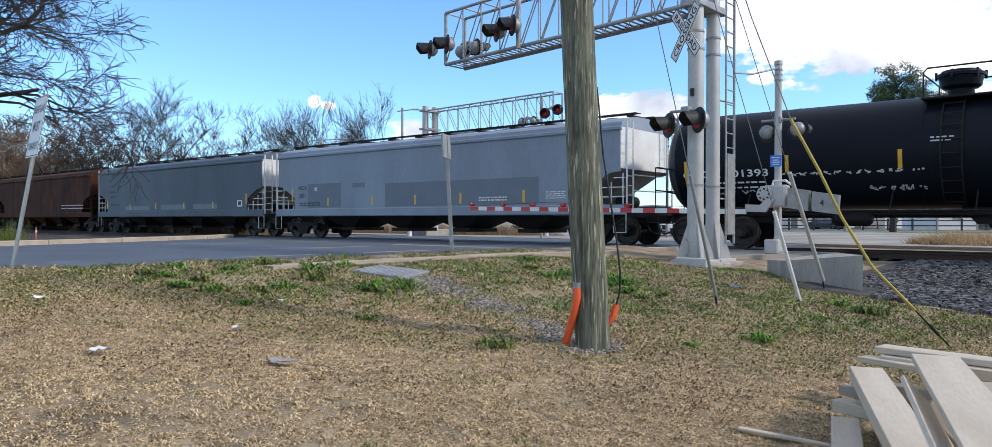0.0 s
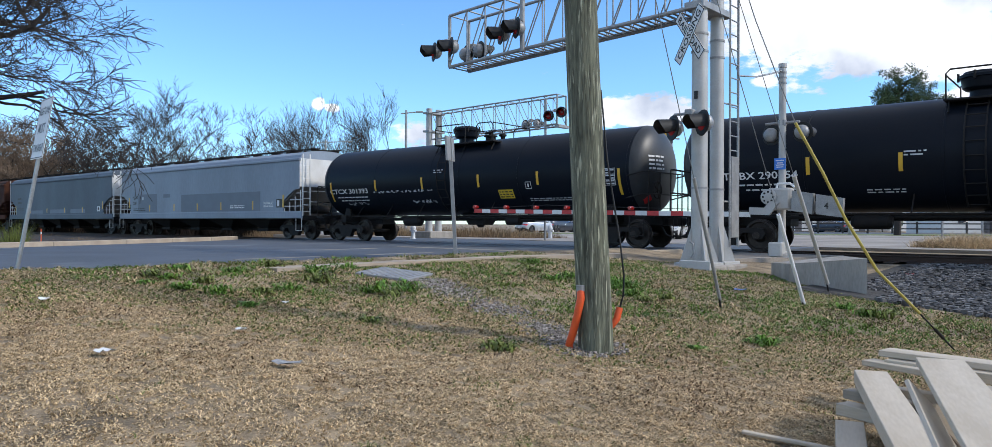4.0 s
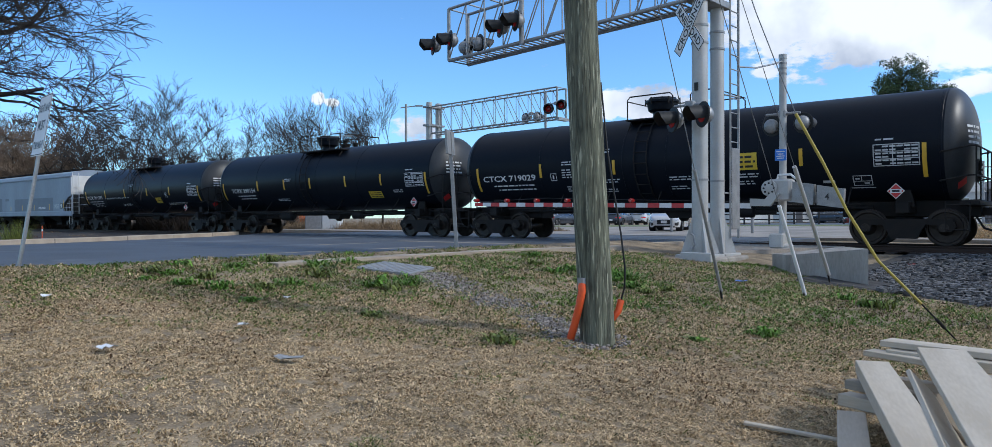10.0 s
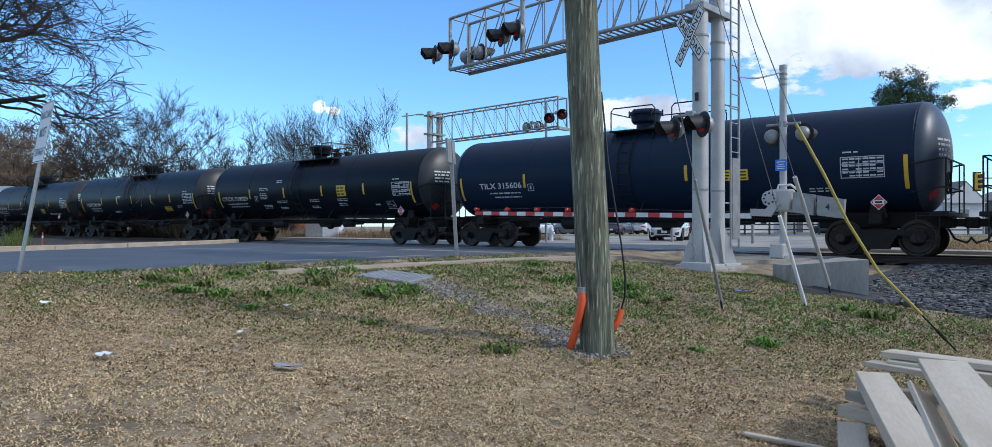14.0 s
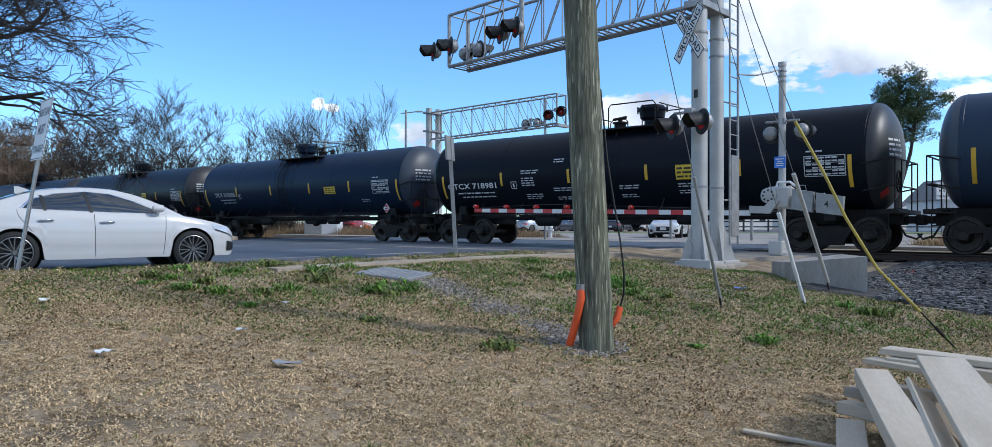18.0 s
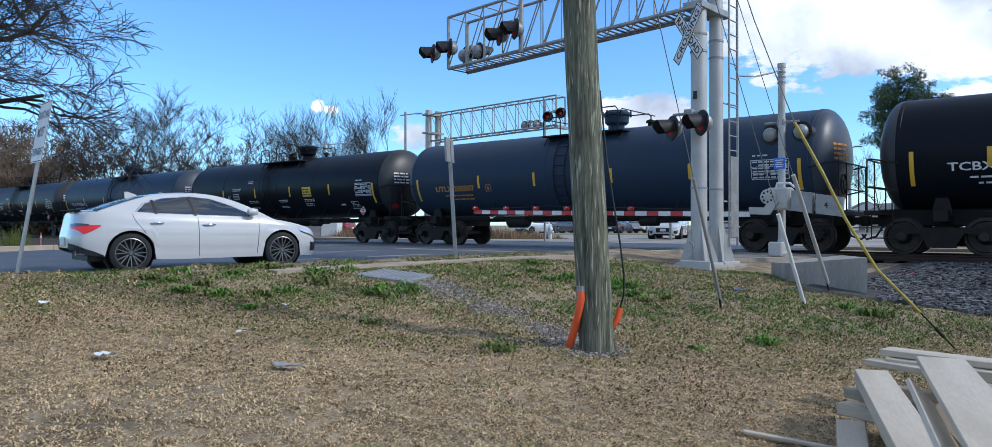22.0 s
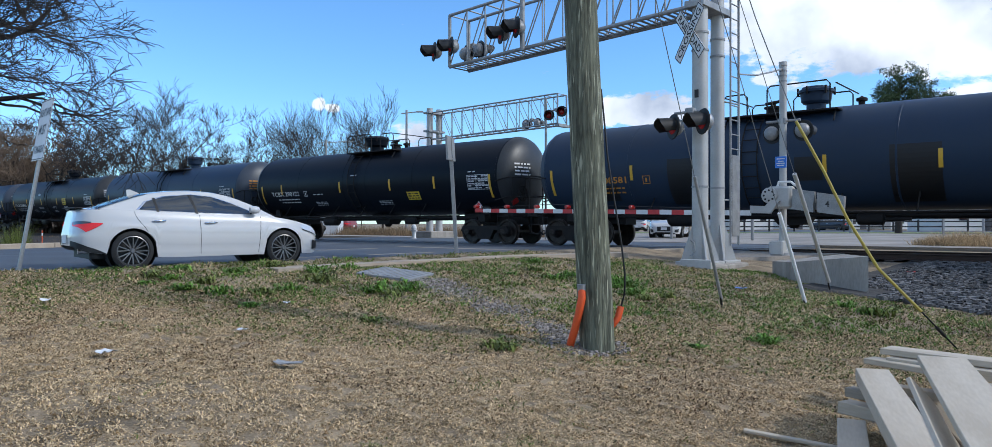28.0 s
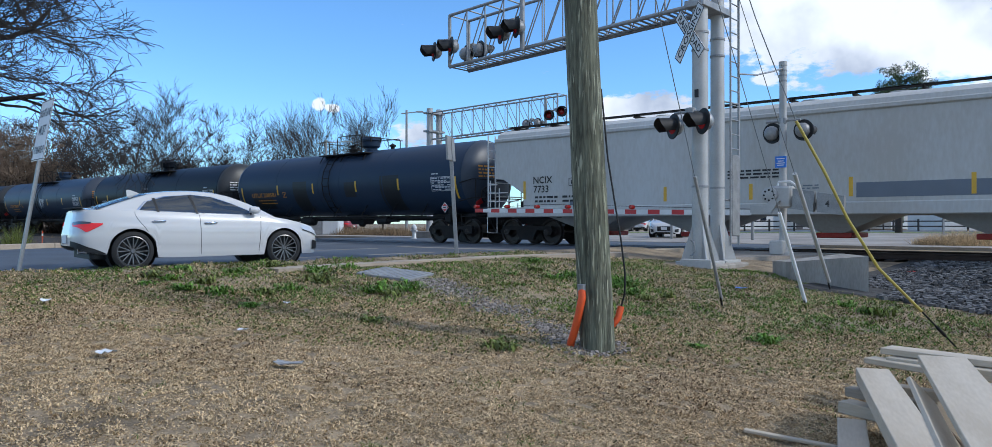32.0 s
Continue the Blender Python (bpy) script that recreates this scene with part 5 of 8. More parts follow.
def near_cantilever():
    c = thing("cantilever_signal", "silver twin-mast cantilever with flashing lamps and a crossbuck", "railway signal")
    x = -7.0
    for y, r in ((13.93, 0.162), (14.71, 0.146)):
        mast = part("mast", Build().lathe([(-0.1, r), (3.0, r - 0.003), (7.3, r - 0.012), (7.3, 0.001)], "z", 32, (x, y, 0)), "mast_silver", c, smooth=40)
        for k in range(4):
            a = k * math.pi / 2 + math.pi / 4
            m = Matrix.Translation((x, y, 0)) @ Matrix.Rotation(a, 4, "Z")
            part("gusset", Build().prism([(0.13, -0.02), (0.40, -0.02), (0.36, 0.12), (0.16, 0.72), (0.13, 0.72)], -0.012, 0.012, m), "mast_silver", mast)
        part("base_plate", Build().box(x - 0.36, x + 0.36, y - 0.36, y + 0.36, -0.12, 0.0, None, 0.01), "mast_silver", mast)
        for z in (5.62, 4.25, 4.6, 1.5):
            part("band", Build().lathe([(z - 0.02, r - 0.01), (z - 0.02, r + 0.008), (z + 0.02, r + 0.008), (z + 0.02, r - 0.01)], "z", 24, (x, y, 0)), "galvanised", mast)
    part("foundation", Build().box(x - 0.36, x + 0.52, 13.45, 15.1, -0.4, -0.05, None, 0.03), "concrete", c, "pale concrete footing")
    part("foot_plate", Build().box(x - 0.1, x + 0.55, 13.28, 13.45, -0.13, 0.06, None, 0.01), "mast_silver", c)
    part("junction_lid", Build().box(x - 0.03, x + 0.05, 13.74, 13.77, 3.28, 3.44, None, 0.005), "signal_black", c)
    part("conduit_loop", Build().tube([(x - 0.1, 13.74, 0.42), (x - 0.06, 13.66, 0.42), (x + 0.0, 13.66, 0.38), (x + 0.02, 13.66, 0.2), (x - 0.03, 13.66, 0.12), (x - 0.1, 13.74, 0.12)], 0.018, 6), "galvanised", c)
    truss(c, x - 0.15, -14.2, 13.93, 14.66, 5.18, 6.55, 4.93, 6.3, 0.62)
    for z in (5.16, 6.5):
        part("arm_bracket", Build().box(x - 0.22, x + 0.2, 13.68, 14.95, z - 0.07, z + 0.07, None, 0.01), "galvanised", c)
    # lamps at the tip, mid arm and on the mast
    cross_arm(c, -14.55, -13.8, 13.78, 5.55)
    signal_unit(c, -14.5, 13.62, 5.33, -32)
    signal_unit(c, -13.86, 13.62, 5.37, -32)
    part("lamp_post", Build().tube([(-11.62, 13.86, 4.95), (-11.62, 13.86, 6.9)], 0.06, 10), "galvanised", c)
    cross_arm(c, -12.15, -11.5, 13.76, 5.66)
    signal_unit(c, -12.1, 13.6, 5.40, -32)
    signal_unit(c, -11.6, 13.6, 5.47, -32)
    cross_arm(c, -14.5, -13.85, 14.8, 5.62)
    signal_unit(c, -14.45, 14.86, 5.47, 158)
    signal_unit(c, -13.92, 14.86, 5.50, 158)
    cross_arm(c, -7.4, -6.7, 13.62, 2.98)
    signal_unit(c, -7.36, 13.46, 2.70, -34)
    signal_unit(c, -6.72, 13.46, 2.75, -34)
    # crossbuck: two lettered blades
    for k, (words, ang, out) in enumerate((("RAIL ROAD", -50.0, 0.0), ("CROSSING", 50.0, -0.02))):
        m = Matrix.Translation((-7.10, 13.68 + out, 4.56)) @ Matrix.Rotation(radians(-27), 4, "Z") @ Matrix.Rotation(radians(90), 4, "X") @ Matrix.Rotation(radians(ang), 4, "Z")
        bl = part("crossbuck_blade", Build().box(-0.62, 0.62, -0.125, 0.125, -0.004, 0.004, m), "white_paint", c, "white lettered blade")
        b = Build()
        for r in ((-0.62, 0.62, 0.108, 0.125), (-0.62, 0.62, -0.125, -0.108), (-0.62, -0.603, -0.125, 0.125), (0.603, 0.62, -0.125, 0.125)):
            b.box(*r, 0.004, 0.007, m)
        part("blade_border", b, "black_paint", bl)
        t, w = writing(words, 0.20)
        s = 1.08 / w
        part("blade_lettering", placed(t, lambda px, py, pz, m=m, s=s: m @ Vector((-0.54 + px * s, py - 0.07, 0.008))), "black_paint", bl)
    # ladder with a closed lower panel
    lad = part("ladder_rail", Build().tube([(-6.8, 15.3, 0.3), (-6.8, 15.3, 7.3)], 0.028, 8), "galvanised", c)
    part("ladder_rail", Build().tube([(-6.8, 14.9, 0.3), (-6.8, 14.9, 7.3)], 0.022, 8), "galvanised", c)
    for i in range(22):
        part("rung", Build().tube([(-6.8, 14.9, 0.5 + 0.305 * i), (-6.8, 15.3, 0.5 + 0.305 * i)], 0.014, 6), "galvanised", c)
    part("climb_guard", Build().box(-6.79, -6.77, 14.93, 15.27, 0.5, 2.2, None, 0.004), "galvanised", c, "sheet-metal climbing guard")
    for z in (1.25, 3.3, 5.7):
        part("ladder_bracket", Build().tube([(-6.86, 14.75, z), (-6.8, 15.32, z)], 0.02, 6), "galvanised", c)
    # conduit over to the gate post
    part("conduit", Build().tube([(-6.8, 15.3, 3.95), (-6.86, 16.4, 4.10), (-6.95, 17.6, 4.38), (-7.0, 18.25, 4.55)], 0.02, 6), "galvanised", c)
    return c


near_cantilever()


def gate():
    g = thing("crossing_gate", "silver crossing gate with a lowered red and white arm", "crossing gate")
    x, y = -7.0, 18.3
    part("post", Build().lathe([(-0.05, 0.086), (4.62, 0.086), (4.62, 0.098), (4.72, 0.098), (4.72, 0.001)], "z", 20, (x, y, 0)), "mast_silver", g, smooth=40)
    for z in (4.25, 4.38, 4.5):
        part("post_clamp", Build().lathe([(z - 0.02, 0.08), (z - 0.02, 0.097), (z + 0.02, 0.097), (z + 0.02, 0.08)], "z", 16, (x, y, 0)), "galvanised", g)
    part("base_box", Build().box(x - 0.24, x + 0.10, y - 0.28, y - 0.02, -0.02, 0.34, None, 0.03), "mast_silver", g)
    part("base_casting", Build().lathe([(-0.05, 0.24), (0.05, 0.24), (0.12, 0.12), (0.4, 0.095), (0.4, 0.001)], "z", 16, (x, y, 0)), "mast_silver", g, smooth=40)
    cross_arm(g, x - 0.42, x + 0.42, y, 3.27)
    signal_unit(g, x - 0.30, y + 0.12, 3.0, 172)
    signal_unit(g, x + 0.46, y + 0.12, 3.02, 172)
    s = part("blue_notice", Build().box(x - 0.16, x + 0.12, y - 0.10, y - 0.09, 2.12, 2.40, None, 0.003), "blue_paint", g, "blue notice plate with white lines")
    b = Build()
    for i, (a, w) in enumerate(((2.33, 0.2), (2.27, 0.14), (2.22, 0.2), (2.17, 0.17))):
        b.box(x - 0.02 - w / 2, x - 0.02 + w / 2, y - 0.104, y - 0.10, a, a + 0.022)
    part("notice_lines", b, "white_paint", s)
    # gate mechanism with its drilled hub and counterweights
    mech = part("mechanism", Build().box(x - 0.22, x + 0.34, y - 0.42, y - 0.08, 1.12, 1.66, None, 0.05), "mast_silver", g, "grey drive box")
    part("hub", Build().lathe([(y - 0.42, 0.19), (y - 0.47, 0.19), (y - 0.48, 0.17), (y - 0.48, 0.001)], "y", 24, (x - 0.16, 0, 1.44)), "mast_silver", mech, smooth=30)
    for k in range(8):
        a = k * math.pi / 4
        part("hub_hole", Build().lathe([(y - 0.481, 0.026), (y - 0.486, 0.026), (y - 0.486, 0.001)], "y", 10, (x - 0.16 + 0.125 * math.cos(a), 0, 1.44 + 0.125 * math.sin(a))), "signal_black", mech)
    part("handle_bar", Build().tube([(x - 0.02, y - 0.3, 1.66), (x, y - 0.3, 1.76), (x + 0.3, y - 0.3, 1.76), (x + 0.42, y - 0.3, 1.66)], 0.03, 8), "white_paint", mech)
    part("arm_support", Build().prism([(x - 0.62, 1.02), (x - 0.12, 1.0), (x + 0.1, 1.3), (x - 0.1, 1.34), (x - 0.25, 1.18), (x - 0.62, 1.2)], y - 0.50, y - 0.42), "mast_silver", g)
    part("counter_arm", Build().prism([(x - 0.1, 1.5), (x + 1.5, 1.22), (x + 1.5, 1.05), (x + 0.3, 1.10), (x, 1.2)], y - 0.36, y - 0.30), "galvanised", g)
    for i, (a, l) in enumerate(((0.42, 0.5), (0.98, 0.6))):
        part("counterweight", Build().prism([(x + a, 1.58 - 0.1 * i), (x + a + l, 1.50 - 0.12 * i), (x + a + l - 0.03, 1.02 - 0.08 * i), (x + a, 1.10 - 0.08 * i)], y - 0.52, y - 0.38), "galvanised", g, "dull cast counterweight with painted marks")
        b, w = writing("74"[i], 0.2)
        part("weight_mark", placed(b, lambda px, py, pz, a=a, i=i: (x + a + 0.18 + px, y - 0.525, 1.24 - 0.1 * i + py)), "black_paint", g)
    # arm
    x0, x1, z0, z1 = -7.62, -17.0, 1.02, 1.19
    n = 26
    for i in range(n):
        a, b_ = i / n, (i + 1) / n
        xa, xb, za, zb = x0 + (x1 - x0) * a, x0 + (x1 - x0) * b_, z0 + (z1 - z0) * a, z0 + (z1 - z0) * b_
        hh = 0.064 - 0.004 * a
        yy = y - 0.46
        q = Build().add([(xa, yy, za - hh), (xb, yy, zb - hh), (xb, yy, zb + hh), (xa, yy, za + hh), (xa, yy + 0.035, za - hh), (xb, yy + 0.035, zb - hh), (xb, yy + 0.035, zb + hh), (xa, yy + 0.035, za + hh)],
                        [(0, 1, 2, 3), (7, 6, 5, 4), (0, 4, 5, 1), (1, 5, 6, 2), (2, 6, 7, 3), (3, 7, 4, 0)])
        part("arm_stripe", q, "red_paint" if i % 2 == 1 and i > 4 else "white_paint", g)
    for xl in (-16.92, -15.58, -14.37, -13.2, -11.0):
        zl = z0 + (z1 - z0) * (xl - x0) / (x1 - x0) + 0.13
        part("arm_lamp", Build().lathe([(y - 0.56, 0.05), (y - 0.53, 0.06), (y - 0.40, 0.06), (y - 0.37, 0.05)], "y", 14, (xl, 0, zl)), "red_lens_lit", g, "small red arm lamp", smooth=40)
    part("arm_cable", Build().tube([(x0, y - 0.44, z0 + 0.09), (-14, y - 0.44, 1.34), (x1 + 0.2, y - 0.44, z1 + 0.08)], 0.008, 5), "black_cable", g)
    return g


gate()
_fr = [Vector((-5.08, 13.60, 0)), Vector((-3.63, 13.14, 0)), Vector((-4.25, 13.90, 0)), Vector((-5.70, 14.36, 0))]
tagged(part("concrete_block", Build().add([(p.x, p.y, -0.75) for p in _fr] + [(p.x, p.y, z) for p, z in zip(_fr, (0.06, 0.22, 0.22, 0.03))],
            [(3, 2, 1, 0), (4, 5, 6, 7), (0, 1, 5, 4), (1, 2, 6, 5), (2, 3, 7, 6), (3, 0, 4, 7)]), "concrete"), "stained grey cast concrete block beside the gravel", "concrete block")


def far_cantilever():
    c = thing("cantilever_signal", "galvanised cantilever signal with red lamps beyond the tracks", "railway signal")
    x, y = -29.95, 28.2
    for dy in (-0.35, 0.35):
        part("mast", Build().lathe([(-0.1, 0.2), (7.05, 0.17), (7.05, 0.001)], "z", 20, (x, y + dy, 0)), "mast_silver", c, smooth=40)
    part("foundation", Build().box(x - 0.7, x + 0.7, y - 0.9, y + 0.9, -0.3, 0.35, None, 0.04), "concrete", c)
    for z in (2.2, 3.4, 4.6, 5.8, 6.8):
        part("band", Build().box(x - 0.24, x + 0.24, y - 0.6, y + 0.6, z - 0.05, z + 0.05), "galvanised", c)
    truss(c, x + 0.2, -21.2, y - 0.35, y + 0.35, 5.35, 6.8, 5.45, 6.85, 0.75, False)
    cross_arm(c, -21.6, -20.6, y - 0.55, 6.05)
    signal_unit(c, -21.5, y - 0.62, 5.84, 28)
    signal_unit(c, -20.75, y - 0.62, 5.94, 28)
    cross_arm(c, -23.9, -23.0, y + 0.5, 5.9)
    signal_unit(c, -23.85, y + 0.55, 5.72, 180)
    signal_unit(c, -23.1, y + 0.55, 5.72, 180)
    part("drop_pipe", Build().tube([(-21.85, y - 0.4, 0), (-21.85, y - 0.4, 6.7)], 0.06, 10), "galvanised", c)
    part("tip_frame", Build().box(-21.3, -21.05, y - 0.42, y + 0.42, 5.3, 5.42), "galvanised", c)


far_cantilever()


# ---- wooden pole and its guys ----
POLE = Vector((-3.85, 5.66, -0.42))
LEAN = Vector((-0.743, -0.669, 0)) * 0.050


def pole_at(z):
    return POLE + Vector((0, 0, z - POLE.z)) + LEAN * (z - POLE.z)


def utility_pole():
    p = thing("utility_pole", "weathered grey-green wooden pole leaning slightly", "utility pole")
    b = Build()
    sides, rows = 40, 70
    for j in range(rows + 1):
        z = POLE.z - 0.1 + (9.0) * j / rows
        c = pole_at(z)
        for k in range(sides):
            a = 2 * math.pi * k / sides
            r = 0.158 - 0.0035 * (z - POLE.z)
            r += 0.005 * noise.noise((math.cos(a) * 9, math.sin(a) * 9, z * 0.5)) + 0.003 * noise.noise((math.cos(a) * 30, math.sin(a) * 30, z * 1.2))
            b.v.append((c.x + r * math.cos(a), c.y + r * math.sin(a), z))
    for j in range(rows):
        for k in range(sides):
            b.f.append((j * sides + k, j * sides + (k + 1) % sides, (j + 1) * sides + (k + 1) % sides, (j + 1) * sides + k))
    b.f.append(tuple(rows * sides + k for k in range(sides)))
    part("shaft", b, "pole_wood", p, smooth=60)
    right, toward = Vector((0.743, 0.669, 0)), Vector((0.669, -0.743, 0))
    def near(px, py, pz):
        return pole_at(pz) + right * px + toward * py
    part("conduit", Build().tube([near(-0.125, 0.10, 0.19), near(-0.13, 0.12, 0.10), near(-0.165, 0.10, -0.05), near(-0.205, 0.06, -0.20), near(-0.245, 0.02, -0.33), near(-0.255, -0.02, -0.42)], 0.036, 12), "orange_pvc", p, "orange plastic conduit", smooth=50)
    part("conduit_collar", Build().tube([near(-0.125, 0.10, 0.16), near(-0.125, 0.10, 0.215)], 0.041, 12), "galvanised", p)
    part("cable", Build().tube([near(0.148, 0.02, 1.98), near(0.158, 0.03, 1.75), near(0.172, 0.05, 1.35), near(0.215, 0.05, 0.95), near(0.255, 0.05, 0.6), near(0.275, 0.05, 0.3), near(0.265, 0.03, 0.12), near(0.24, -0.01, 0.02), near(0.21, 0.0, -0.08)], 0.0085, 8), "black_cable", p, "slack black cable", smooth=50)
    part("conduit", Build().tube([near(0.235, -0.02, 0.0), near(0.20, 0.0, -0.10), near(0.15, 0.0, -0.16), near(0.10, -0.02, -0.19)], 0.032, 10), "orange_pvc", p, "orange plastic conduit", smooth=50)
    for z in (7.0, 7.9, 8.2):
        part("guy_band", Build().lathe([(z - 0.03, 0.145), (z - 0.03, 0.155), (z + 0.03, 0.155), (z + 0.03, 0.145)], "z", 20, tuple(Vector((pole_at(z).x, pole_at(z).y, 0)))), "galvanised", p)
    return p


utility_pole()


def guy(top_z, anchor, mat, frac0, frac1, sag, rad, label):
    """A stay wire from the pole to its anchor, with a guard tube on its lower part."""
    a, b = pole_at(top_z), Vector(anchor)
    def at(f):
        p = a.lerp(b, f)
        return p + Vector((0, 0, -sag * 4 * f * (1 - f)))
    g = thing("guy_wire", label, "guy wire", group="stays of the wooden pole")
    part("stay_wire", Build().tube([at(i / 24) for i in range(25)], 0.0055, 6), "wire", g)
    part("guard_tube", Build().tube([at(frac0 + (frac1 - frac0) * i / 10) for i in range(11)], rad, 10), mat, g, smooth=50)
    part("anchor_rod", Build().tube([at(min(1, frac1 - 0.01)), b + Vector((0, 0, -0.12))], 0.014, 6), "black_steel", g)
    return g


guy(6.9, (-4.325, 9.25, -0.33), "galvanised", 0.77, 0.985, 0.0, 0.022, "stay wire with a thin galvanised guard tube")
guy(8.0, (-3.82, 10.84, -0.40), "white_paint", 0.845, 0.995, 0.0, 0.026, "stay wire with a pale guard tube")
guy(8.25, (-4.10, 12.80, -0.35), "mast_silver", 0.785, 0.982, 0.0, 0.032, "stay wire with a pale galvanised guard tube")
g = thing("guy_wire", "slack stay wire with a sagging yellow guard tube", "guy wire", group="stays of the wooden pole")
_way = [(-1.648, 9.241, -0.607), (-1.935, 8.885, -0.172), (-2.245, 8.470, 0.29), (-2.462, 8.168, 0.812), (-2.622, 7.946, 1.3), (-2.805, 7.674, 1.802), (-3.041, 7.246, 2.795), (-3.447, 6.45, 4.877), (-3.972, 5.507, 7.825)]
part("stay_wire", Build().tube(_way, 0.006, 6), "wire", g)
part("guard_tube", Build().tube(_way[1:6], 0.0155, 12), "yellow_guard", g, "bent yellow plastic guard", smooth=50)
part("anchor_rod", Build().tube([_way[1], _way[0], (_way[0][0] + 0.03, _way[0][1], _way[0][2] - 0.12)], 0.009, 6), "black_steel", g)
part("turnbuckle", Build().tube([Vector(_way[1]).lerp(Vector(_way[0]), 0.4), Vector(_way[1]).lerp(Vector(_way[0]), 0.62)], 0.018, 8), "black_steel", g)


# ---- road signs ----
def lane_sign(m, label, low=-0.1):
    """A lane-use sign; low is the foot of its post under the origin."""
    s = thing("lane_sign", label, "road sign", m)
    b = Build()
    b.prism([(-0.03, low), (0.03, low), (0.03, 2.15), (-0.03, 2.15)], -0.004, 0.0)
    for x in (-0.03, 0.03):
        b.box(x - 0.004, x + 0.004, 0.0, 0.028, low, 2.15)
    b.box(-0.048, -0.03, 0.024, 0.028, low, 2.15)
    b.box(0.03, 0.048, 0.024, 0.028, low, 2.15)
    part("post", b, "galvanised", s)
    p = part("panel", Build().box(-0.305, 0.305, -0.012, -0.008, 1.38, 2.14, None, 0.001), "white_paint", s, "white panel with black words")
    e = Build()
    for r in ((-0.295, 0.295, 1.39, 1.40), (-0.295, 0.295, 2.12, 2.13), (-0.295, -0.285, 1.39, 2.13), (0.285, 0.295, 1.39, 2.13)):
        e.box(r[0], r[1], -0.0145, -0.012, r[2], r[3])
    part("panel_border", e, "black_paint", p)
    for text, z, size, wide in (("RIGHT LANE", 1.93, 0.13, 0.50), ("MUST", 1.70, 0.17, 0.34), ("TURN RIGHT", 1.47, 0.13, 0.50)):
        t, w = writing(text, size)
        part("sign_text", placed(t, lambda px, py, pz, k=wide / w, wide=wide, z=z: (-wide / 2 + px * k, -0.0145, z + py)), "black_paint", p)
    for z in (1.5, 2.02):
        part("bolt", Build().lathe([(-0.012, 0.012), (-0.02, 0.01), (-0.02, 0.001)], "y", 8, (0, 0, z)), "galvanised", p)


lane_sign(pose(-10.20, 2.78, 0.16, -9.0, 1.0, -5), "leaning white lane-use sign on a galvanised channel post")


def edge_sign():
    s = thing("road_sign", "grey sign seen edge-on on a thin galvanised post", "road sign", pose(-9.98, 9.97, 0.12, 1.5, -3.0, 33))
    b = Build()
    b.box(-0.03, 0.03, -0.004, 0.0, 0, 2.25)
    for x in (-0.03, 0.03):
        b.box(x - 0.004, x + 0.004, 0.0, 0.03, 0, 2.25)
    part("post", b, "galvanised", s)
    part("panel", Build().box(-0.02, 0.02, -0.32, 0.32, 1.83, 2.28, None, 0.004), "galvanised", s, "plain grey metal panel")


edge_sign()

# metal cover plate in the grass
def cover_plate():
    c = thing("cover_plate", "ribbed grey metal cover plate lying in the grass", "cover plate",
              Matrix.Translation((-8.14, 6.92, ground_z(-8.14, 6.92) + 0.01)) @ Matrix.Rotation(math.atan(0.095), 4, "Y") @ Matrix.Rotation(radians(22), 4, "Z"))
    part("slab", Build().box(-0.41, 0.41, -0.41, 0.41, -0.08, 0.03, None, 0.01), "galvanised", c)
    for i in range(11):
        part("rib", Build().box(-0.39 + i * 0.073, -0.365 + i * 0.073, -0.38, 0.38, 0.03, 0.038), "galvanised", c)


cover_plate()


# ---- timber pile ----
def plank(a, b, width, thick, z_a, z_b, mat, turn=0.0, label="", name="board"):
    """A board whose upper face runs from a to b (x, y), with heights z at both ends; turn tips it on its long axis."""
    p, q = Vector((*a, z_a)), Vector((*b, z_b))
    v = q - p
    L = v.length
    x = v.normalized()
    y = Vector((0, 0, 1)).cross(x).normalized()
    z = x.cross(y)
    m = Matrix.Translation(p) @ Matrix((x, y, z)).transposed().to_4x4() @ Matrix.Rotation(radians(turn), 4, "X")
    ob = part(name, Build().box(0, L, -width / 2, width / 2, -thick, 0, None, 0.004), mat)
    ob.matrix_basis = m
    return tagged(ob, label or "pale painted board in a loose pile", "board", "boards of the timber pile")


plank((-1.45, 5.33), (-0.61, 3.18), 0.20, 0.085, -0.20, -0.22, "timber_white", label="long whitewashed board on top of the pile")
plank((-1.12, 5.70), (-0.35, 3.22), 0.285, 0.042, -0.13, -0.15, "timber_white", label="broad cream board lying over the pile")
plank((-1.56, 6.08), (0.40, 5.75), 0.19, 0.045, -0.16, -0.15, "timber_white", label="cream board lying crosswise at the back")
plank((-1.50, 5.98), (0.30, 5.62), 0.16, 0.07, -0.21, -0.20, "timber", label="bare tan board under the crosswise one")
plank((-1.64, 5.95), (-1.10, 5.78), 0.14, 0.04, -0.23, -0.23, "timber_white", label="short bluish-white offcut of board")
plank((-1.10, 5.16), (-0.50, 3.26), 0.26, 0.03, -0.28, -0.30, "timber_white", -48, label="grey-white board standing on its edge")
plank((-1.55, 5.08), (-0.53, 4.72), 0.13, 0.075, -0.38, -0.37, "timber_white", label="bluish-white board sticking out of the pile")
plank((-1.58, 5.28), (-1.05, 5.12), 0.10, 0.06, -0.33, -0.33, "timber", label="short tan offcut of timber")
plank((-1.55, 5.42), (-0.95, 5.30), 0.10, 0.06, -0.30, -0.29, "timber", label="short tan offcut of timber")
plank((-1.44, 4.86), (-0.85, 3.00), 0.16, 0.09, -0.44, -0.46, "timber_white", label="grey-white board low in the pile")
plank((-1.30, 5.30), (-0.30, 4.95), 0.12, 0.09, -0.46, -0.46, "timber", label="tan bearer under the pile")
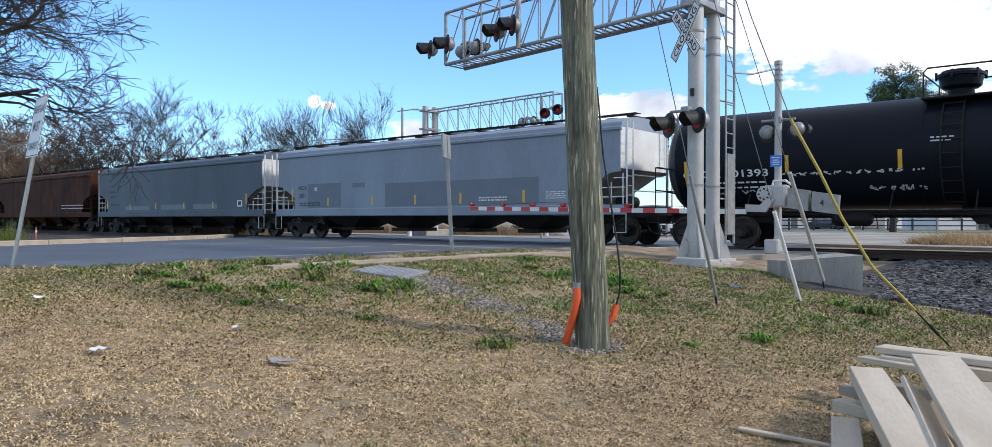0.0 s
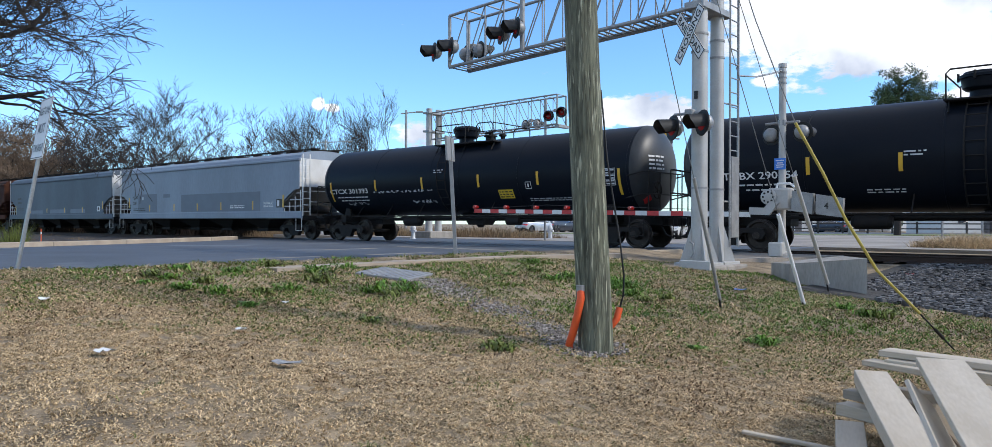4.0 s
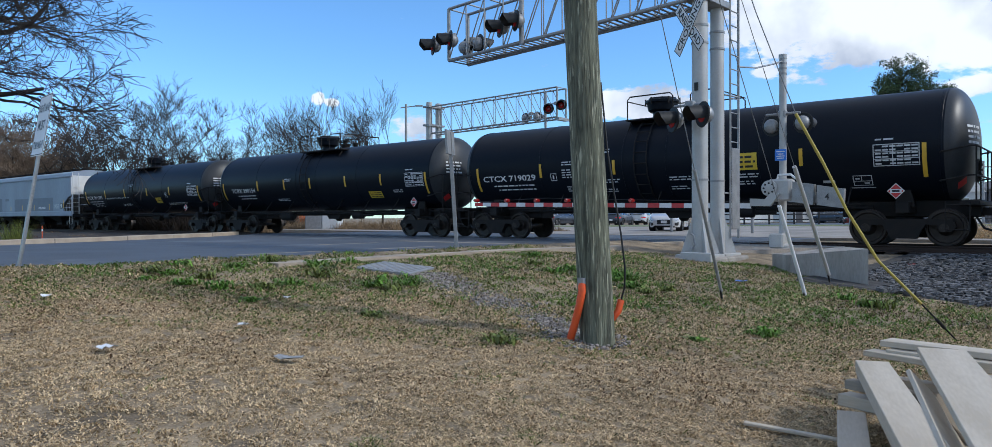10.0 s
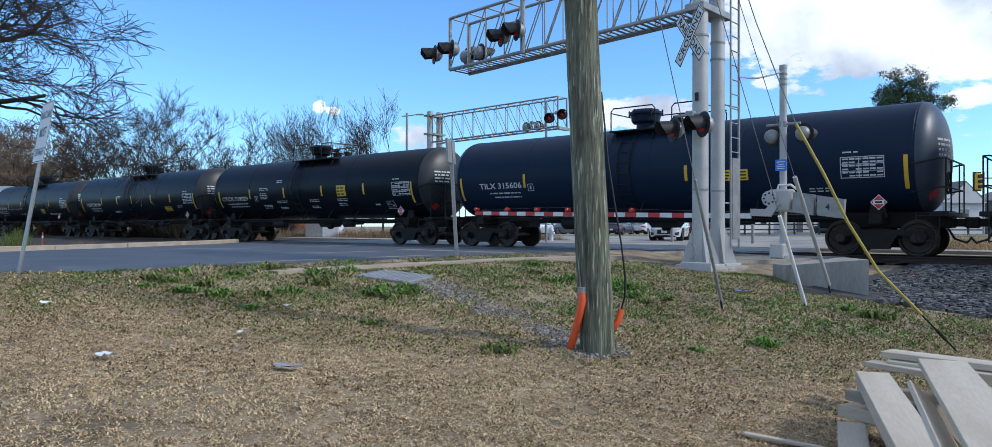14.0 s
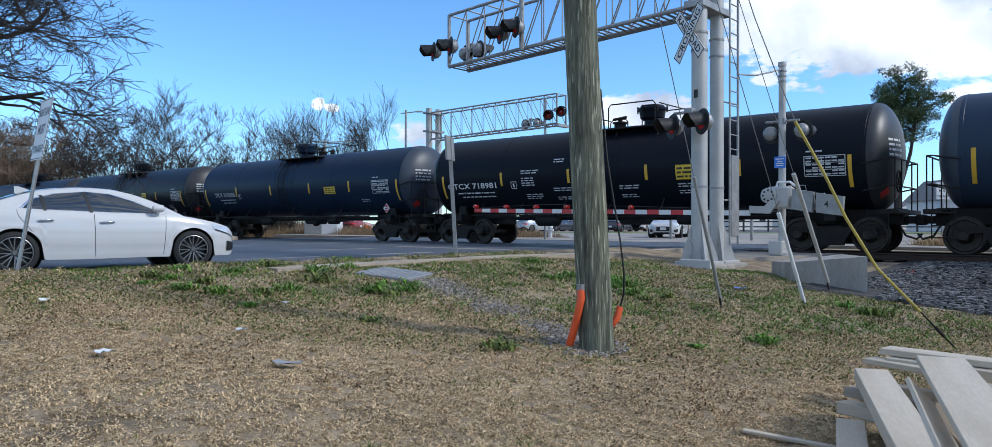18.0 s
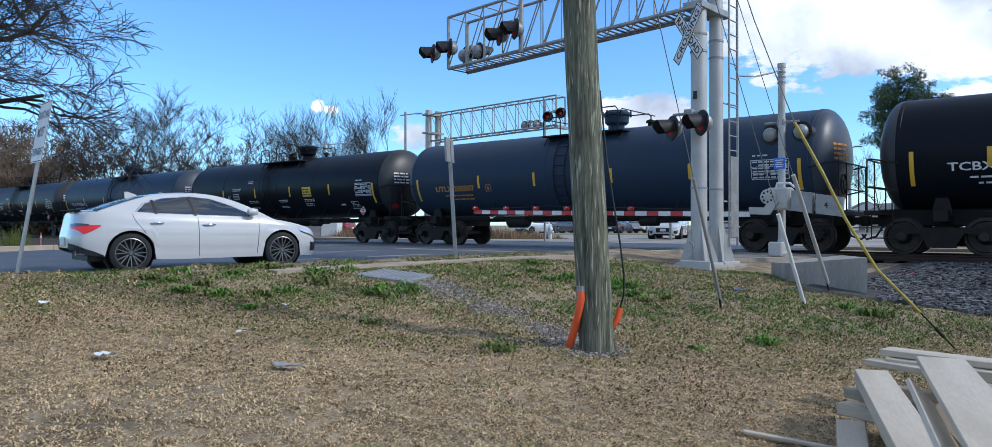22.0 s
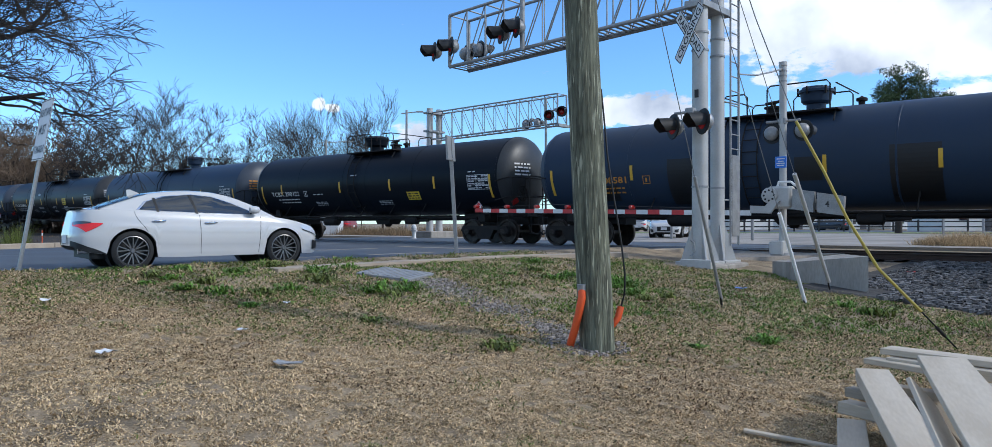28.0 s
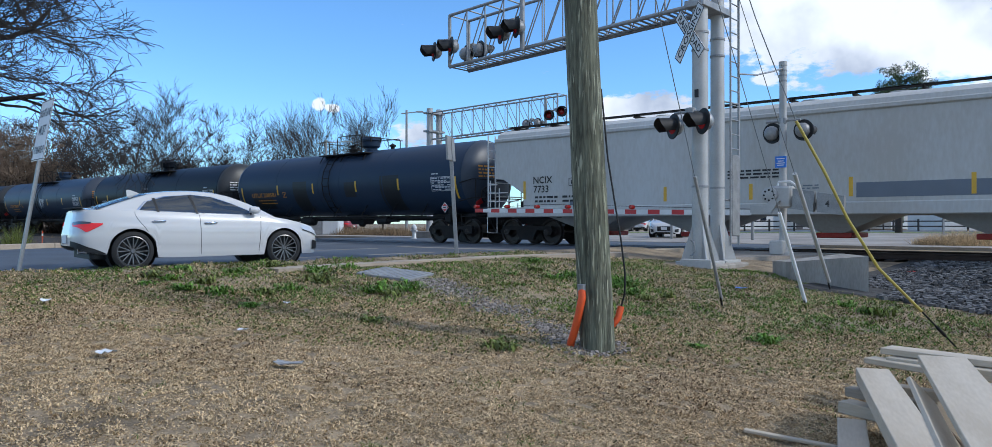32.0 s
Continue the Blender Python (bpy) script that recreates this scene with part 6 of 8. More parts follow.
plank((-0.95, 4.2), (0.10, 3.95), 0.14, 0.09, -0.36, -0.36, "timber", label="tan bearer under the pile")
plank((-1.10, 5.35), (-0.20, 3.35), 0.20, 0.05, -0.34, -0.36, "timber", label="tan board inside the pile")
plank((-0.75, 5.45), (0.05, 3.25), 0.24, 0.05, -0.22, -0.23, "timber", label="tan board inside the pile")
plank((-1.98, 4.53), (-1.38, 4.74), 0.05, 0.02, ground_z(-1.98, 4.53) + 0.03, ground_z(-1.38, 4.74) + 0.03, "timber", label="thin yellowish lath in the grass")


# ---- litter ----
def litter():
    for x, y, w, h, rot, mat, label in ((-5.70, 2.12, 0.13, 0.09, 20, "paper", "folded white paper scrap on the grass"), (-7.86, 2.38, 0.09, 0.07, 60, "paper", "small white litter on the grass"),
                                        (-4.89, 11.09, 0.16, 0.12, 10, "blue_paint", "crumpled blue wrapper on the grass"), (-4.75, 3.02, 0.2, 0.1, 40, "galvanised", "crumpled clear plastic bag on the grass"),
                                        (-3.98, 17.4, 0.14, 0.14, 30, "red_paint", "small scrap of red plastic on the stones"), (-5.9, 3.3, 0.08, 0.06, 15, "paper", "small pale scrap on the grass"), (-6.8, 4.3, 0.07, 0.05, 70, "paper", "small pale scrap on the grass")):
        b = Build()
        n = 5
        rnd = random.Random(int(abs(x) * 100))
        for j in range(n):
            for i in range(n):
                u, v = i / (n - 1) - 0.5, j / (n - 1) - 0.5
                b.v.append((u * w, v * h, 0.035 + 0.25 * h * abs(u) + rnd.uniform(0, 0.018)))
        b.f = [(j * n + i, j * n + i + 1, (j + 1) * n + i + 1, (j + 1) * n + i) for j in range(n - 1) for i in range(n - 1)]
        top = [(p[0], p[1], p[2] - 0.004) for p in b.v]
        k = len(b.v)
        b.v += top
        b.f += [tuple(c + k for c in reversed(f)) for f in b.f]
        ob = part("litter", b, mat, at=pose(x, y, ground_z(x, y), 0, 0, rot))
        tagged(ob, label, "litter")


litter()


# ---- road vehicles ----
def wheel_meshes(r, key, spokes, rim_mat):
    """tyre and rim meshes shared by a car's wheels; the outer face looks to -y."""
    w = 0.2
    if key + "t" not in MESH:
        rim = r * 0.76
        t = Build().lathe([(-w / 2 + 0.01, rim), (-w / 2, rim + 0.02), (-w / 2 + 0.008, r - 0.03), (-w / 2 + 0.03, r), (w / 2 - 0.03, r), (w / 2 - 0.008, r - 0.03), (w / 2, rim)], "y", 36, caps=False)
        me = t.mesh("tyre", 40)
        me.materials.append(M["tyre"])
        MESH[key + "t"] = me
        b = Build()
        b.lathe([(-w / 2 + 0.01, rim), (-w / 2 + 0.005, rim - 0.012), (-w / 2 + 0.02, rim - 0.016)], "y", 36, caps=False)
        for k in range(spokes):
            for o in (-0.11, 0.11):
                a0, a1 = 2 * math.pi * k / spokes + o * 0.5, 2 * math.pi * k / spokes + o * 1.6
                p = [(0.05 * math.sin(a0), 0.05 * math.cos(a0)), ((rim - 0.015) * math.sin(a1), (rim - 0.015) * math.cos(a1))]
                d = Vector((p[1][1] - p[0][1], -(p[1][0] - p[0][0]))).normalized() * 0.0075
                b.add([(p[0][0] - d.x, -0.075, p[0][1] - d.y), (p[0][0] + d.x, -0.075, p[0][1] + d.y), (p[1][0] + d.x, -0.092, p[1][1] + d.y), (p[1][0] - d.x, -0.092, p[1][1] - d.y),
                       (p[0][0] - d.x, -0.045, p[0][1] - d.y), (p[0][0] + d.x, -0.045, p[0][1] + d.y), (p[1][0] + d.x, -0.065, p[1][1] + d.y), (p[1][0] - d.x, -0.065, p[1][1] - d.y)],
                      [(0, 1, 2, 3), (7, 6, 5, 4), (0, 4, 5, 1), (1, 5, 6, 2), (2, 6, 7, 3), (3, 7, 4, 0)])
        b.lathe([(-0.085, 0.001), (-0.085, 0.03), (-0.07, 0.045), (-0.03, 0.045)], "y", 16)
        me = b.mesh("rim", 30)
        me.materials.append(M[rim_mat])
        MESH[key + "r"] = me
        b = Build().lathe([(0.03, 0.001), (0.03, rim - 0.02), (-w / 2 + 0.02, rim - 0.012)], "y", 24, caps=False)
        me = b.mesh("brake_disc", 30)
        me.materials.append(M["signal_black"])
        MESH[key + "d"] = me
    return MESH[key + "t"], MESH[key + "r"], MESH[key + "d"]


def smooth_curve(pts, x):
    """Monotone-ish smooth reading of (x, value) pairs."""
    if x <= pts[0][0]:
        return pts[0][1]
    if x >= pts[-1][0]:
        return pts[-1][1]
    for i in range(len(pts) - 1):
        if pts[i][0] <= x <= pts[i + 1][0]:
            break
    (x1, y1), (x2, y2) = pts[i], pts[i + 1]
    y0 = pts[i - 1] if i else (2 * x1 - x2, 2 * y1 - y2)
    y3 = pts[i + 2] if i + 2 < len(pts) else (2 * x2 - x1, 2 * y2 - y1)
    m1 = (y2 - y0[1]) / (x2 - y0[0])
    m2 = (y3[1] - y1) / (y3[0] - x1)
    h = x2 - x1
    t = (x - x1) / h
    return (2 * t ** 3 - 3 * t ** 2 + 1) * y1 + (t ** 3 - 2 * t ** 2 + t) * h * m1 + (-2 * t ** 3 + 3 * t ** 2) * y2 + (t ** 3 - t ** 2) * h * m2


class Shape:
    """Side outline of a car, in metres from its middle; +x is its front."""

    def __init__(self, length, half, base, wheel, axle_f, axle_r, key, belt, low, width, roof, side_glass, rear):
        self.rear = rear
        self.length, self.half, self.base, self.wheel, self.axle_f, self.axle_r, self.key = length, half, base, wheel, axle_f, axle_r, key
        self.belt, self.low, self.width, self.roof, self.side_glass = belt, low, width, roof, side_glass


SEDAN = Shape(length=4.50, half=0.90, base=2.67, wheel=0.33, axle_f=1.40, axle_r=-1.27, key="sedan",
              rear=2.13, belt=[(-2.13, 0.965), (-2.08, 1.0), (-1.95, 1.015), (-1.6, 1.02), (-0.8, 0.985), (0.3, 0.945), (1.0, 0.935), (1.5, 0.87), (1.9, 0.78), (2.12, 0.70), (2.25, 0.58)],
              low=[(-2.13, 0.42), (-2.05, 0.37), (-1.9, 0.31), (-0.9, 0.215), (0.9, 0.215), (1.9, 0.21), (2.15, 0.22), (2.25, 0.30)],
              width=[(-2.13, 0.30), (-2.11, 0.46), (-2.06, 0.62), (-1.97, 0.735), (-1.8, 0.82), (-1.55, 0.88), (-1.2, 0.90), (0, 0.895), (1.2, 0.885), (1.75, 0.83), (2.05, 0.72), (2.19, 0.58), (2.25, 0.45)],
              roof=[(-1.86, 1.02), (-1.5, 1.155), (-1.0, 1.315), (-0.5, 1.385), (0.0, 1.39), (0.4, 1.335), (0.8, 1.19), (1.15, 1.01), (1.28, 0.945)],
              side_glass=[(-1.16, 1.03), (-1.02, 1.17), (-0.7, 1.265), (-0.25, 1.305), (0.10, 1.275), (0.45, 1.16), (0.80, 1.005), (0.74, 0.965), (0.0, 0.98), (-0.75, 1.01)])


def car_point(s, x, v, side):
    """The body side: v from 0 at the sill to 1 at the shoulder, then to 2 on the bonnet's or boot's middle."""
    lo, be, w = smooth_curve(s.low, x), smooth_curve(s.belt, x), smooth_curve(s.width, x)
    for ax in (s.axle_f, s.axle_r):
        d = abs(x - ax)
        R = s.wheel + 0.055
        if d < R:
            lo = max(lo, s.wheel + math.sqrt(R * R - d * d) * 0.985)
    if v <= 1:
        z = lo + (be - lo) * v
        k = (z - 0.22) / max(0.3, be - 0.22)
        bulge = 0.93 + 0.07 * math.sin(math.pi * min(1, max(0, k * 0.85 + 0.1))) + 0.012 * math.exp(-((k - 0.66) / 0.04) ** 2)
        bulge -= 0.010 * math.exp(-((k - 0.20) / 0.045) ** 2)
        if k > 0.86:
            bulge -= 0.5 * (k - 0.86) ** 2 + 0.10 * (k - 0.86)
        if x < -1.75:      # the tail leans in above the bumper
            x += 0.085 * min(1.0, (-1.75 - x) / 0.3) * max(0.0, (z - 0.60) / 0.40)
        return Vector((x, side * w * bulge, z))
    u = v - 1
    p = car_point(s, x, 1.0, side)
    crown = 0.045 * (1 - (1 - u) ** 2)
    return Vector((p.x, p.y * (1 - u), p.z + crown))


def vehicle(s, paint, label, m, category="car", plate=True):
    car = thing("car", label, category, m)
    h = s.length / 2
    back = s.rear
    xs = [-back + 0.02 * (i / 4) for i in range(4)] + [-back + 0.02 + (h + back - 0.02) * i / 88 for i in range(89)]
    vs_ = [i / 14 for i in range(15)] + [1 + i / 6 for i in range(1, 7)]
    for side in (-1, 1):
        b = Build()
        for x in xs:
            for v in vs_:
                b.v.append(tuple(car_point(s, x, v, side)))
        n = len(vs_)
        b.f = [(i * n + j, (i + 1) * n + j, (i + 1) * n + j + 1, i * n + j + 1) for i in range(len(xs) - 1) for j in range(n - 1)]
        part("body_side", b, paint, car, smooth=50)
    for x, sg in ((-back, -1), (h, 1)):   # closing ends
        b = Build()
        for v in vs_:
            for side in (-1, 1):
                b.v.append(tuple(car_point(s, x, v, side)))
        b.f = [(2 * j, 2 * j + 1, 2 * j + 3, 2 * j + 2) for j in range(len(vs_) - 1)]
        part("bumper", b, paint, car, smooth=50)
    part("floor_pan", Build().box(-back + 0.25, h - 0.25, -0.62, 0.62, 0.2, 0.42), "signal_black", car)
    for ax in (s.axle_f, s.axle_r):   # wheel housings
        for side in (-1, 1):
            part("wheel_arch", Build().lathe([(side * 0.80, s.wheel + 0.058), (side * 0.55, s.wheel + 0.058), (side * 0.55, 0.001)], "y", 32, (ax, 0, s.wheel), caps=False), "signal_black", car)
    # cabin: pillars and roof as a shell, glass set into it
    rx0, rx1 = s.roof[0][0], s.roof[-1][0]
    n = 40
    b = Build()
    prof = []
    for i in range(n + 1):
        x = rx0 + (rx1 - rx0) * i / n
        prof.append((x, smooth_curve(s.roof, x)))
    m_ = 12
    for x, z in prof:
        zb = smooth_curve(s.belt, x) - 0.015
        wb = abs(car_point(s, x, 1.0, 1).y) - 0.012
        for j in range(m_ * 2 + 1):
            t = j / m_ - 1
            a = abs(t)
            inset = 0.27 * max(0.0, min(1.0, (z - zb) / 0.42))
            if a > 0.42:      # side of the cabin
                k = (1 - a) / 0.58
                y = wb - inset * k ** 1.25
                zz = zb + (z - 0.035 - zb) * k ** 0.95
            else:
                k = a / 0.42
                y = (wb - inset) * k
                zz = z - 0.035 * k ** 3
            b.v.append((x, math.copysign(y, t) if t else 0.0, max(zb, zz)))
    w_ = m_ * 2 + 1
    b.f = [(i * w_ + j, (i + 1) * w_ + j, (i + 1) * w_ + j + 1, i * w_ + j + 1) for i in range(n) for j in range(w_ - 1)]
    part("cabin_shell", b, paint, car, smooth=60)

    def cabin_y(x, z):
        zr, zb = smooth_curve(s.roof, x), smooth_curve(s.belt, x) - 0.015
        wb = abs(car_point(s, x, 1.0, 1).y) - 0.012
        inset = 0.27 * max(0.0, min(1.0, (zr - zb) / 0.42))
        k = max(0.0, min(1.0, (z - zb) / max(0.02, zr - 0.035 - zb))) ** (1 / 0.95)
        return wb - inset * k ** 1.25

    def window(pts, grow, out, name, mat, parent):
        cx, cz = sum(p[0] for p in pts) / len(pts), sum(p[1] for p in pts) / len(pts)
        rim = []
        N = len(pts)
        for i in range(N):
            for t in (0, 0.25, 0.5, 0.75):
                a = pts[i]
                c = pts[(i + 1) % N]
                rim.append((a[0] + (c[0] - a[0]) * t, a[1] + (c[1] - a[1]) * t))
        made = []
        for side in (-1, 1):
            b = Build()
            rings = 6
            for r in range(rings + 1):
                k = grow * (1 - r / rings)
                for px, pz in rim:
                    x, z = cx + (px - cx) * k, cz + (pz - cz) * k
                    b.v.append((x, side * (cabin_y(x, z) + out), z))
            q = len(rim)
            b.f = [(r * q + i, r * q + (i + 1) % q, (r + 1) * q + (i + 1) % q, (r + 1) * q + i) for r in range(rings) for i in range(q)]
            made.append(part(name, b, mat, parent, smooth=60))
        return made

    window(s.side_glass, 1.05, 0.006, "window_trim", "chrome" if s.key == "sedan" else "signal_black", car)
    window(s.side_glass, 1.0, 0.010, "side_window", "car_glass", car)
    mid = 0.5 * (s.side_glass[0][0] + s.side_glass[6][0]) - 0.02
    for x0, sl in ((mid, -0.10), (s.side_glass[0][0] + 0.30, -0.06)):
        for side in (-1, 1):
            b = Build()
            zs = [smooth_curve(s.belt, x0) + 0.0 + 0.4 * i / 8 for i in range(9)]
            for z in zs:
                x = x0 + sl * (z - zs[0]) / 0.4
                z = min(z, smooth_curve(s.roof, x) - 0.10)
                for dx in (-0.022, 0.022):
                    b.v.append((x + dx, side * (cabin_y(x, z) + 0.014), z))
            b.f = [(2 * i, 2 * i + 1, 2 * i + 3, 2 * i + 2) for i in range(8)]
            part("door_pillar", b, "signal_black", car)
    # windscreen and rear window over the shell
    for xa, xb, name in ((s.roof[-1][0] - 0.02, s.roof[4][0] + 0.28, "windscreen"), (s.roof[0][0] + 0.06, s.roof[2][0] + 0.02, "rear_window")):
        b = Build()
        for i in range(9):
            x = xa + (xb - xa) * i / 8
            z = smooth_curve(s.roof, x)
            zb = smooth_curve(s.belt, x) - 0.015
            wb = abs(car_point(s, x, 1.0, 1).y) - 0.012
            inset = 0.27 * max(0.0, min(1.0, (z - zb) / 0.42))
            for j in range(11):
                t = j / 5 - 1
                y = (wb - inset) * 0.93 * t
                b.v.append((x, y, z - 0.035 * abs(t * 0.93) ** 3 + 0.008))
        b.f = [(i * 11 + j, (i + 1) * 11 + j, (i + 1) * 11 + j + 1, i * 11 + j + 1) for i in range(8) for j in range(10)]
        part(name, b, "car_glass", car, smooth=60)
    # wheels
    t, r, d = wheel_meshes(s.wheel, s.key, 8, "rim_dark")
    wheels = []
    for ax in (s.axle_f, s.axle_r):
        for side in (-1, 1):
            w = part("wheel", t, None, car, "black tyre on a dark multi-spoke rim")
            part("rim", r, None, w)
            part("brake_disc", d, None, w)
            home = Matrix.Translation((ax, side * (s.half - 0.115), s.wheel)) @ (Matrix.Identity(4) if side < 0 else Matrix.Rotation(math.pi, 4, "Z"))
            w.matrix_basis = home
            wheels.append((w, home, side))
    # door seams, handles, mirrors, lamps
    for xd, lean in ((0.90, 0.05), (-0.15, -0.02), (-1.02, -0.12)):
        for side in (-1, 1):
            b = Build()
            pts = []
            for i in range(13):
                v = 0.06 + 0.92 * i / 12
                x = xd + lean * v + (0.0 if xd > -0.9 else -0.12 * math.sin(v * 2.2))
                p = car_point(s, x, v, side)
                pts.append(p + Vector((0, side * 0.002, 0)))
            b.tube(pts, 0.004, 4, False)
            part("door_seam", b, "signal_black", car)
    for xh in (0.02, -0.86):
        for side in (-1, 1):
            p = car_point(s, xh, 0.80, side)
            part("door_handle", Build().tube([p + Vector((-0.11, side * 0.005, -0.005)), p + Vector((-0.08, side * 0.028, 0)), p + Vector((0.07, side * 0.028, 0.006)), p + Vector((0.1, side * 0.005, 0.004))], 0.016, 8), "chrome", car, smooth=50)
    for side in (-1, 1):
        p = Vector((0.80, side * (cabin_y(0.8, 1.0) + 0.02), 1.02))
        part("mirror", Build().lathe([(-0.11, 0.001), (-0.105, 0.05), (-0.03, 0.075), (0.06, 0.06), (0.10, 0.001)], "x", 14, (0, 0, 0), Matrix.Translation(p + Vector((0.02, side * 0.12, 0.02)))), paint, car, smooth=50)
        part("mirror_stalk", Build().tube([p, p + Vector((0.02, side * 0.1, 0.0))], 0.02, 6), "signal_black", car)

        def sheet(x_list, lo, hi, out, name, mat):
            b = Build()
            for x in x_list:
                for j in range(4):
                    v = lo(x) + (hi(x) - lo(x)) * j / 3
                    p = car_point(s, x, v, side)
                    b.v.append((p.x + (0.006 if x > 0 else -0.006), p.y + side * out, p.z + 0.002))
            b.f = [(i * 4 + j, (i + 1) * 4 + j, (i + 1) * 4 + j + 1, i * 4 + j + 1) for i in range(len(x_list) - 1) for j in range(3)]
            part(name, b, mat, car, smooth=60)
        q = -back
        sheet([q + 0.012 + 0.02 * i for i in range(21)], lambda x: 0.60 - 0.13 * (x - q) / 0.17 if x < q + 0.17 else 0.47 + 0.21 * (x - q - 0.17) / 0.25, lambda x: 0.695, 0.008, "tail_lamp", "tail_red")
        sheet([q + 0.008 + 0.018 * i for i in range(13)], lambda x: 0.62 + 0.075 * (x - q) / 0.25, lambda x: 0.72, 0.013, "lamp_trim", "car_glass")
        sheet([h - 0.50 + 0.035 * i for i in range(14)], lambda x: 0.80 - 0.12 * (x - h + 0.5), lambda x: 0.93 - 0.02 * (x - h + 0.5), 0.010, "headlamp", "lamp_clear")
        sheet([h - 0.46 + 0.035 * i for i in range(12)], lambda x: 0.765 - 0.12 * (x - h + 0.5), lambda x: 0.80 - 0.12 * (x - h + 0.5), 0.011, "lamp_trim", "signal_black")
        sheet([h - 0.22 + 0.03 * i for i in range(7)], lambda x: 0.16, lambda x: 0.50, 0.010, "bumper_vent", "signal_black")
        sheet([-back + 0.01 + 0.035 * i for i in range(14)], lambda x: 0.0, lambda x: 0.16 - 0.15 * ((x + back) / 0.48) ** 2, 0.008, "rear_valance", "signal_black")
        sheet([-0.86 + 0.09 * i for i in range(20)], lambda x: 0.0, lambda x: 0.06, 0.008, "side_skirt", paint)
    w = smooth_curve(s.width, -2.0)
    part("boot_spoiler", Build().box(-2.075, -1.93, -0.52, 0.52, 1.045, 1.062, None, 0.008), "signal_black", car)
    part("roof_antenna", Build().prism([(-1.16, 1.26), (-0.94, 1.32), (-1.0, 1.35), (-1.12, 1.395), (-1.17, 1.39)], -0.018, 0.018), paint, car)
    part("exhaust", Build().lathe([(-back + 0.10, 0.04), (-back + 0.3, 0.04)], "x", 12, (0, -0.5, 0.33)), "chrome", car)
    part("grille", Build().box(h - 0.02, h + 0.012, -0.36, 0.36, 0.36, 0.60, None, 0.02), "signal_black", car)
    if plate:
        part("number_plate", Build().box(h + 0.012, h + 0.02, -0.15, 0.15, 0.42, 0.56), "white_paint", car)
        part("number_plate", Build().box(-back - 0.012, -back - 0.002, -0.15, 0.15, 0.46, 0.60), "white_paint", car)
    return car, wheels


def heading(x, y, z, deg):
    """A pose whose +x points deg from the world's +x, seen from above."""
    return pose(x, y, z, 0, 0, deg)


WAIT_AT, WAIT_TURN = Vector((-13.58, 6.6, -0.03)), 82.0
white_sedan, sedan_wheels = vehicle(SEDAN, "car_white", "white four-door sedan waiting at the crossing", heading(WAIT_AT.x, WAIT_AT.y, WAIT_AT.z, WAIT_TURN))
# seconds, y of its middle, which ends at 6.15
SEDAN_ROWS = [(0, -60.0), (10, -21.0), (13, -9.0), (14.5, -2.03), (15.5, 0.67), (16.5, 2.57), (17, 3.28), (17.5, 3.88), (18, 4.48), (18.5, 4.94), (19, 5.32), (19.5, 5.62), (20, 5.76), (20.5, 5.98), (21, 6.08), (22, 6.14), (23, 6.15), (32, 6.15)]


# ---- plants ----
def tree_build(seed, height, spread, droop=0.0, levels=5, trunk=0.22, splits=(3, 5), start=0.25, lift=0.55, crook=0.25, rmin=0.009, limbs=()):
    """A bare tree, its limbs at chance or as (height, bearing, rise, length, thickness): returns the trunk-and-limb and the twig builders."""
    rnd = random.Random(seed)
    wood, twigs = Build(), Build()

    def grow(p, d, length, r, level):
        n = 6 if level < 2 else 5 if level < 4 else 4
        pts, rs, cur = [p.copy()], [r], d.copy()
        for i in range(n):
            cur = (cur + Vector((rnd.uniform(-1, 1), rnd.uniform(-1, 1), rnd.uniform(-1, 1))) * crook * (0.4 if level == 0 else 1) + Vector((0, 0, -droop * level * 0.06))).normalized()
            p = p + cur * (length / n)
            pts.append(p.copy())
            rs.append(max(rmin, r * (1 - 0.62 * (i + 1) / n)))
        (wood if level < 2 else twigs).tube(pts, rs, 7 if level == 0 else 5 if level == 1 else 3, False)
        if level >= levels:
            return
        if level == 0 and limbs:
            for z, bearing, rise, far, thick in limbs:
                a, e = radians(bearing), radians(rise)
                i = min(n - 1, int(z / length * n))
                grow(pts[i].lerp(pts[i + 1], z / length * n - i), Vector((math.cos(a) * math.cos(e), math.sin(a) * math.cos(e), math.sin(e))), far, thick, 1)
            return
        kids = rnd.randint(*splits) + (3 if level == 0 else 0)
        for k in range(kids):
            f = rnd.uniform(start if level == 0 else 0.3, 1.0)
            i = min(n - 1, int(f * n))
            q = pts[i].lerp(pts[i + 1], f * n - i)
            a = rnd.uniform(0, 6.283)
            side = Vector((math.cos(a), math.sin(a), 0))
            nd = (cur * (0.75 if level else 0.35) + side * spread * rnd.uniform(0.5, 1.0) + Vector((0, 0, lift * rnd.uniform(0.1, 0.7)))).normalized()
            grow(q, nd, length * rnd.uniform(0.50, 0.72), max(rmin, rs[i] * 0.6), level + 1)

    grow(Vector((0, 0, 0)), Vector((0, 0, 1)), height * 0.5, trunk, 0)
    return wood, twigs


TREES = {}


def tree(key, x, y, z, turn, scale, label, seed=1, twig="twig_tan", **k):
    if key not in TREES:
        w, t = tree_build(seed, **k)
        TREES[key] = []
        for b, mat, nm in ((w, "bark", "trunk"), (t, twig, "crown")):
            me = b.mesh(nm)
            me.materials.append(M[mat])
            TREES[key].append(me)
    root = thing("tree", label, "tree", pose(x, y, z, 0, 0, turn), "bare trees behind the track")
    for me, nm in zip(TREES[key], ("trunk", "crown")):
        ob = part(nm, me, None, root)
        ob.scale = (scale, scale, scale)
    return root


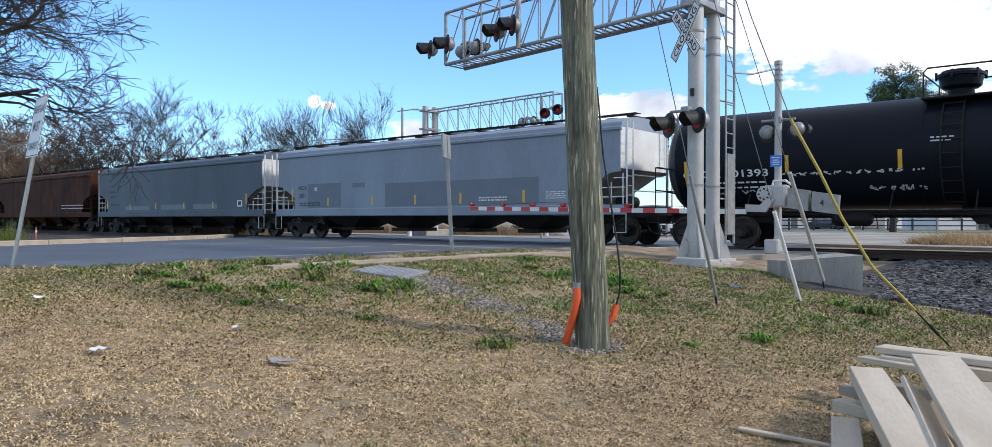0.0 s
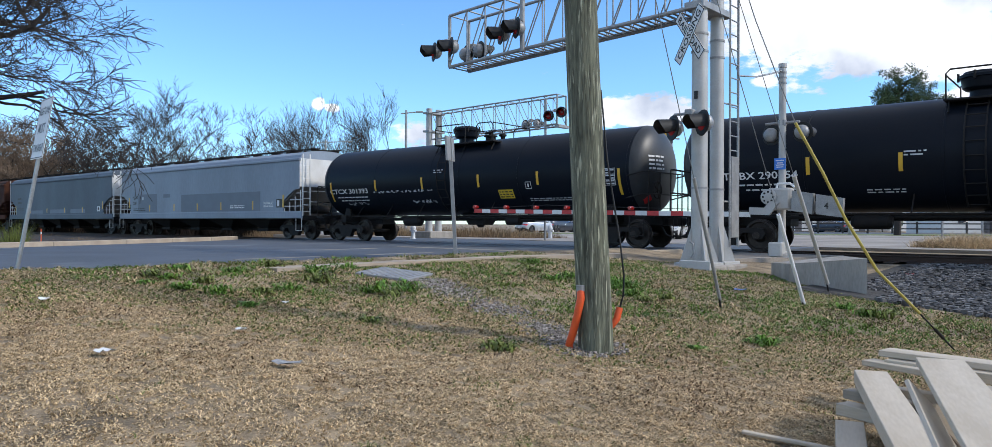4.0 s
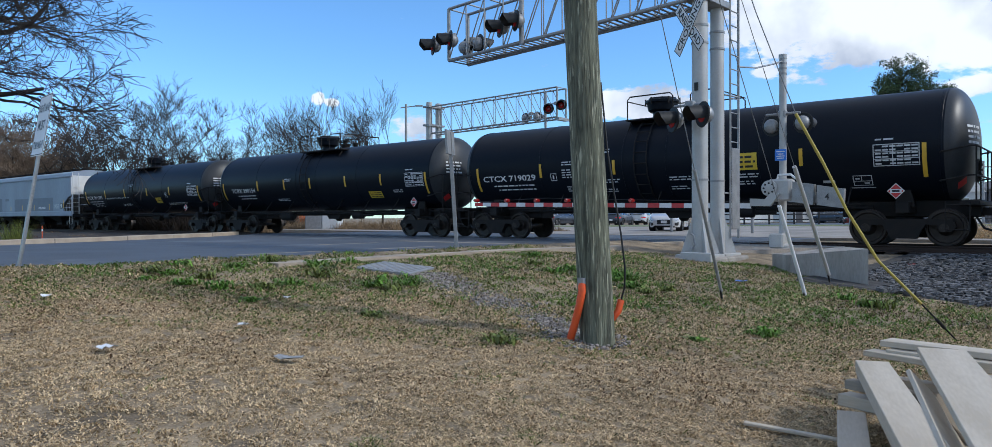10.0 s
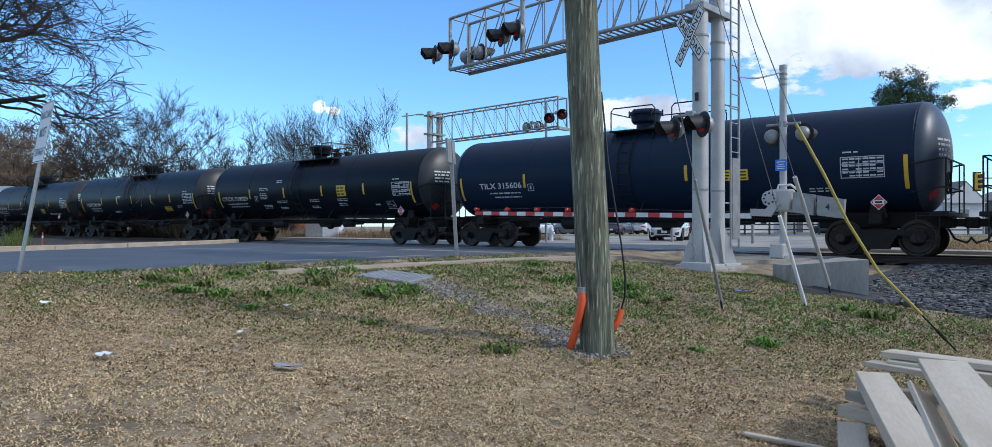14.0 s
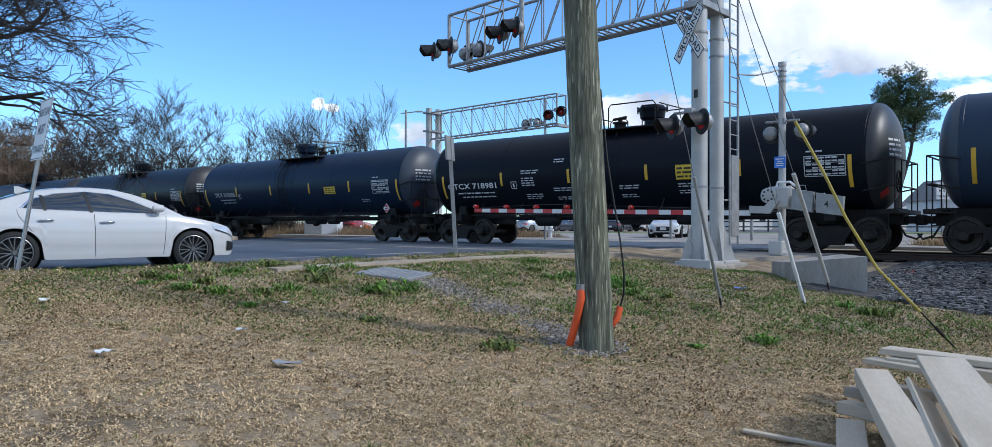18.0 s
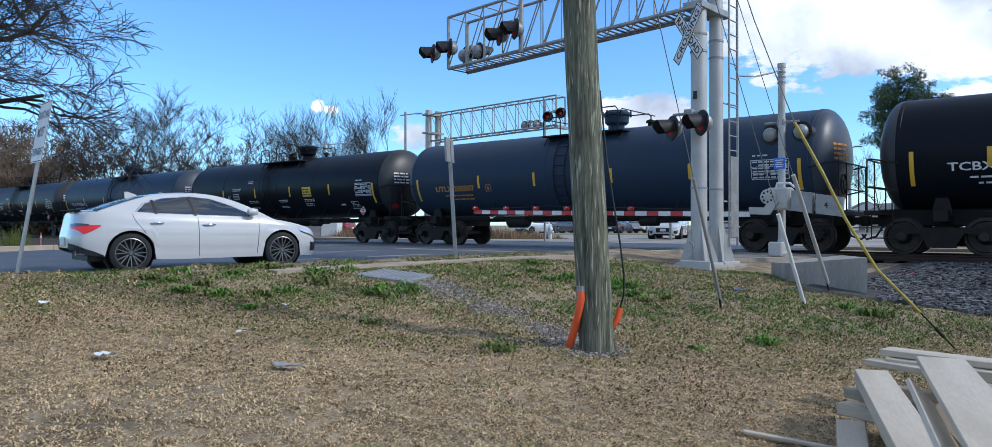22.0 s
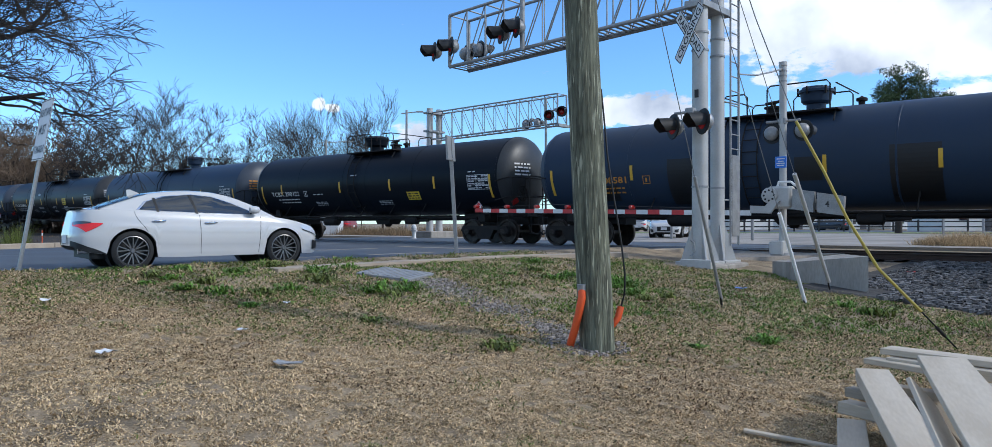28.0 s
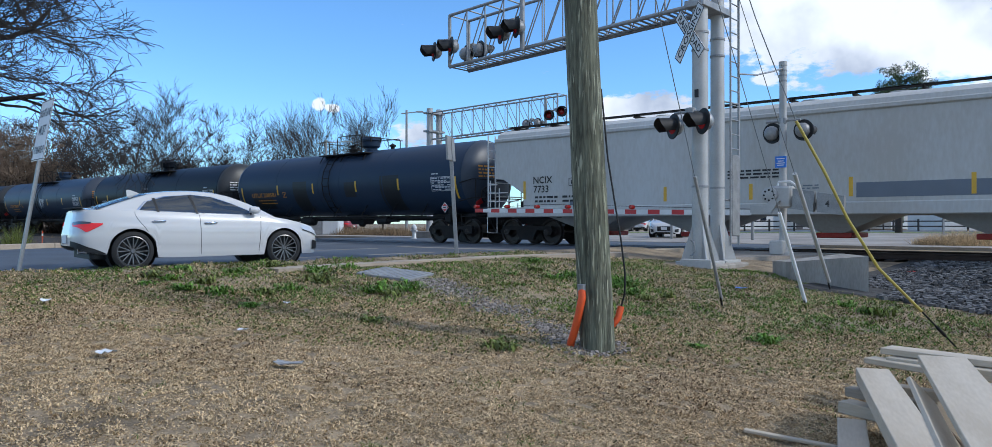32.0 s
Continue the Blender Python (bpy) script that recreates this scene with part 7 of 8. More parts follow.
def spot(px, depth):
    """World x, y at a sideways tangent px and a depth along the line of sight."""
    c, s = math.cos(radians(90 - SIGHT)), math.sin(radians(90 - SIGHT))
    X = px * depth
    return X * s - depth * c, X * c + depth * s


# overhanging tree beside the far kerb, most of its limbs over the road
x, y = spot(-0.81, 24.0)
OAK_LIMBS = [(3.9, 38, 14, 3.8, 0.13), (4.6, 52, 8, 4.7, 0.15), (5.3, 30, 18, 4.1, 0.14), (6, 46, 6, 5.0, 0.15), (6.6, 58, 14, 4.1, 0.13), (7.2, 36, 20, 4.4, 0.13), (7.9, 50, 26, 4.0, 0.11),
             (4.8, 170, 22, 4.4, 0.13), (6.2, 235, 20, 4.8, 0.13), (7, 120, 30, 4.2, 0.11), (7.6, 300, 28, 4.4, 0.12), (8.3, 200, 55, 3.9, 0.1)]
tree("oak", x, y, 0.3, 0, 1.0, "large bare tree with long drooping branches beside the road", seed=23, twig="bark", height=17.0, spread=1.0, droop=0.3, levels=5, trunk=0.36, splits=(4, 5), lift=0.35, crook=0.36, rmin=0.0105, limbs=OAK_LIMBS)
# rows of bare trees behind the track: tan ones at the end of the thicket, greyer ones along it
KINDS = {"a": dict(seed=31, height=15.0, spread=0.95, trunk=0.20, lift=0.55, crook=0.26, splits=(3, 4), twig="twig_tan"),
         "b": dict(seed=32, height=16.0, spread=1.0, trunk=0.22, lift=1.0, crook=0.17, splits=(3, 4), twig="twig_brown"),
         "c": dict(seed=35, height=15.5, spread=0.9, trunk=0.20, lift=1.0, crook=0.16, splits=(3, 4), twig="twig_brown"),
         "d": dict(seed=38, height=15.0, spread=1.05, trunk=0.20, lift=0.9, crook=0.18, splits=(3, 4), twig="twig_brown")}
for px, depth, turn, sc, key in ((-0.69, 92, 10, 1.2, "a"), (-0.665, 84, 200, 1.0, "a"), (-0.64, 78, 80, 1.0, "a"), (-0.615, 82, 300, 1.05, "a"), (-0.59, 72, 140, 0.85, "a"), (-0.655, 72, 30, 0.8, "a"), (-0.68, 80, 120, 1.1, "a"), (-0.625, 74, 270, 0.9, "a"), (-0.60, 86, 50, 1.05, "a"), (-0.57, 78, 250, 0.9, "a"),
                                 (-0.545, 74, 0, 0.85, "b"), (-0.52, 72, 60, 0.95, "d"), (-0.485, 74, 140, 1.02, "b"), (-0.455, 72, 20, 0.97, "c"), (-0.435, 70, 120, 0.8, "d"), (-0.37, 70, 310, 0.8, "d"), (-0.42, 78, 280, 1.02, "b"),
                                 (-0.395, 72, 170, 0.92, "c"), (-0.345, 78, 100, 0.86, "b"), (-0.325, 80, 40, 0.76, "c"), (-0.305, 84, 220, 0.68, "d")):
    x, y = spot(px, depth)
    tree(key, x, y, -0.1, turn, sc if key == "a" else sc * 0.86, "leafless tan-brown tree in the thicket behind the track" if key == "a" else "leafless grey-brown tree standing behind the track", levels=5, start=0.10, rmin=0.018, **KINDS[key])
for px, depth, sc in ((-0.245, 88, 1.0), (-0.225, 80, 0.9), (-0.205, 84, 1.0), (-0.152, 90, 1.12), (-0.18, 86, 0.55), (0.345, 110, 0.9), (0.36, 120, 0.8), (0.52, 100, 0.75)):
    x, y = spot(px, depth)
    tree("sapling", x, y, -0.1, px * 900, sc, "slender leafless tree behind the track", seed=36, twig="twig_brown", rmin=0.011, levels=4, height=17.0, spread=0.5, trunk=0.12, lift=0.9, splits=(4, 6), start=0.2)


def brush(name, cx, cy, rx, ry, h, count, mat, label, seed, width=0.012, category="shrub", lean=0.5):
    """Many thin stalks in an uneven mound."""
    rng = np.random.default_rng(seed)
    a, r = rng.uniform(0, 6.283, count), np.sqrt(rng.uniform(0, 1, count))
    bx, by = cx + rx * r * np.cos(a), cy + ry * r * np.sin(a)
    hh = h * rng.uniform(0.45, 1.0, count) * (1 - 0.55 * r ** 2)
    lx, ly = rng.normal(0, lean, count) * hh, rng.normal(0, lean, count) * hh
    t = rng.uniform(0, 6.283, count)
    wx, wy = np.cos(t) * width, np.sin(t) * width
    bz = np.array([ground_z(p, q) for p, q in zip(bx, by)]) - 0.02
    v = np.empty((count, 3, 3))
    v[:, 0] = np.stack([bx - wx, by - wy, bz], 1)
    v[:, 1] = np.stack([bx + wx, by + wy, bz], 1)
    v[:, 2] = np.stack([bx + lx, by + ly, bz + hh], 1)
    return tagged(loose_triangles(name, v, mat), label, category, kind="stuff")


def loose_triangles(name, v, mat):
    n = len(v)
    me = bpy.data.meshes.new(name)
    me.vertices.add(n * 3)
    me.vertices.foreach_set("co", v.reshape(-1).astype(np.float32))
    me.loops.add(n * 3)
    me.loops.foreach_set("vertex_index", np.arange(n * 3, dtype=np.int32))
    me.polygons.add(n)
    me.polygons.foreach_set("loop_start", np.arange(0, n * 3, 3, dtype=np.int32))
    me.update()
    me.validate()
    me.materials.append(M[mat])
    return new(name, me)


def curled_blades(name, v, mat):
    """Blades of five corners each: a quad and a bent tip."""
    n = len(v)
    me = bpy.data.meshes.new(name)
    me.vertices.add(n * 5)
    me.vertices.foreach_set("co", v.reshape(-1).astype(np.float32))
    idx = (np.arange(n, dtype=np.int32) * 5)[:, None] + np.array([[0, 1, 2, 3, 3, 2, 4]], dtype=np.int32)
    me.loops.add(n * 7)
    me.loops.foreach_set("vertex_index", idx.reshape(-1))
    me.polygons.add(n * 2)
    starts = (np.arange(n, dtype=np.int32) * 7)[:, None] + np.array([[0, 4]], dtype=np.int32)
    me.polygons.foreach_set("loop_start", starts.reshape(-1))
    me.update()
    me.validate()
    me.materials.append(M[mat])
    return new(name, me)


# twiggy thicket at the foot of the trees, reeds along the far side, dry mounds
for i, (px, depth, rx, ry, h, mat) in enumerate(((-0.69, 88, 6, 4, 13.0, "twig_tan"), (-0.645, 82, 6, 4, 12.5, "twig_tan"), (-0.60, 77, 6, 4, 10.5, "twig_tan"), (-0.55, 70, 5, 4, 6.5, "twig_tan"), (-0.50, 66, 6, 4, 4.0, "twig_tan"), (-0.44, 68, 7, 4, 3.4, "twig_tan"), (-0.37, 68, 7, 4, 3.4, "twig_tan"), (-0.30, 70, 7, 4, 3.0, "twig_tan"))):
    x, y = spot(px, depth)
    brush("thicket", x, y, rx, ry, h, 5200 if h > 8 else 2000, mat, "tangled brown leafless thicket behind the track", 50 + i, 0.024, "thicket", 0.24)
for i, (px, depth) in enumerate(((-0.66, 82), (-0.61, 75), (-0.56, 67), (-0.50, 60), (-0.44, 57), (-0.38, 57), (-0.33, 57))):
    x, y = spot(px, depth)
    brush("thicket", x, y, 4.5, 2.0, 4.2, 6000, "bark", "low dark bramble thicket behind the track", 80 + i, 0.035, "thicket", 0.4)
for i, (px, depth, rx, ry, h) in enumerate(((-0.30, 54, 5, 1.5, 1.1), (-0.24, 53, 5, 1.5, 1.1), (-0.18, 50, 5, 1.4, 1.15), (-0.12, 47, 5, 1.3, 1.2), (-0.06, 44, 4, 1.2, 1.1), (-0.01, 42.5, 3.5, 1.2, 1.15), (0.04, 42, 3, 1.0, 0.9))):
    x, y = spot(px, depth)
    brush("reeds", x, y, rx, ry, h, 3000, "reed", "dry tan reeds along the far side of the track", 60 + i, 0.02, "reeds", 0.22)
x, y = spot(0.645, 25.5)
brush("dry_mound", x, y, 2.0, 1.3, 0.75, 5000, "dry_grass", "mound of dry tan grass beyond the rails", 70, 0.010, "dry grass", 0.6)
x, y = spot(0.60, 25.8)
brush("dry_mound", x, y, 0.9, 0.7, 0.4, 1500, "reed", "low mound of dry brown stalks beyond the rails", 71, 0.010, "dry grass", 0.6)
for px, depth, h, mat, lab, n in ((-0.645, 23.5, 1.25, "weed_leaf", "small yellow-green bush beside the kerb", 900), (-0.59, 25.8, 0.55, "reed", "dry weeds beside the kerb", 350), (-0.565, 26.6, 0.5, "reed", "dry weeds beside the kerb", 300), (-0.53, 28, 0.35, "reed", "dry weeds beside the kerb", 250), (-0.62, 27, 0.4, "reed", "dry weeds beside the kerb", 250)):
    x, y = spot(px, depth)
    brush("bush", x, y, 0.38, 0.38, h, n, mat, lab, int(depth * 10), 0.012, "bush", 0.3)


def berm():
    rows = []
    ys = lines((-10, 18.6, 0.9))
    for y in ys:
        k = next(i for i in range(1, len(FAR_KERB) - 1) if y <= FAR_KERB[i + 1][1] or i == len(FAR_KERB) - 2)
        (ax, ay), (bx, by) = FAR_KERB[k], FAR_KERB[k + 1]
        edge = ax + (bx - ax) * (y - ay) / (by - ay) - 0.16
        rows.append([edge - 60.0 * (i / 40) ** 1.6 for i in range(41)])
    vs = [(x, y, -0.12 + 0.10 * noise.noise((x * 0.5, y * 0.5, 5)) + 0.04 * noise.noise((x * 2, y * 2, 9)) + (0.10 if i == 0 else 0.0)) for row, y in zip(rows, ys) for i, x in enumerate(row)]
    fs = [(j * 41 + i, j * 41 + i + 1, (j + 1) * 41 + i + 1, (j + 1) * 41 + i) for j in range(len(ys) - 1) for i in range(40)]
    tagged(part("soil_berm", Build().add(vs, fs), "soil", smooth=60), "brown soil and dead stalks beside the kerb, darkened for the train's shadow", "ground", kind="structure")
    for i, (px, depth) in enumerate(((-0.66, 27), (-0.60, 30), (-0.555, 29), (-0.50, 33), (-0.63, 36), (-0.56, 38), (-0.47, 38), (-0.43, 41), (-0.67, 45), (-0.60, 48))):
        x, y = spot(px, depth)
        brush("dry_weeds", x, y, 1.8, 0.9, 0.35, 420, "reed" if i % 2 else "dead_leaf", "sparse dry brown weeds on the berm", 200 + i, 0.010, "weeds", 0.6)


berm()


def pine(px, depth, height):
    """A tall pine with a bare lower trunk and an open crown of needle clumps."""
    rnd = random.Random(77)
    x, y = spot(px, depth)
    root = thing("pine_tree", "tall dark green pine with a bare trunk behind the yard", "tree", pose(x, y, -0.1))
    wood, clumps = Build(), []
    trunks = [[Vector((0, 0, 0)), Vector((0.1, 0.1, height * 0.4)), Vector((-0.1, 0.2, height * 0.7)), Vector((0.1, 0.1, height * 0.97))], [Vector((0.15, 0, height * 0.28)), Vector((0.8, 0.4, height * 0.5)), Vector((1.2, 0.4, height * 0.72)), Vector((1.4, 0.5, height * 0.85))]]
    wood.tube(trunks[0], [0.28, 0.22, 0.15, 0.04], 8)
    wood.tube(trunks[1], [0.15, 0.13, 0.09, 0.03], 7)
    for i in range(90):
        tr = trunks[0] if rnd.random() < 0.68 else trunks[1]
        f = rnd.uniform(0.42, 1.0) ** 0.9 * (len(tr) - 1)
        k = min(len(tr) - 2, int(f))
        p = tr[k].lerp(tr[k + 1], f - k)
        if p.z < height * 0.40 and rnd.random() < 0.6:
            continue
        a = rnd.uniform(0, 6.283)
        rel = (p.z - height * 0.35) / (height * 0.65)
        L = (2.9 * (1 - 0.50 * max(0, rel) ** 1.6) * rnd.uniform(0.5, 1.0))
        d = Vector((math.cos(a), math.sin(a), rnd.uniform(-0.05, 0.45)))
        mid = p + d * L * 0.55 + Vector((0, 0, rnd.uniform(-0.1, 0.3)))
        tip = p + d * L + Vector((0, 0, rnd.uniform(0, 0.5)))
        wood.tube([p, mid, tip], [0.06, 0.04, 0.012], 4, False)
        if rel < 0.08:
            continue
        for j in range(rnd.randint(3, 5)):
            f2 = rnd.uniform(0.45, 1.05)
            c = (p.lerp(mid, f2 * 2) if f2 < 0.5 else mid.lerp(tip, f2 * 2 - 1)) + Vector((rnd.gauss(0, 0.35), rnd.gauss(0, 0.35), rnd.gauss(0.1, 0.2)))
            clumps.append((c, rnd.uniform(0.30, 0.62)))
    part("trunk", wood, "bark", root)
    rng = np.random.default_rng(9)
    tris = []
    for c, r in clumps:
        n = 110
        d = rng.normal(0, 1, (n, 3))
        d[:, 2] *= 0.7
        d /= np.linalg.norm(d, axis=1)[:, None]
        rad = r * rng.uniform(0.35, 1.0, n)[:, None]
        q = np.array(c) + d * rad
        s = rng.normal(0, 1, (n, 3))
        s /= np.linalg.norm(s, axis=1)[:, None]
        out = d * 0.13 + rng.normal(0, 0.05, (n, 3))
        tris.append(np.stack([q - s * 0.035, q + s * 0.035, q + out], 1))
    ob = loose_triangles("needles", np.concatenate(tris), "pine_leaf")
    ob.parent = root
    ob["kind"] = "stuff"
    return root


pine(0.540, 58, 12.5)


# turf: blades thick near the eye, thinner up the bank
def turf():
    rng = np.random.default_rng(5)
    c, s = math.cos(radians(90 - SIGHT)), math.sin(radians(90 - SIGHT))
    def field(n, zmin, zmax, power=1.0):
        Z = zmin + (zmax - zmin) * rng.uniform(0, 1, n) ** power
        X = rng.uniform(-0.72, 0.72, n) * Z
        x, y = X * s - Z * c, X * c + Z * s
        keep = (x > -9.95) & (y < 14.2 + 0.3 * x * 0) & ~((y > 12.55 + 0.15 * np.sin(x * 3)) & (x > -4.4)) & ~((abs(x + 7.0) < 0.5) & (abs(y - 14.2) < 0.95))
        # worn earth path from the cover plate to the pole
        t = np.clip(((x + 7.7) * 3.6 + (y - 7.1) * -1.35) / (3.6 ** 2 + 1.35 ** 2), 0, 1)
        dist = np.hypot(x + 7.7 - 3.6 * t, y - 7.1 + 1.35 * t)
        keep &= ~((dist < 0.26 * rng.uniform(0.2, 1.2, n)) & (rng.uniform(0, 1, n) < 0.55))
        cp = (abs((x + 8.14) * 0.927 + (y - 6.92) * 0.375) < 0.42) & (abs((x + 8.14) * -0.375 + (y - 6.92) * 0.927) < 0.42)
        keep &= ~cp
        keep &= ~((abs(x + 9.12 + np.minimum(0, 8 - y) * -0.07 + np.maximum(0, y - 10.5) * -0.26) < 0.20) & (y < 13.6) & (y > 5.6))
        return x[keep], y[keep], Z[keep]
    for name, n, zmin, zmax, h0, h1, wid, mat, power, label, thr, seed in (
            ("dry_turf", 430000, 3.0, 8.6, 0.010, 0.026, 0.0050, "dry_grass", 1.0, "short straw-coloured dormant grass", None, 1),
            ("dry_turf", 110000, 7.0, 15.5, 0.016, 0.045, 0.0056, "dry_grass", 0.9, "short straw-coloured dormant grass on the bank", -0.05, 2),
            ("green_turf", 105000, 6.2, 15.5, 0.014, 0.042, 0.0078, "weed_leaf", 0.85, "patches of green weeds and grass on the bank", -0.42, 3),
            ("green_turf", 60000, 7.6, 15.0, 0.02, 0.06, 0.0075, "green_leaf", 0.85, "bright green grass in patches on the bank", 0.20, 5),
            ("green_turf", 22000, 3.2, 6.8, 0.02, 0.045, 0.0040, "weed_leaf", 1.0, "thin green shoots in the straw", 0.28, 4),
            ("brown_turf", 70000, 5.0, 14.5, 0.010, 0.035, 0.0060, "dead_leaf", 0.9, "brown dead leaves and stalks in the turf", 0.06, 6)):
        x, y, Z = field(n, zmin, zmax, power)
        if thr is not None:
            f = np.array([noise.noise((a * 0.9, b * 0.9, seed * 3.0)) + 0.6 * noise.noise((a * 2.6, b * 2.6, seed)) for a, b in zip(x, y)])
            if name == "green_turf":      # greener up the bank, mostly straw below
                f += np.clip((Z - 8.2) * 0.10, -0.25, 0.12)
            k = f + rng.normal(0, 0.12, len(x)) > thr
            x, y, Z = x[k], y[k], Z[k]
        if name == "dry_turf":      # thin over bare soil at the foot of the bank
            side = (x * s + y * c) / Z
            bare = np.clip((5.2 - Z) / 0.8, 0, 1) * np.clip((-0.05 - side) / 0.2, 0, 1) * 0.6
            k = rng.uniform(0, 1, len(x)) > bare
            x, y, Z = x[k], y[k], Z[k]
        m = len(x)
        gz = np.clip(-0.75 - 0.095 * x, -0.95, 0.2)
        gz = gz + np.array([0.035 * noise.noise((a * 1.3, b * 1.3, 0)) for a, b in zip(x, y)]) - 0.004
        t = rng.uniform(0, 6.283, m)
        hh = rng.uniform(h0, h1, m)
        clump = np.array([noise.noise((a * 9.0, b * 9.0, 2.0)) for a, b in zip(x, y)])
        hh *= np.clip(0.85 + 1.1 * clump, 0.25, 1.5)
        ln = rng.normal(0, 0.55, (2, m)) * hh
        bend = rng.normal(0, 0.9, (2, m)) * hh
        wx, wy = np.cos(t) * wid * rng.uniform(0.6, 1.3, m), np.sin(t) * wid
        v = np.empty((m, 5, 3))
        v[:, 0] = np.stack([x - wx, y - wy, gz], 1)
        v[:, 1] = np.stack([x + wx, y + wy, gz], 1)
        v[:, 2] = np.stack([x + ln[0] + wx * 0.9, y + ln[1] + wy * 0.9, gz + hh * 0.75], 1)
        v[:, 3] = np.stack([x + ln[0] - wx * 0.9, y + ln[1] - wy * 0.9, gz + hh * 0.75], 1)
        v[:, 4] = np.stack([x + ln[0] + bend[0], y + ln[1] + bend[1], gz + hh * rng.uniform(0.55, 1.1, m)], 1)
        tagged(curled_blades(name, v, mat), label, "grass", kind="stuff")


turf()


def weed(x, y, r, seed, mat="green_leaf"):
    """A rosette of narrow arched leaves."""
    rnd = random.Random(seed)
    b = Build()
    for i in range(rnd.randint(60, 85)):
        a = rnd.uniform(0, 6.283)
        L, up, w = r * rnd.uniform(0.6, 1.3), rnd.uniform(0.35, 1.2), rnd.uniform(0.008, 0.017)
        o = Vector((rnd.gauss(0, r * 0.55), rnd.gauss(0, r * 0.55), 0))
        d, sd = Vector((math.cos(a), math.sin(a), 0)), Vector((-math.sin(a), math.cos(a), 0))
        pts = [o, o + d * L * 0.4 + Vector((0, 0, L * up * 0.55)), o + d * L * 0.75 + Vector((0, 0, L * up * 0.62)), o + d * L + Vector((0, 0, L * up * 0.35))]
        ws = [w * 0.6, w, w * 0.8, 0.001]
        k = len(b.v)
        for p, ww in zip(pts, ws):
            b.v += [tuple(p - sd * ww), tuple(p + sd * ww)]
        b.f += [(k + 2 * j, k + 2 * j + 1, k + 2 * j + 3, k + 2 * j + 2) for j in range(3)]
    ob = part("weed", b, mat, at=pose(x, y, ground_z(x, y)))
    return tagged(ob, "clump of green weeds in the dry turf", "weed", "weed clumps on the bank")


rnd = random.Random(4)
for i, (px, depth) in enumerate(((-0.46, 9.0), (-0.42, 8.3), (-0.37, 8.2), (-0.31, 8.35), (-0.35, 9.8), (-0.24, 10.3), (-0.235, 9.5), (-0.165, 9.0), (-0.12, 9.3), (0.05, 12.2), (0.08, 11.3), (0.185, 10.3), (0.23, 10.3), (0.05, 13.4), (0.5, 10.1), (0.52, 10.0), (0.165, 11.4), (0.176, 11.1), (0.01, 6.5),
                                 (-0.47, 8.4), (-0.44, 8.9), (-0.39, 8.8), (-0.28, 8.7), (-0.2, 10.8), (-0.14, 8.8), (0.02, 11.5), (0.10, 11.9), (0.20, 9.9), (0.47, 10.6), (-0.33, 7.6), (-0.17, 7.2), (0.27, 7.1), (0.36, 7.6), (-0.3, 10.5), (-0.42, 9.6), (0.16, 10.9))):
    x, y = spot(px, depth)
    weed(x, y, rnd.uniform(0.07, 0.15) * (1.35 if i < 18 else 0.9), 100 + i, "green_leaf" if i % 3 else "weed_leaf")


# ---- loose stone ----
def stones(name, pts, smin, smax, mat, label, category):
    rng = np.random.default_rng(len(pts))
    n = len(pts)
    cube = np.array([(x, y, z) for x in (-1, 1) for y in (-1, 1) for z in (-1, 1)], float)
    faces = np.array([(0, 1, 3, 2), (4, 6, 7, 5), (0, 4, 5, 1), (2, 3, 7, 6), (0, 2, 6, 4), (1, 5, 7, 3)])
    v = cube[None] * rng.uniform(0.45, 1.0, (n, 8, 1)) * rng.uniform(smin, smax, (n, 1, 1)) * np.stack([rng.uniform(0.7, 1.2, n), rng.uniform(0.7, 1.2, n), rng.uniform(0.5, 0.9, n)], 1)[:, None, :]
    a = rng.uniform(0, 6.283, n)
    ca, sa = np.cos(a)[:, None], np.sin(a)[:, None]
    v = np.stack([v[..., 0] * ca - v[..., 1] * sa, v[..., 0] * sa + v[..., 1] * ca, v[..., 2]], 2) + np.array(pts)[:, None, :]
    f = faces[None] + (np.arange(n) * 8)[:, None, None]
    me = bpy.data.meshes.new(name)
    me.from_pydata(v.reshape(-1, 3).tolist(), [], f.reshape(-1, 4).tolist())
    me.materials.append(M[mat])
    return tagged(new(name, me), label, category, kind="stuff")


rng = np.random.default_rng(8)
pts = []
for i in range(11000):
    x, y = rng.uniform(-4.3, 1.2), rng.uniform(12.6, 20.4)
    if y < 13.9 and x < -3.4:
        continue
    z = ground_z(x, y) + 0.04
    if y > 18.4:
        z = max(z, -0.5 + 0.26 * min(1, (y - 18.4) / 1.6) + 0.02)
    pts.append((x, y, z))
stones("ballast_stones", pts, 0.025, 0.055, "ballast_stone", "loose grey crushed stones beside the track", "gravel")
pts = []
for i in range(2000):
    t = rng.uniform(0, 1.05)
    o = rng.normal(0, 0.17)
    x, y = -7.7 + 3.6 * t + o * 0.35, 7.1 - 1.35 * t + o * 0.94
    pts.append((x, y, ground_z(x, y) + 0.012))
for i in range(500):
    a, r = rng.uniform(0, 6.283), rng.uniform(0.1, 0.42)
    x, y = POLE.x + r * math.cos(a) - 0.15, POLE.y + r * math.sin(a)
    pts.append((x, y, ground_z(x, y) + 0.012))
stones("path_gravel", pts, 0.006, 0.019, "path_stone", "fine grey gravel on a worn path to the pole", "gravel")

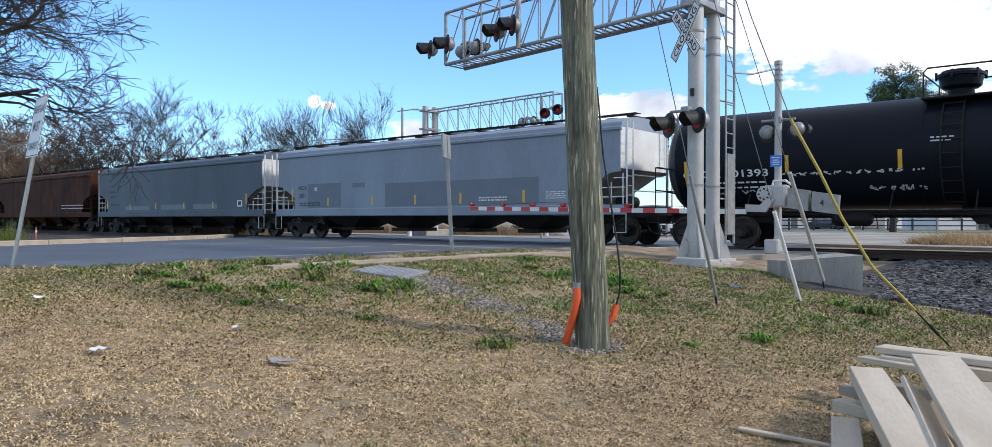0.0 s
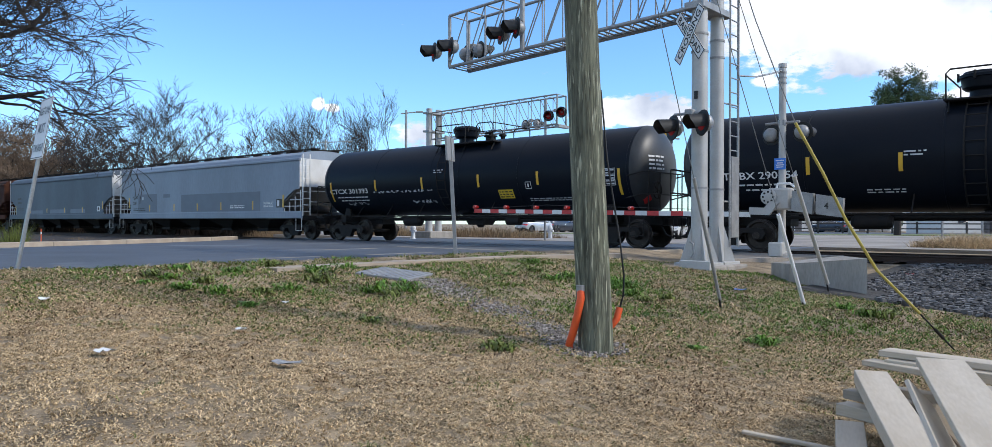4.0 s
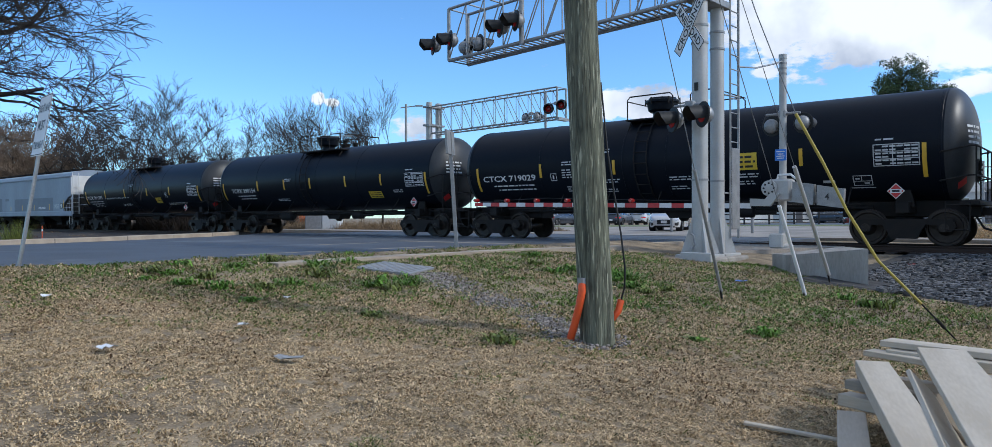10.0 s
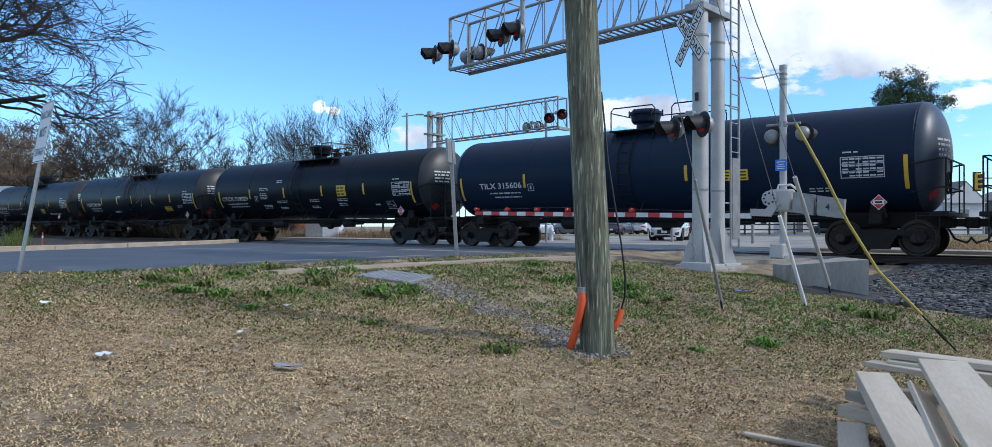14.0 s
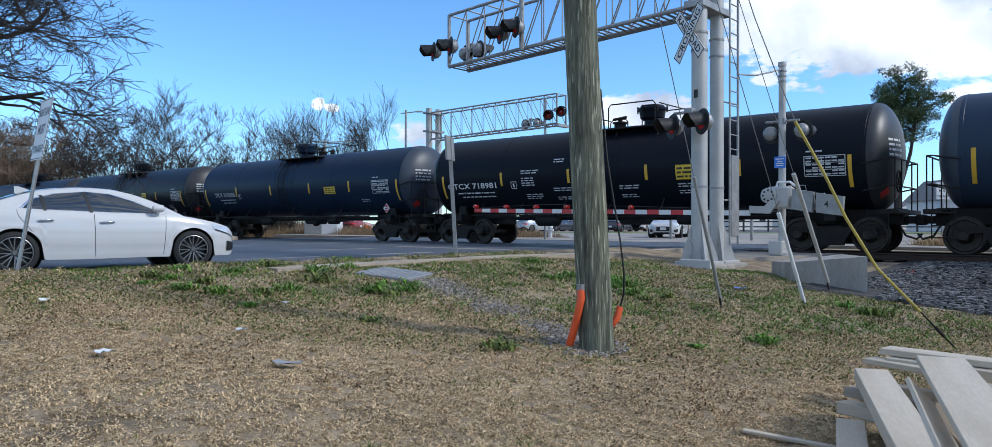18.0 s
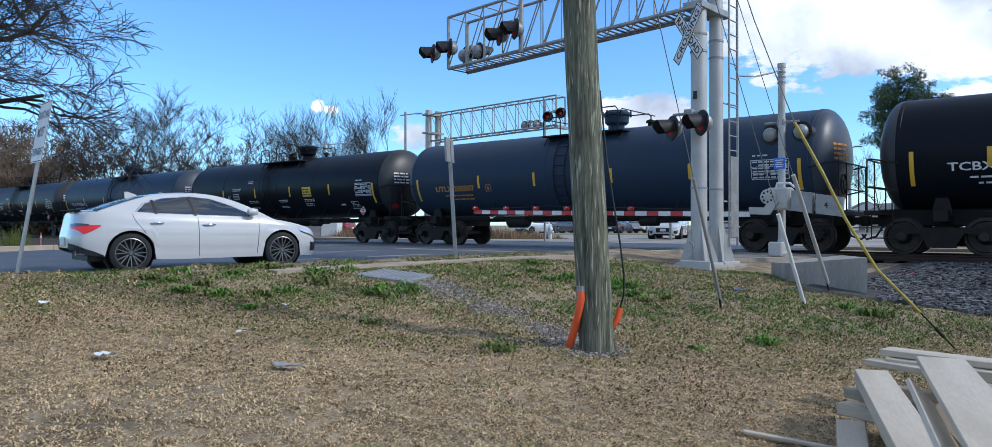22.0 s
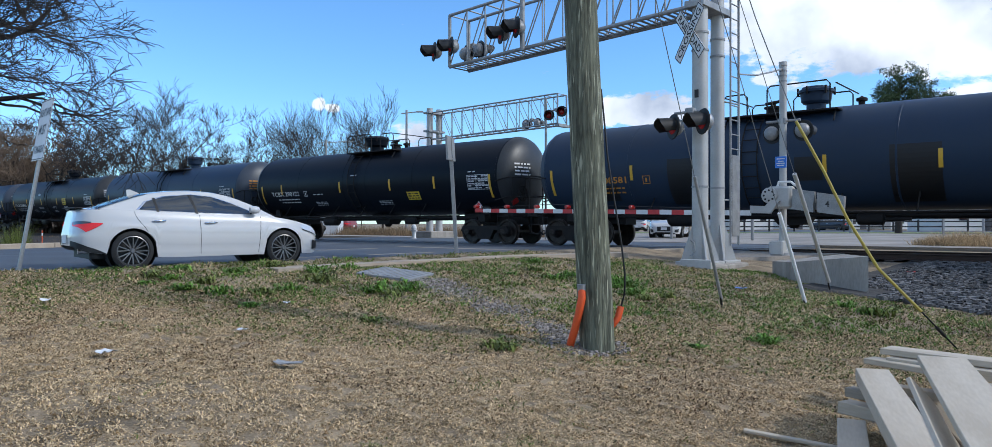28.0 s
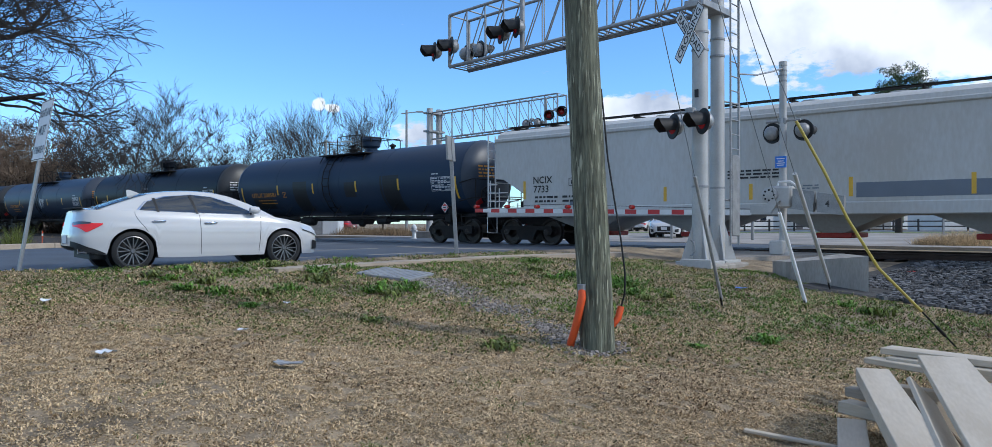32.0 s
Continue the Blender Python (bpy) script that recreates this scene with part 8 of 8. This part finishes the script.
ties = thing("track_ties", "row of dark creosoted wooden ties under the rails", "railway ties", TRACK, kind="structure")
tie = Build().box(-0.11, 0.11, -1.3, 1.3, -0.17, 0.0, None, 0.01).mesh("tie")
tie.materials.append(M["tie_wood"])
for i in range(150):
    x = -8.7 + 0.53 * i if i < 24 else -33.4 - 0.53 * (i - 24)
    part("tie", tie, None, ties, at=pose(x, TRACK_Y + random.uniform(-0.03, 0.03), -0.172))


# ---- things beyond the track ----
def cabinet(px, depth, w, d, h, mat, label):
    x, y = spot(px, depth)
    c = thing("equipment_cabinet", label, "cabinet", pose(x, y, -0.1, 0, 0, SIGHT))
    part("body", Build().box(-w / 2, w / 2, 0, d, 0, h, None, 0.03), mat, c)
    part("door", Build().box(-w / 2 + 0.06, w / 2 - 0.06, -0.025, 0, 0.12, h - 0.1, None, 0.01), mat, c)
    part("roof", Build().box(-w / 2 - 0.05, w / 2 + 0.05, -0.06, d + 0.05, h, h + 0.06, None, 0.02), mat, c)


cabinet(-0.245, 50.5, 1.15, 1.6, 1.25, "galvanised", "grey metal equipment cabinet beyond the track")
cabinet(-0.2225, 50.5, 1.15, 1.6, 1.3, "cabin_paint", "white metal equipment cabinet beyond the track")


def hydrant(px, depth, mat, label):
    x, y = spot(px, depth)
    h = thing("hydrant", label, "hydrant", pose(x, y, -0.06))
    part("barrel", Build().lathe([(0, 0.16), (0.06, 0.16), (0.07, 0.11), (0.55, 0.10), (0.56, 0.14), (0.62, 0.14), (0.72, 0.10), (0.78, 0.03), (0.82, 0.03), (0.82, 0.001)], "z", 16), mat, h, smooth=40)
    part("outlet", Build().lathe([(-0.2, 0.06), (0.2, 0.06)], "x", 12, (0, 0, 0.46)), mat, h)


hydrant(0.074, 40.0, "blue_paint" if False else "cabin_paint", "pale blue-grey fire hydrant beyond the track")
hydrant(-0.11, 38.5, "white_paint", "small white hydrant beside the far road edge")

x, y = spot(-0.609, 25.4)
m_ = thing("marker_post", "short red-orange plastic marker stake", "marker", pose(x, y, -0.25))
part("stake", Build().box(-0.045, 0.045, -0.01, 0.01, 0, 0.78, None, 0.005), "orange_pvc", m_)
part("reflective_band", Build().box(-0.047, 0.047, -0.012, 0.012, 0.6, 0.68), "white_paint", m_)


def far_pole(px, depth, h, arm, label, lamp=False):
    x, y = spot(px, depth)
    p = thing("street_lamp" if lamp else "utility_pole", label, "pole", pose(x, y, 0, 0, 0, SIGHT))
    part("shaft", Build().tube([(0, 0, -0.2), (0, 0, h)], [0.14, 0.09], 10), "galvanised", p)
    part("arm", Build().tube([(-arm * 0.4, 0, h - 0.3), (0, 0, h - 0.25), (arm, 0, h - 0.12)], 0.045, 6), "galvanised", p)
    part("lamp_head", Build().box(arm - 0.3, arm + 0.3, -0.12, 0.12, h - 0.2, h - 0.08, None, 0.03), "galvanised", p)


far_pole(-0.120, 62, 10.2, 1.1, "grey lamp pole with a short arm far behind the track", True)
far_pole(-0.228, 70, 8.6, 2.2, "grey street lamp with a long arm far behind the track", True)
far_pole(0.285, 120, 9.0, 1.0, "grey pole far behind the yard")
far_pole(0.4766, 60, 7.2, 0.7, "grey utility pole beyond the yard")
x, y = spot(0.601, 32)
lane_sign(pose(x, y, 0.42, 0, 0, SIGHT), "white lane-use sign on a post beyond the tracks", -0.5)
w = thing("overhead_wire", "thin dark overhead wires beyond the yard", "wire")
for z0, z1 in ((7.0, 8.3), (6.3, 7.2), (5.6, 6.3)):
    a, b = Vector((*spot(0.4766, 60), z0)), Vector((*spot(0.28, 66), z1))
    part("wire", Build().tube([a.lerp(b, i / 8) - Vector((0, 0, 1.6 * (i / 8) * (1 - i / 8))) for i in range(9)], 0.02, 4), "black_cable", w)


def traffic_light(px, depth, z, turn, label, lit=0, pole_px=None):
    x, y = spot(px, depth)
    t = thing("traffic_light", label, "traffic light", pose(x, y, z, 0, 0, SIGHT + turn))
    part("housing", Build().box(-0.17, 0.17, -0.12, 0.12, -0.5, 0.5, None, 0.03), "yellow_strip", t, "amber-yellow housing")
    part("backplate", Build().box(-0.27, 0.27, 0.12, 0.14, -0.6, 0.6), "signal_black", t)
    for i in range(3):
        part("lens", Build().lathe([(-0.13, 0.001), (-0.13, 0.1), (-0.12, 0.11)], "y", 14, (0, 0, 0.32 - 0.32 * i)), "red_lens_lit" if i == 0 and lit else "signal_black", t)
        part("visor", Build().lathe([(-0.12, 0.115), (-0.30, 0.115)], "y", 14, (0, 0, 0.32 - 0.32 * i)), "signal_black", t)
    part("bracket", Build().tube([(0, 0.1, 0.22), (0.9, 0.1, 0.22)], 0.04, 6), "galvanised", t)
    part("pole", Build().tube([(0.42, 0.15, 0.6), (0.42, 0.15, -z)], 0.07, 8), "galvanised", t)


traffic_light(0.339, 33, 4.5, 30, "traffic light with an amber housing on a grey pole")
traffic_light(0.230, 36, 4.75, 30, "traffic light with an amber housing beside the far lane")
traffic_light(0.647, 46, 3.55, 0, "traffic light showing red beyond the yard", 1)


def house(px, depth, w, d, wall, roof, turn, mat, label, windows=2):
    x, y = spot(px, depth)
    h = thing("house", label, "house", pose(x, y, -0.1, 0, 0, SIGHT + turn))
    part("wall", Build().box(-w / 2, w / 2, 0, d, 0, wall), mat, h)
    b = Build()
    b.add([(-w / 2 - 0.3, -0.3, wall), (w / 2 + 0.3, -0.3, wall), (0, -0.3, wall + roof), (-w / 2 - 0.3, d + 0.3, wall), (w / 2 + 0.3, d + 0.3, wall), (0, d + 0.3, wall + roof)], [(0, 1, 2), (5, 4, 3), (0, 2, 5, 3), (1, 4, 5, 2), (0, 3, 4, 1)])
    part("roof", b, "roof_grey", h)
    part("gable", Build().add([(-w / 2, -0.32, wall), (w / 2, -0.32, wall), (0, -0.32, wall + roof * 0.92)], [(0, 1, 2)]), mat, h)
    for i in range(windows):
        wx = -w / 2 + w * (i + 0.5) / windows
        f = part("window", Build().box(wx - 0.5, wx + 0.5, -0.05, 0.0, wall * 0.35, wall * 0.8), "car_glass", h)
        part("frame", Build().box(wx - 0.56, wx + 0.56, -0.03, 0.0, wall * 0.8, wall * 0.84), "white_paint", f)


house(0.557, 112, 7, 9, 2.4, 1.8, 12, "building_white", "white gabled house far beyond the yard")
house(0.628, 80, 4.4, 7, 3.4, 2.4, 0, "building_white", "tall narrow white gabled house beyond the yard", 1)
house(0.50, 118, 7, 9, 2.6, 2.0, -20, "building_white", "white house with a low roof beyond the yard", 3)
house(0.345, 105, 7, 8, 3.6, 3.0, 20, "building_white", "white gabled house behind the traffic light")
house(0.72, 84, 9, 8, 3.8, 1.6, -10, "building_dark", "grey building with a low roof beyond the yard", 3)


def low_building(px0, px1, depth, h, label, mat="building_white", bays=10):
    x0, y0 = spot(px0, depth)
    x1, y1 = spot(px1, depth)
    v = Vector((x1 - x0, y1 - y0, 0))
    b = thing("building", label, "building", Matrix.Translation((x0, y0, -0.1)) @ Matrix.Rotation(math.atan2(v.y, v.x), 4, "Z"))
    L = v.length
    part("wall", Build().box(0, L, 0, 12, 0, h), mat, b)
    part("roof", Build().box(-0.4, L + 0.4, -0.4, 12.4, h, h + 0.3), "roof_grey", b)
    for i in range(bays):
        x = L * (i + 0.5) / bays
        part("window" if i % 3 else "door", Build().box(x - L / bays * 0.3, x + L / bays * 0.3, -0.05, 0, h * (0.3 if i % 3 else 0.0), h * 0.8), "building_dark", b)


low_building(0.05, 0.26, 118, 2.6, "long white low shop building far beyond the yard")
low_building(0.40, 0.50, 112, 2.7, "long white low building far beyond the yard", bays=7)
low_building(0.60, 0.80, 125, 2.5, "long pale building far beyond the yard", bays=8)


def rail_fence(px0, px1, depth, h):
    x0, y0 = spot(px0, depth)
    x1, y1 = spot(px1, depth)
    v = Vector((x1 - x0, y1 - y0, 0))
    f = thing("fence", "low dark rail fence along the far yard", "fence", Matrix.Translation((x0, y0, 0)) @ Matrix.Rotation(math.atan2(v.y, v.x), 4, "Z"))
    n = int(v.length / 2.4)
    for i in range(n + 1):
        part("post", Build().box(i * 2.4 - 0.07, i * 2.4 + 0.07, -0.07, 0.07, -0.2, h), "signal_black", f)
    for z in (0.45, 0.95):
        part("fence_rail", Build().box(0, n * 2.4, -0.03, 0.03, z - 0.06, z + 0.06), "signal_black", f)


rail_fence(0.30, 0.72, 72, 1.15)
a, b = spot(-0.15, 66), spot(0.9, 64)
tagged(part("grass_strip", ribbon([a, b], [spot(-0.15, 60), spot(0.9, 56)], 0.02, 0.1), "weed_leaf"), "strip of mown green grass beyond the yard", "grass", kind="structure")

# other cars
vehicle(SEDAN, "car_white", "white sedan waiting beyond the tracks", heading(-20.45, 37.1, 0.0, -69))
x, y = spot(0.605, 92)
vehicle(SEDAN, "car_silver", "silver sedan parked in the far yard", heading(x, y, -0.05, 150))
x, y = spot(0.12, 78)
vehicle(SEDAN, "car_dark", "dark sedan parked before the far shops", heading(x, y, -0.05, 20))
for px, depth, mat, lab in ((0.055, 70, "car_silver", "silver"), (0.085, 72, "car_dark", "dark"), (0.165, 70, "car_dark", "dark"), (0.195, 73, "car_white", "white")):
    x, y = spot(px, depth)
    vehicle(SEDAN, mat, lab + " sedan parked before the far shops", heading(x, y, -0.05, 70 + px * 200))
x, y = spot(0.45, 84)
vehicle(SEDAN, "car_dark", "dark sedan parked in the far yard", heading(x, y, -0.05, 170))
red_car, red_wheels = vehicle(SEDAN, "car_red", "dark red car crossing the far yard", heading(0, 0, 0, 140))
RED_ROWS = [(0, 1.30), (7.0, 0.74), (8.0, 0.64), (9.0, 0.531), (9.5, 0.52), (11.0, 0.45), (12.5, 0.36), (13.0, 0.342), (14.0, 0.26), (15.0, 0.14), (16.5, -0.09), (18.0, -0.21), (19.0, -0.22), (32, -0.22)]
orange_car, orange_wheels = vehicle(SEDAN, "car_orange", "orange car passing on the far street", heading(0, 0, 0, 42))
ORANGE_ROWS = [(0, -0.25), (17.5, -0.25), (18.5, -0.10), (19.8, 0.052), (20.4, 0.112), (21.0, 0.181), (21.8, 0.356), (22.6, 0.56), (23.5, 0.80), (32, 0.80)]
dark_car, dark_wheels = vehicle(SEDAN, "car_dark", "dark grey car crossing the far yard", heading(0, 0, 0, 42))
DARK_ROWS = [(0, 0.12), (1.2, 0.43), (1.6, 0.53), (2.4, 0.75), (3.2, 0.85), (32, 0.85)]


# ---- what moves ----
def run_at(t):
    """Metres that the train has run at t seconds."""
    i = min(int(t / 2), len(RUN) - 2)
    p = [RUN[max(0, min(len(RUN) - 1, i + k))] for k in (-1, 0, 1, 2)]
    if i == 0:
        p[0] = 2 * RUN[0] - RUN[1]
    if i == len(RUN) - 2:
        p[3] = 2 * RUN[-1] - RUN[-2]
    u = t / 2 - i
    return 0.5 * (2 * p[1] + (p[2] - p[0]) * u + (2 * p[0] - 5 * p[1] + 4 * p[2] - p[3]) * u * u + (3 * p[1] - p[0] - 3 * p[2] + p[3]) * u ** 3)


def motions():
    for car, centre in rolling:
        walk(car, [(t, TRACK @ pose(centre - run_at(t), TRACK_Y, 0)) for t in range(0, 33)])
    turns = [i * 4 / 30 for i in range(240)] + [32.0]
    for w in wheelsets:
        walk(w, [(t, pose(w["home"], 0, WHEEL_R) @ Matrix.Rotation(-run_at(t) / WHEEL_R, 4, "Y")) for t in turns])
    def along(y):
        d = y - 6.15
        return heading(WAIT_AT.x + d * math.cos(radians(WAIT_TURN)), WAIT_AT.y + d * math.sin(radians(WAIT_TURN)), WAIT_AT.z, WAIT_TURN)
    walk(white_sedan, [(t, along(y)) for t, y in SEDAN_ROWS])
    # its wheels turn with the road, the rows close enough together
    for w, home, side in sedan_wheels:
        rows, last = [(0, home)], 0
        for (t0, y0), (t1, y1) in zip(SEDAN_ROWS, SEDAN_ROWS[1:]):
            n = max(1, int(abs(y1 - y0) / 0.42) + 1)
            for i in range(1, n + 1):
                t = round((t0 + (t1 - t0) * i / n) * FPS) / FPS
                y = y0 + (y1 - y0) * (t - t0) / (t1 - t0)
                if t > rows[-1][0]:
                    rows.append((t, Matrix.Translation(home.translation) @ Matrix.Rotation((y - SEDAN_ROWS[0][1]) / 0.33, 4, "Y") @ home.to_3x3().to_4x4()))
        walk(w, rows)
    walk(orange_car, [(t, heading(*spot(px, 70.0), 0.0, 42)) for t, px in ORANGE_ROWS])
    walk(dark_car, [(t, heading(*spot(px, 58.0), 0.0, 70)) for t, px in DARK_ROWS])
    walk(red_car, [(t, heading(*spot(px, 62.0), 0.0, 200)) for t, px in RED_ROWS])


motions()
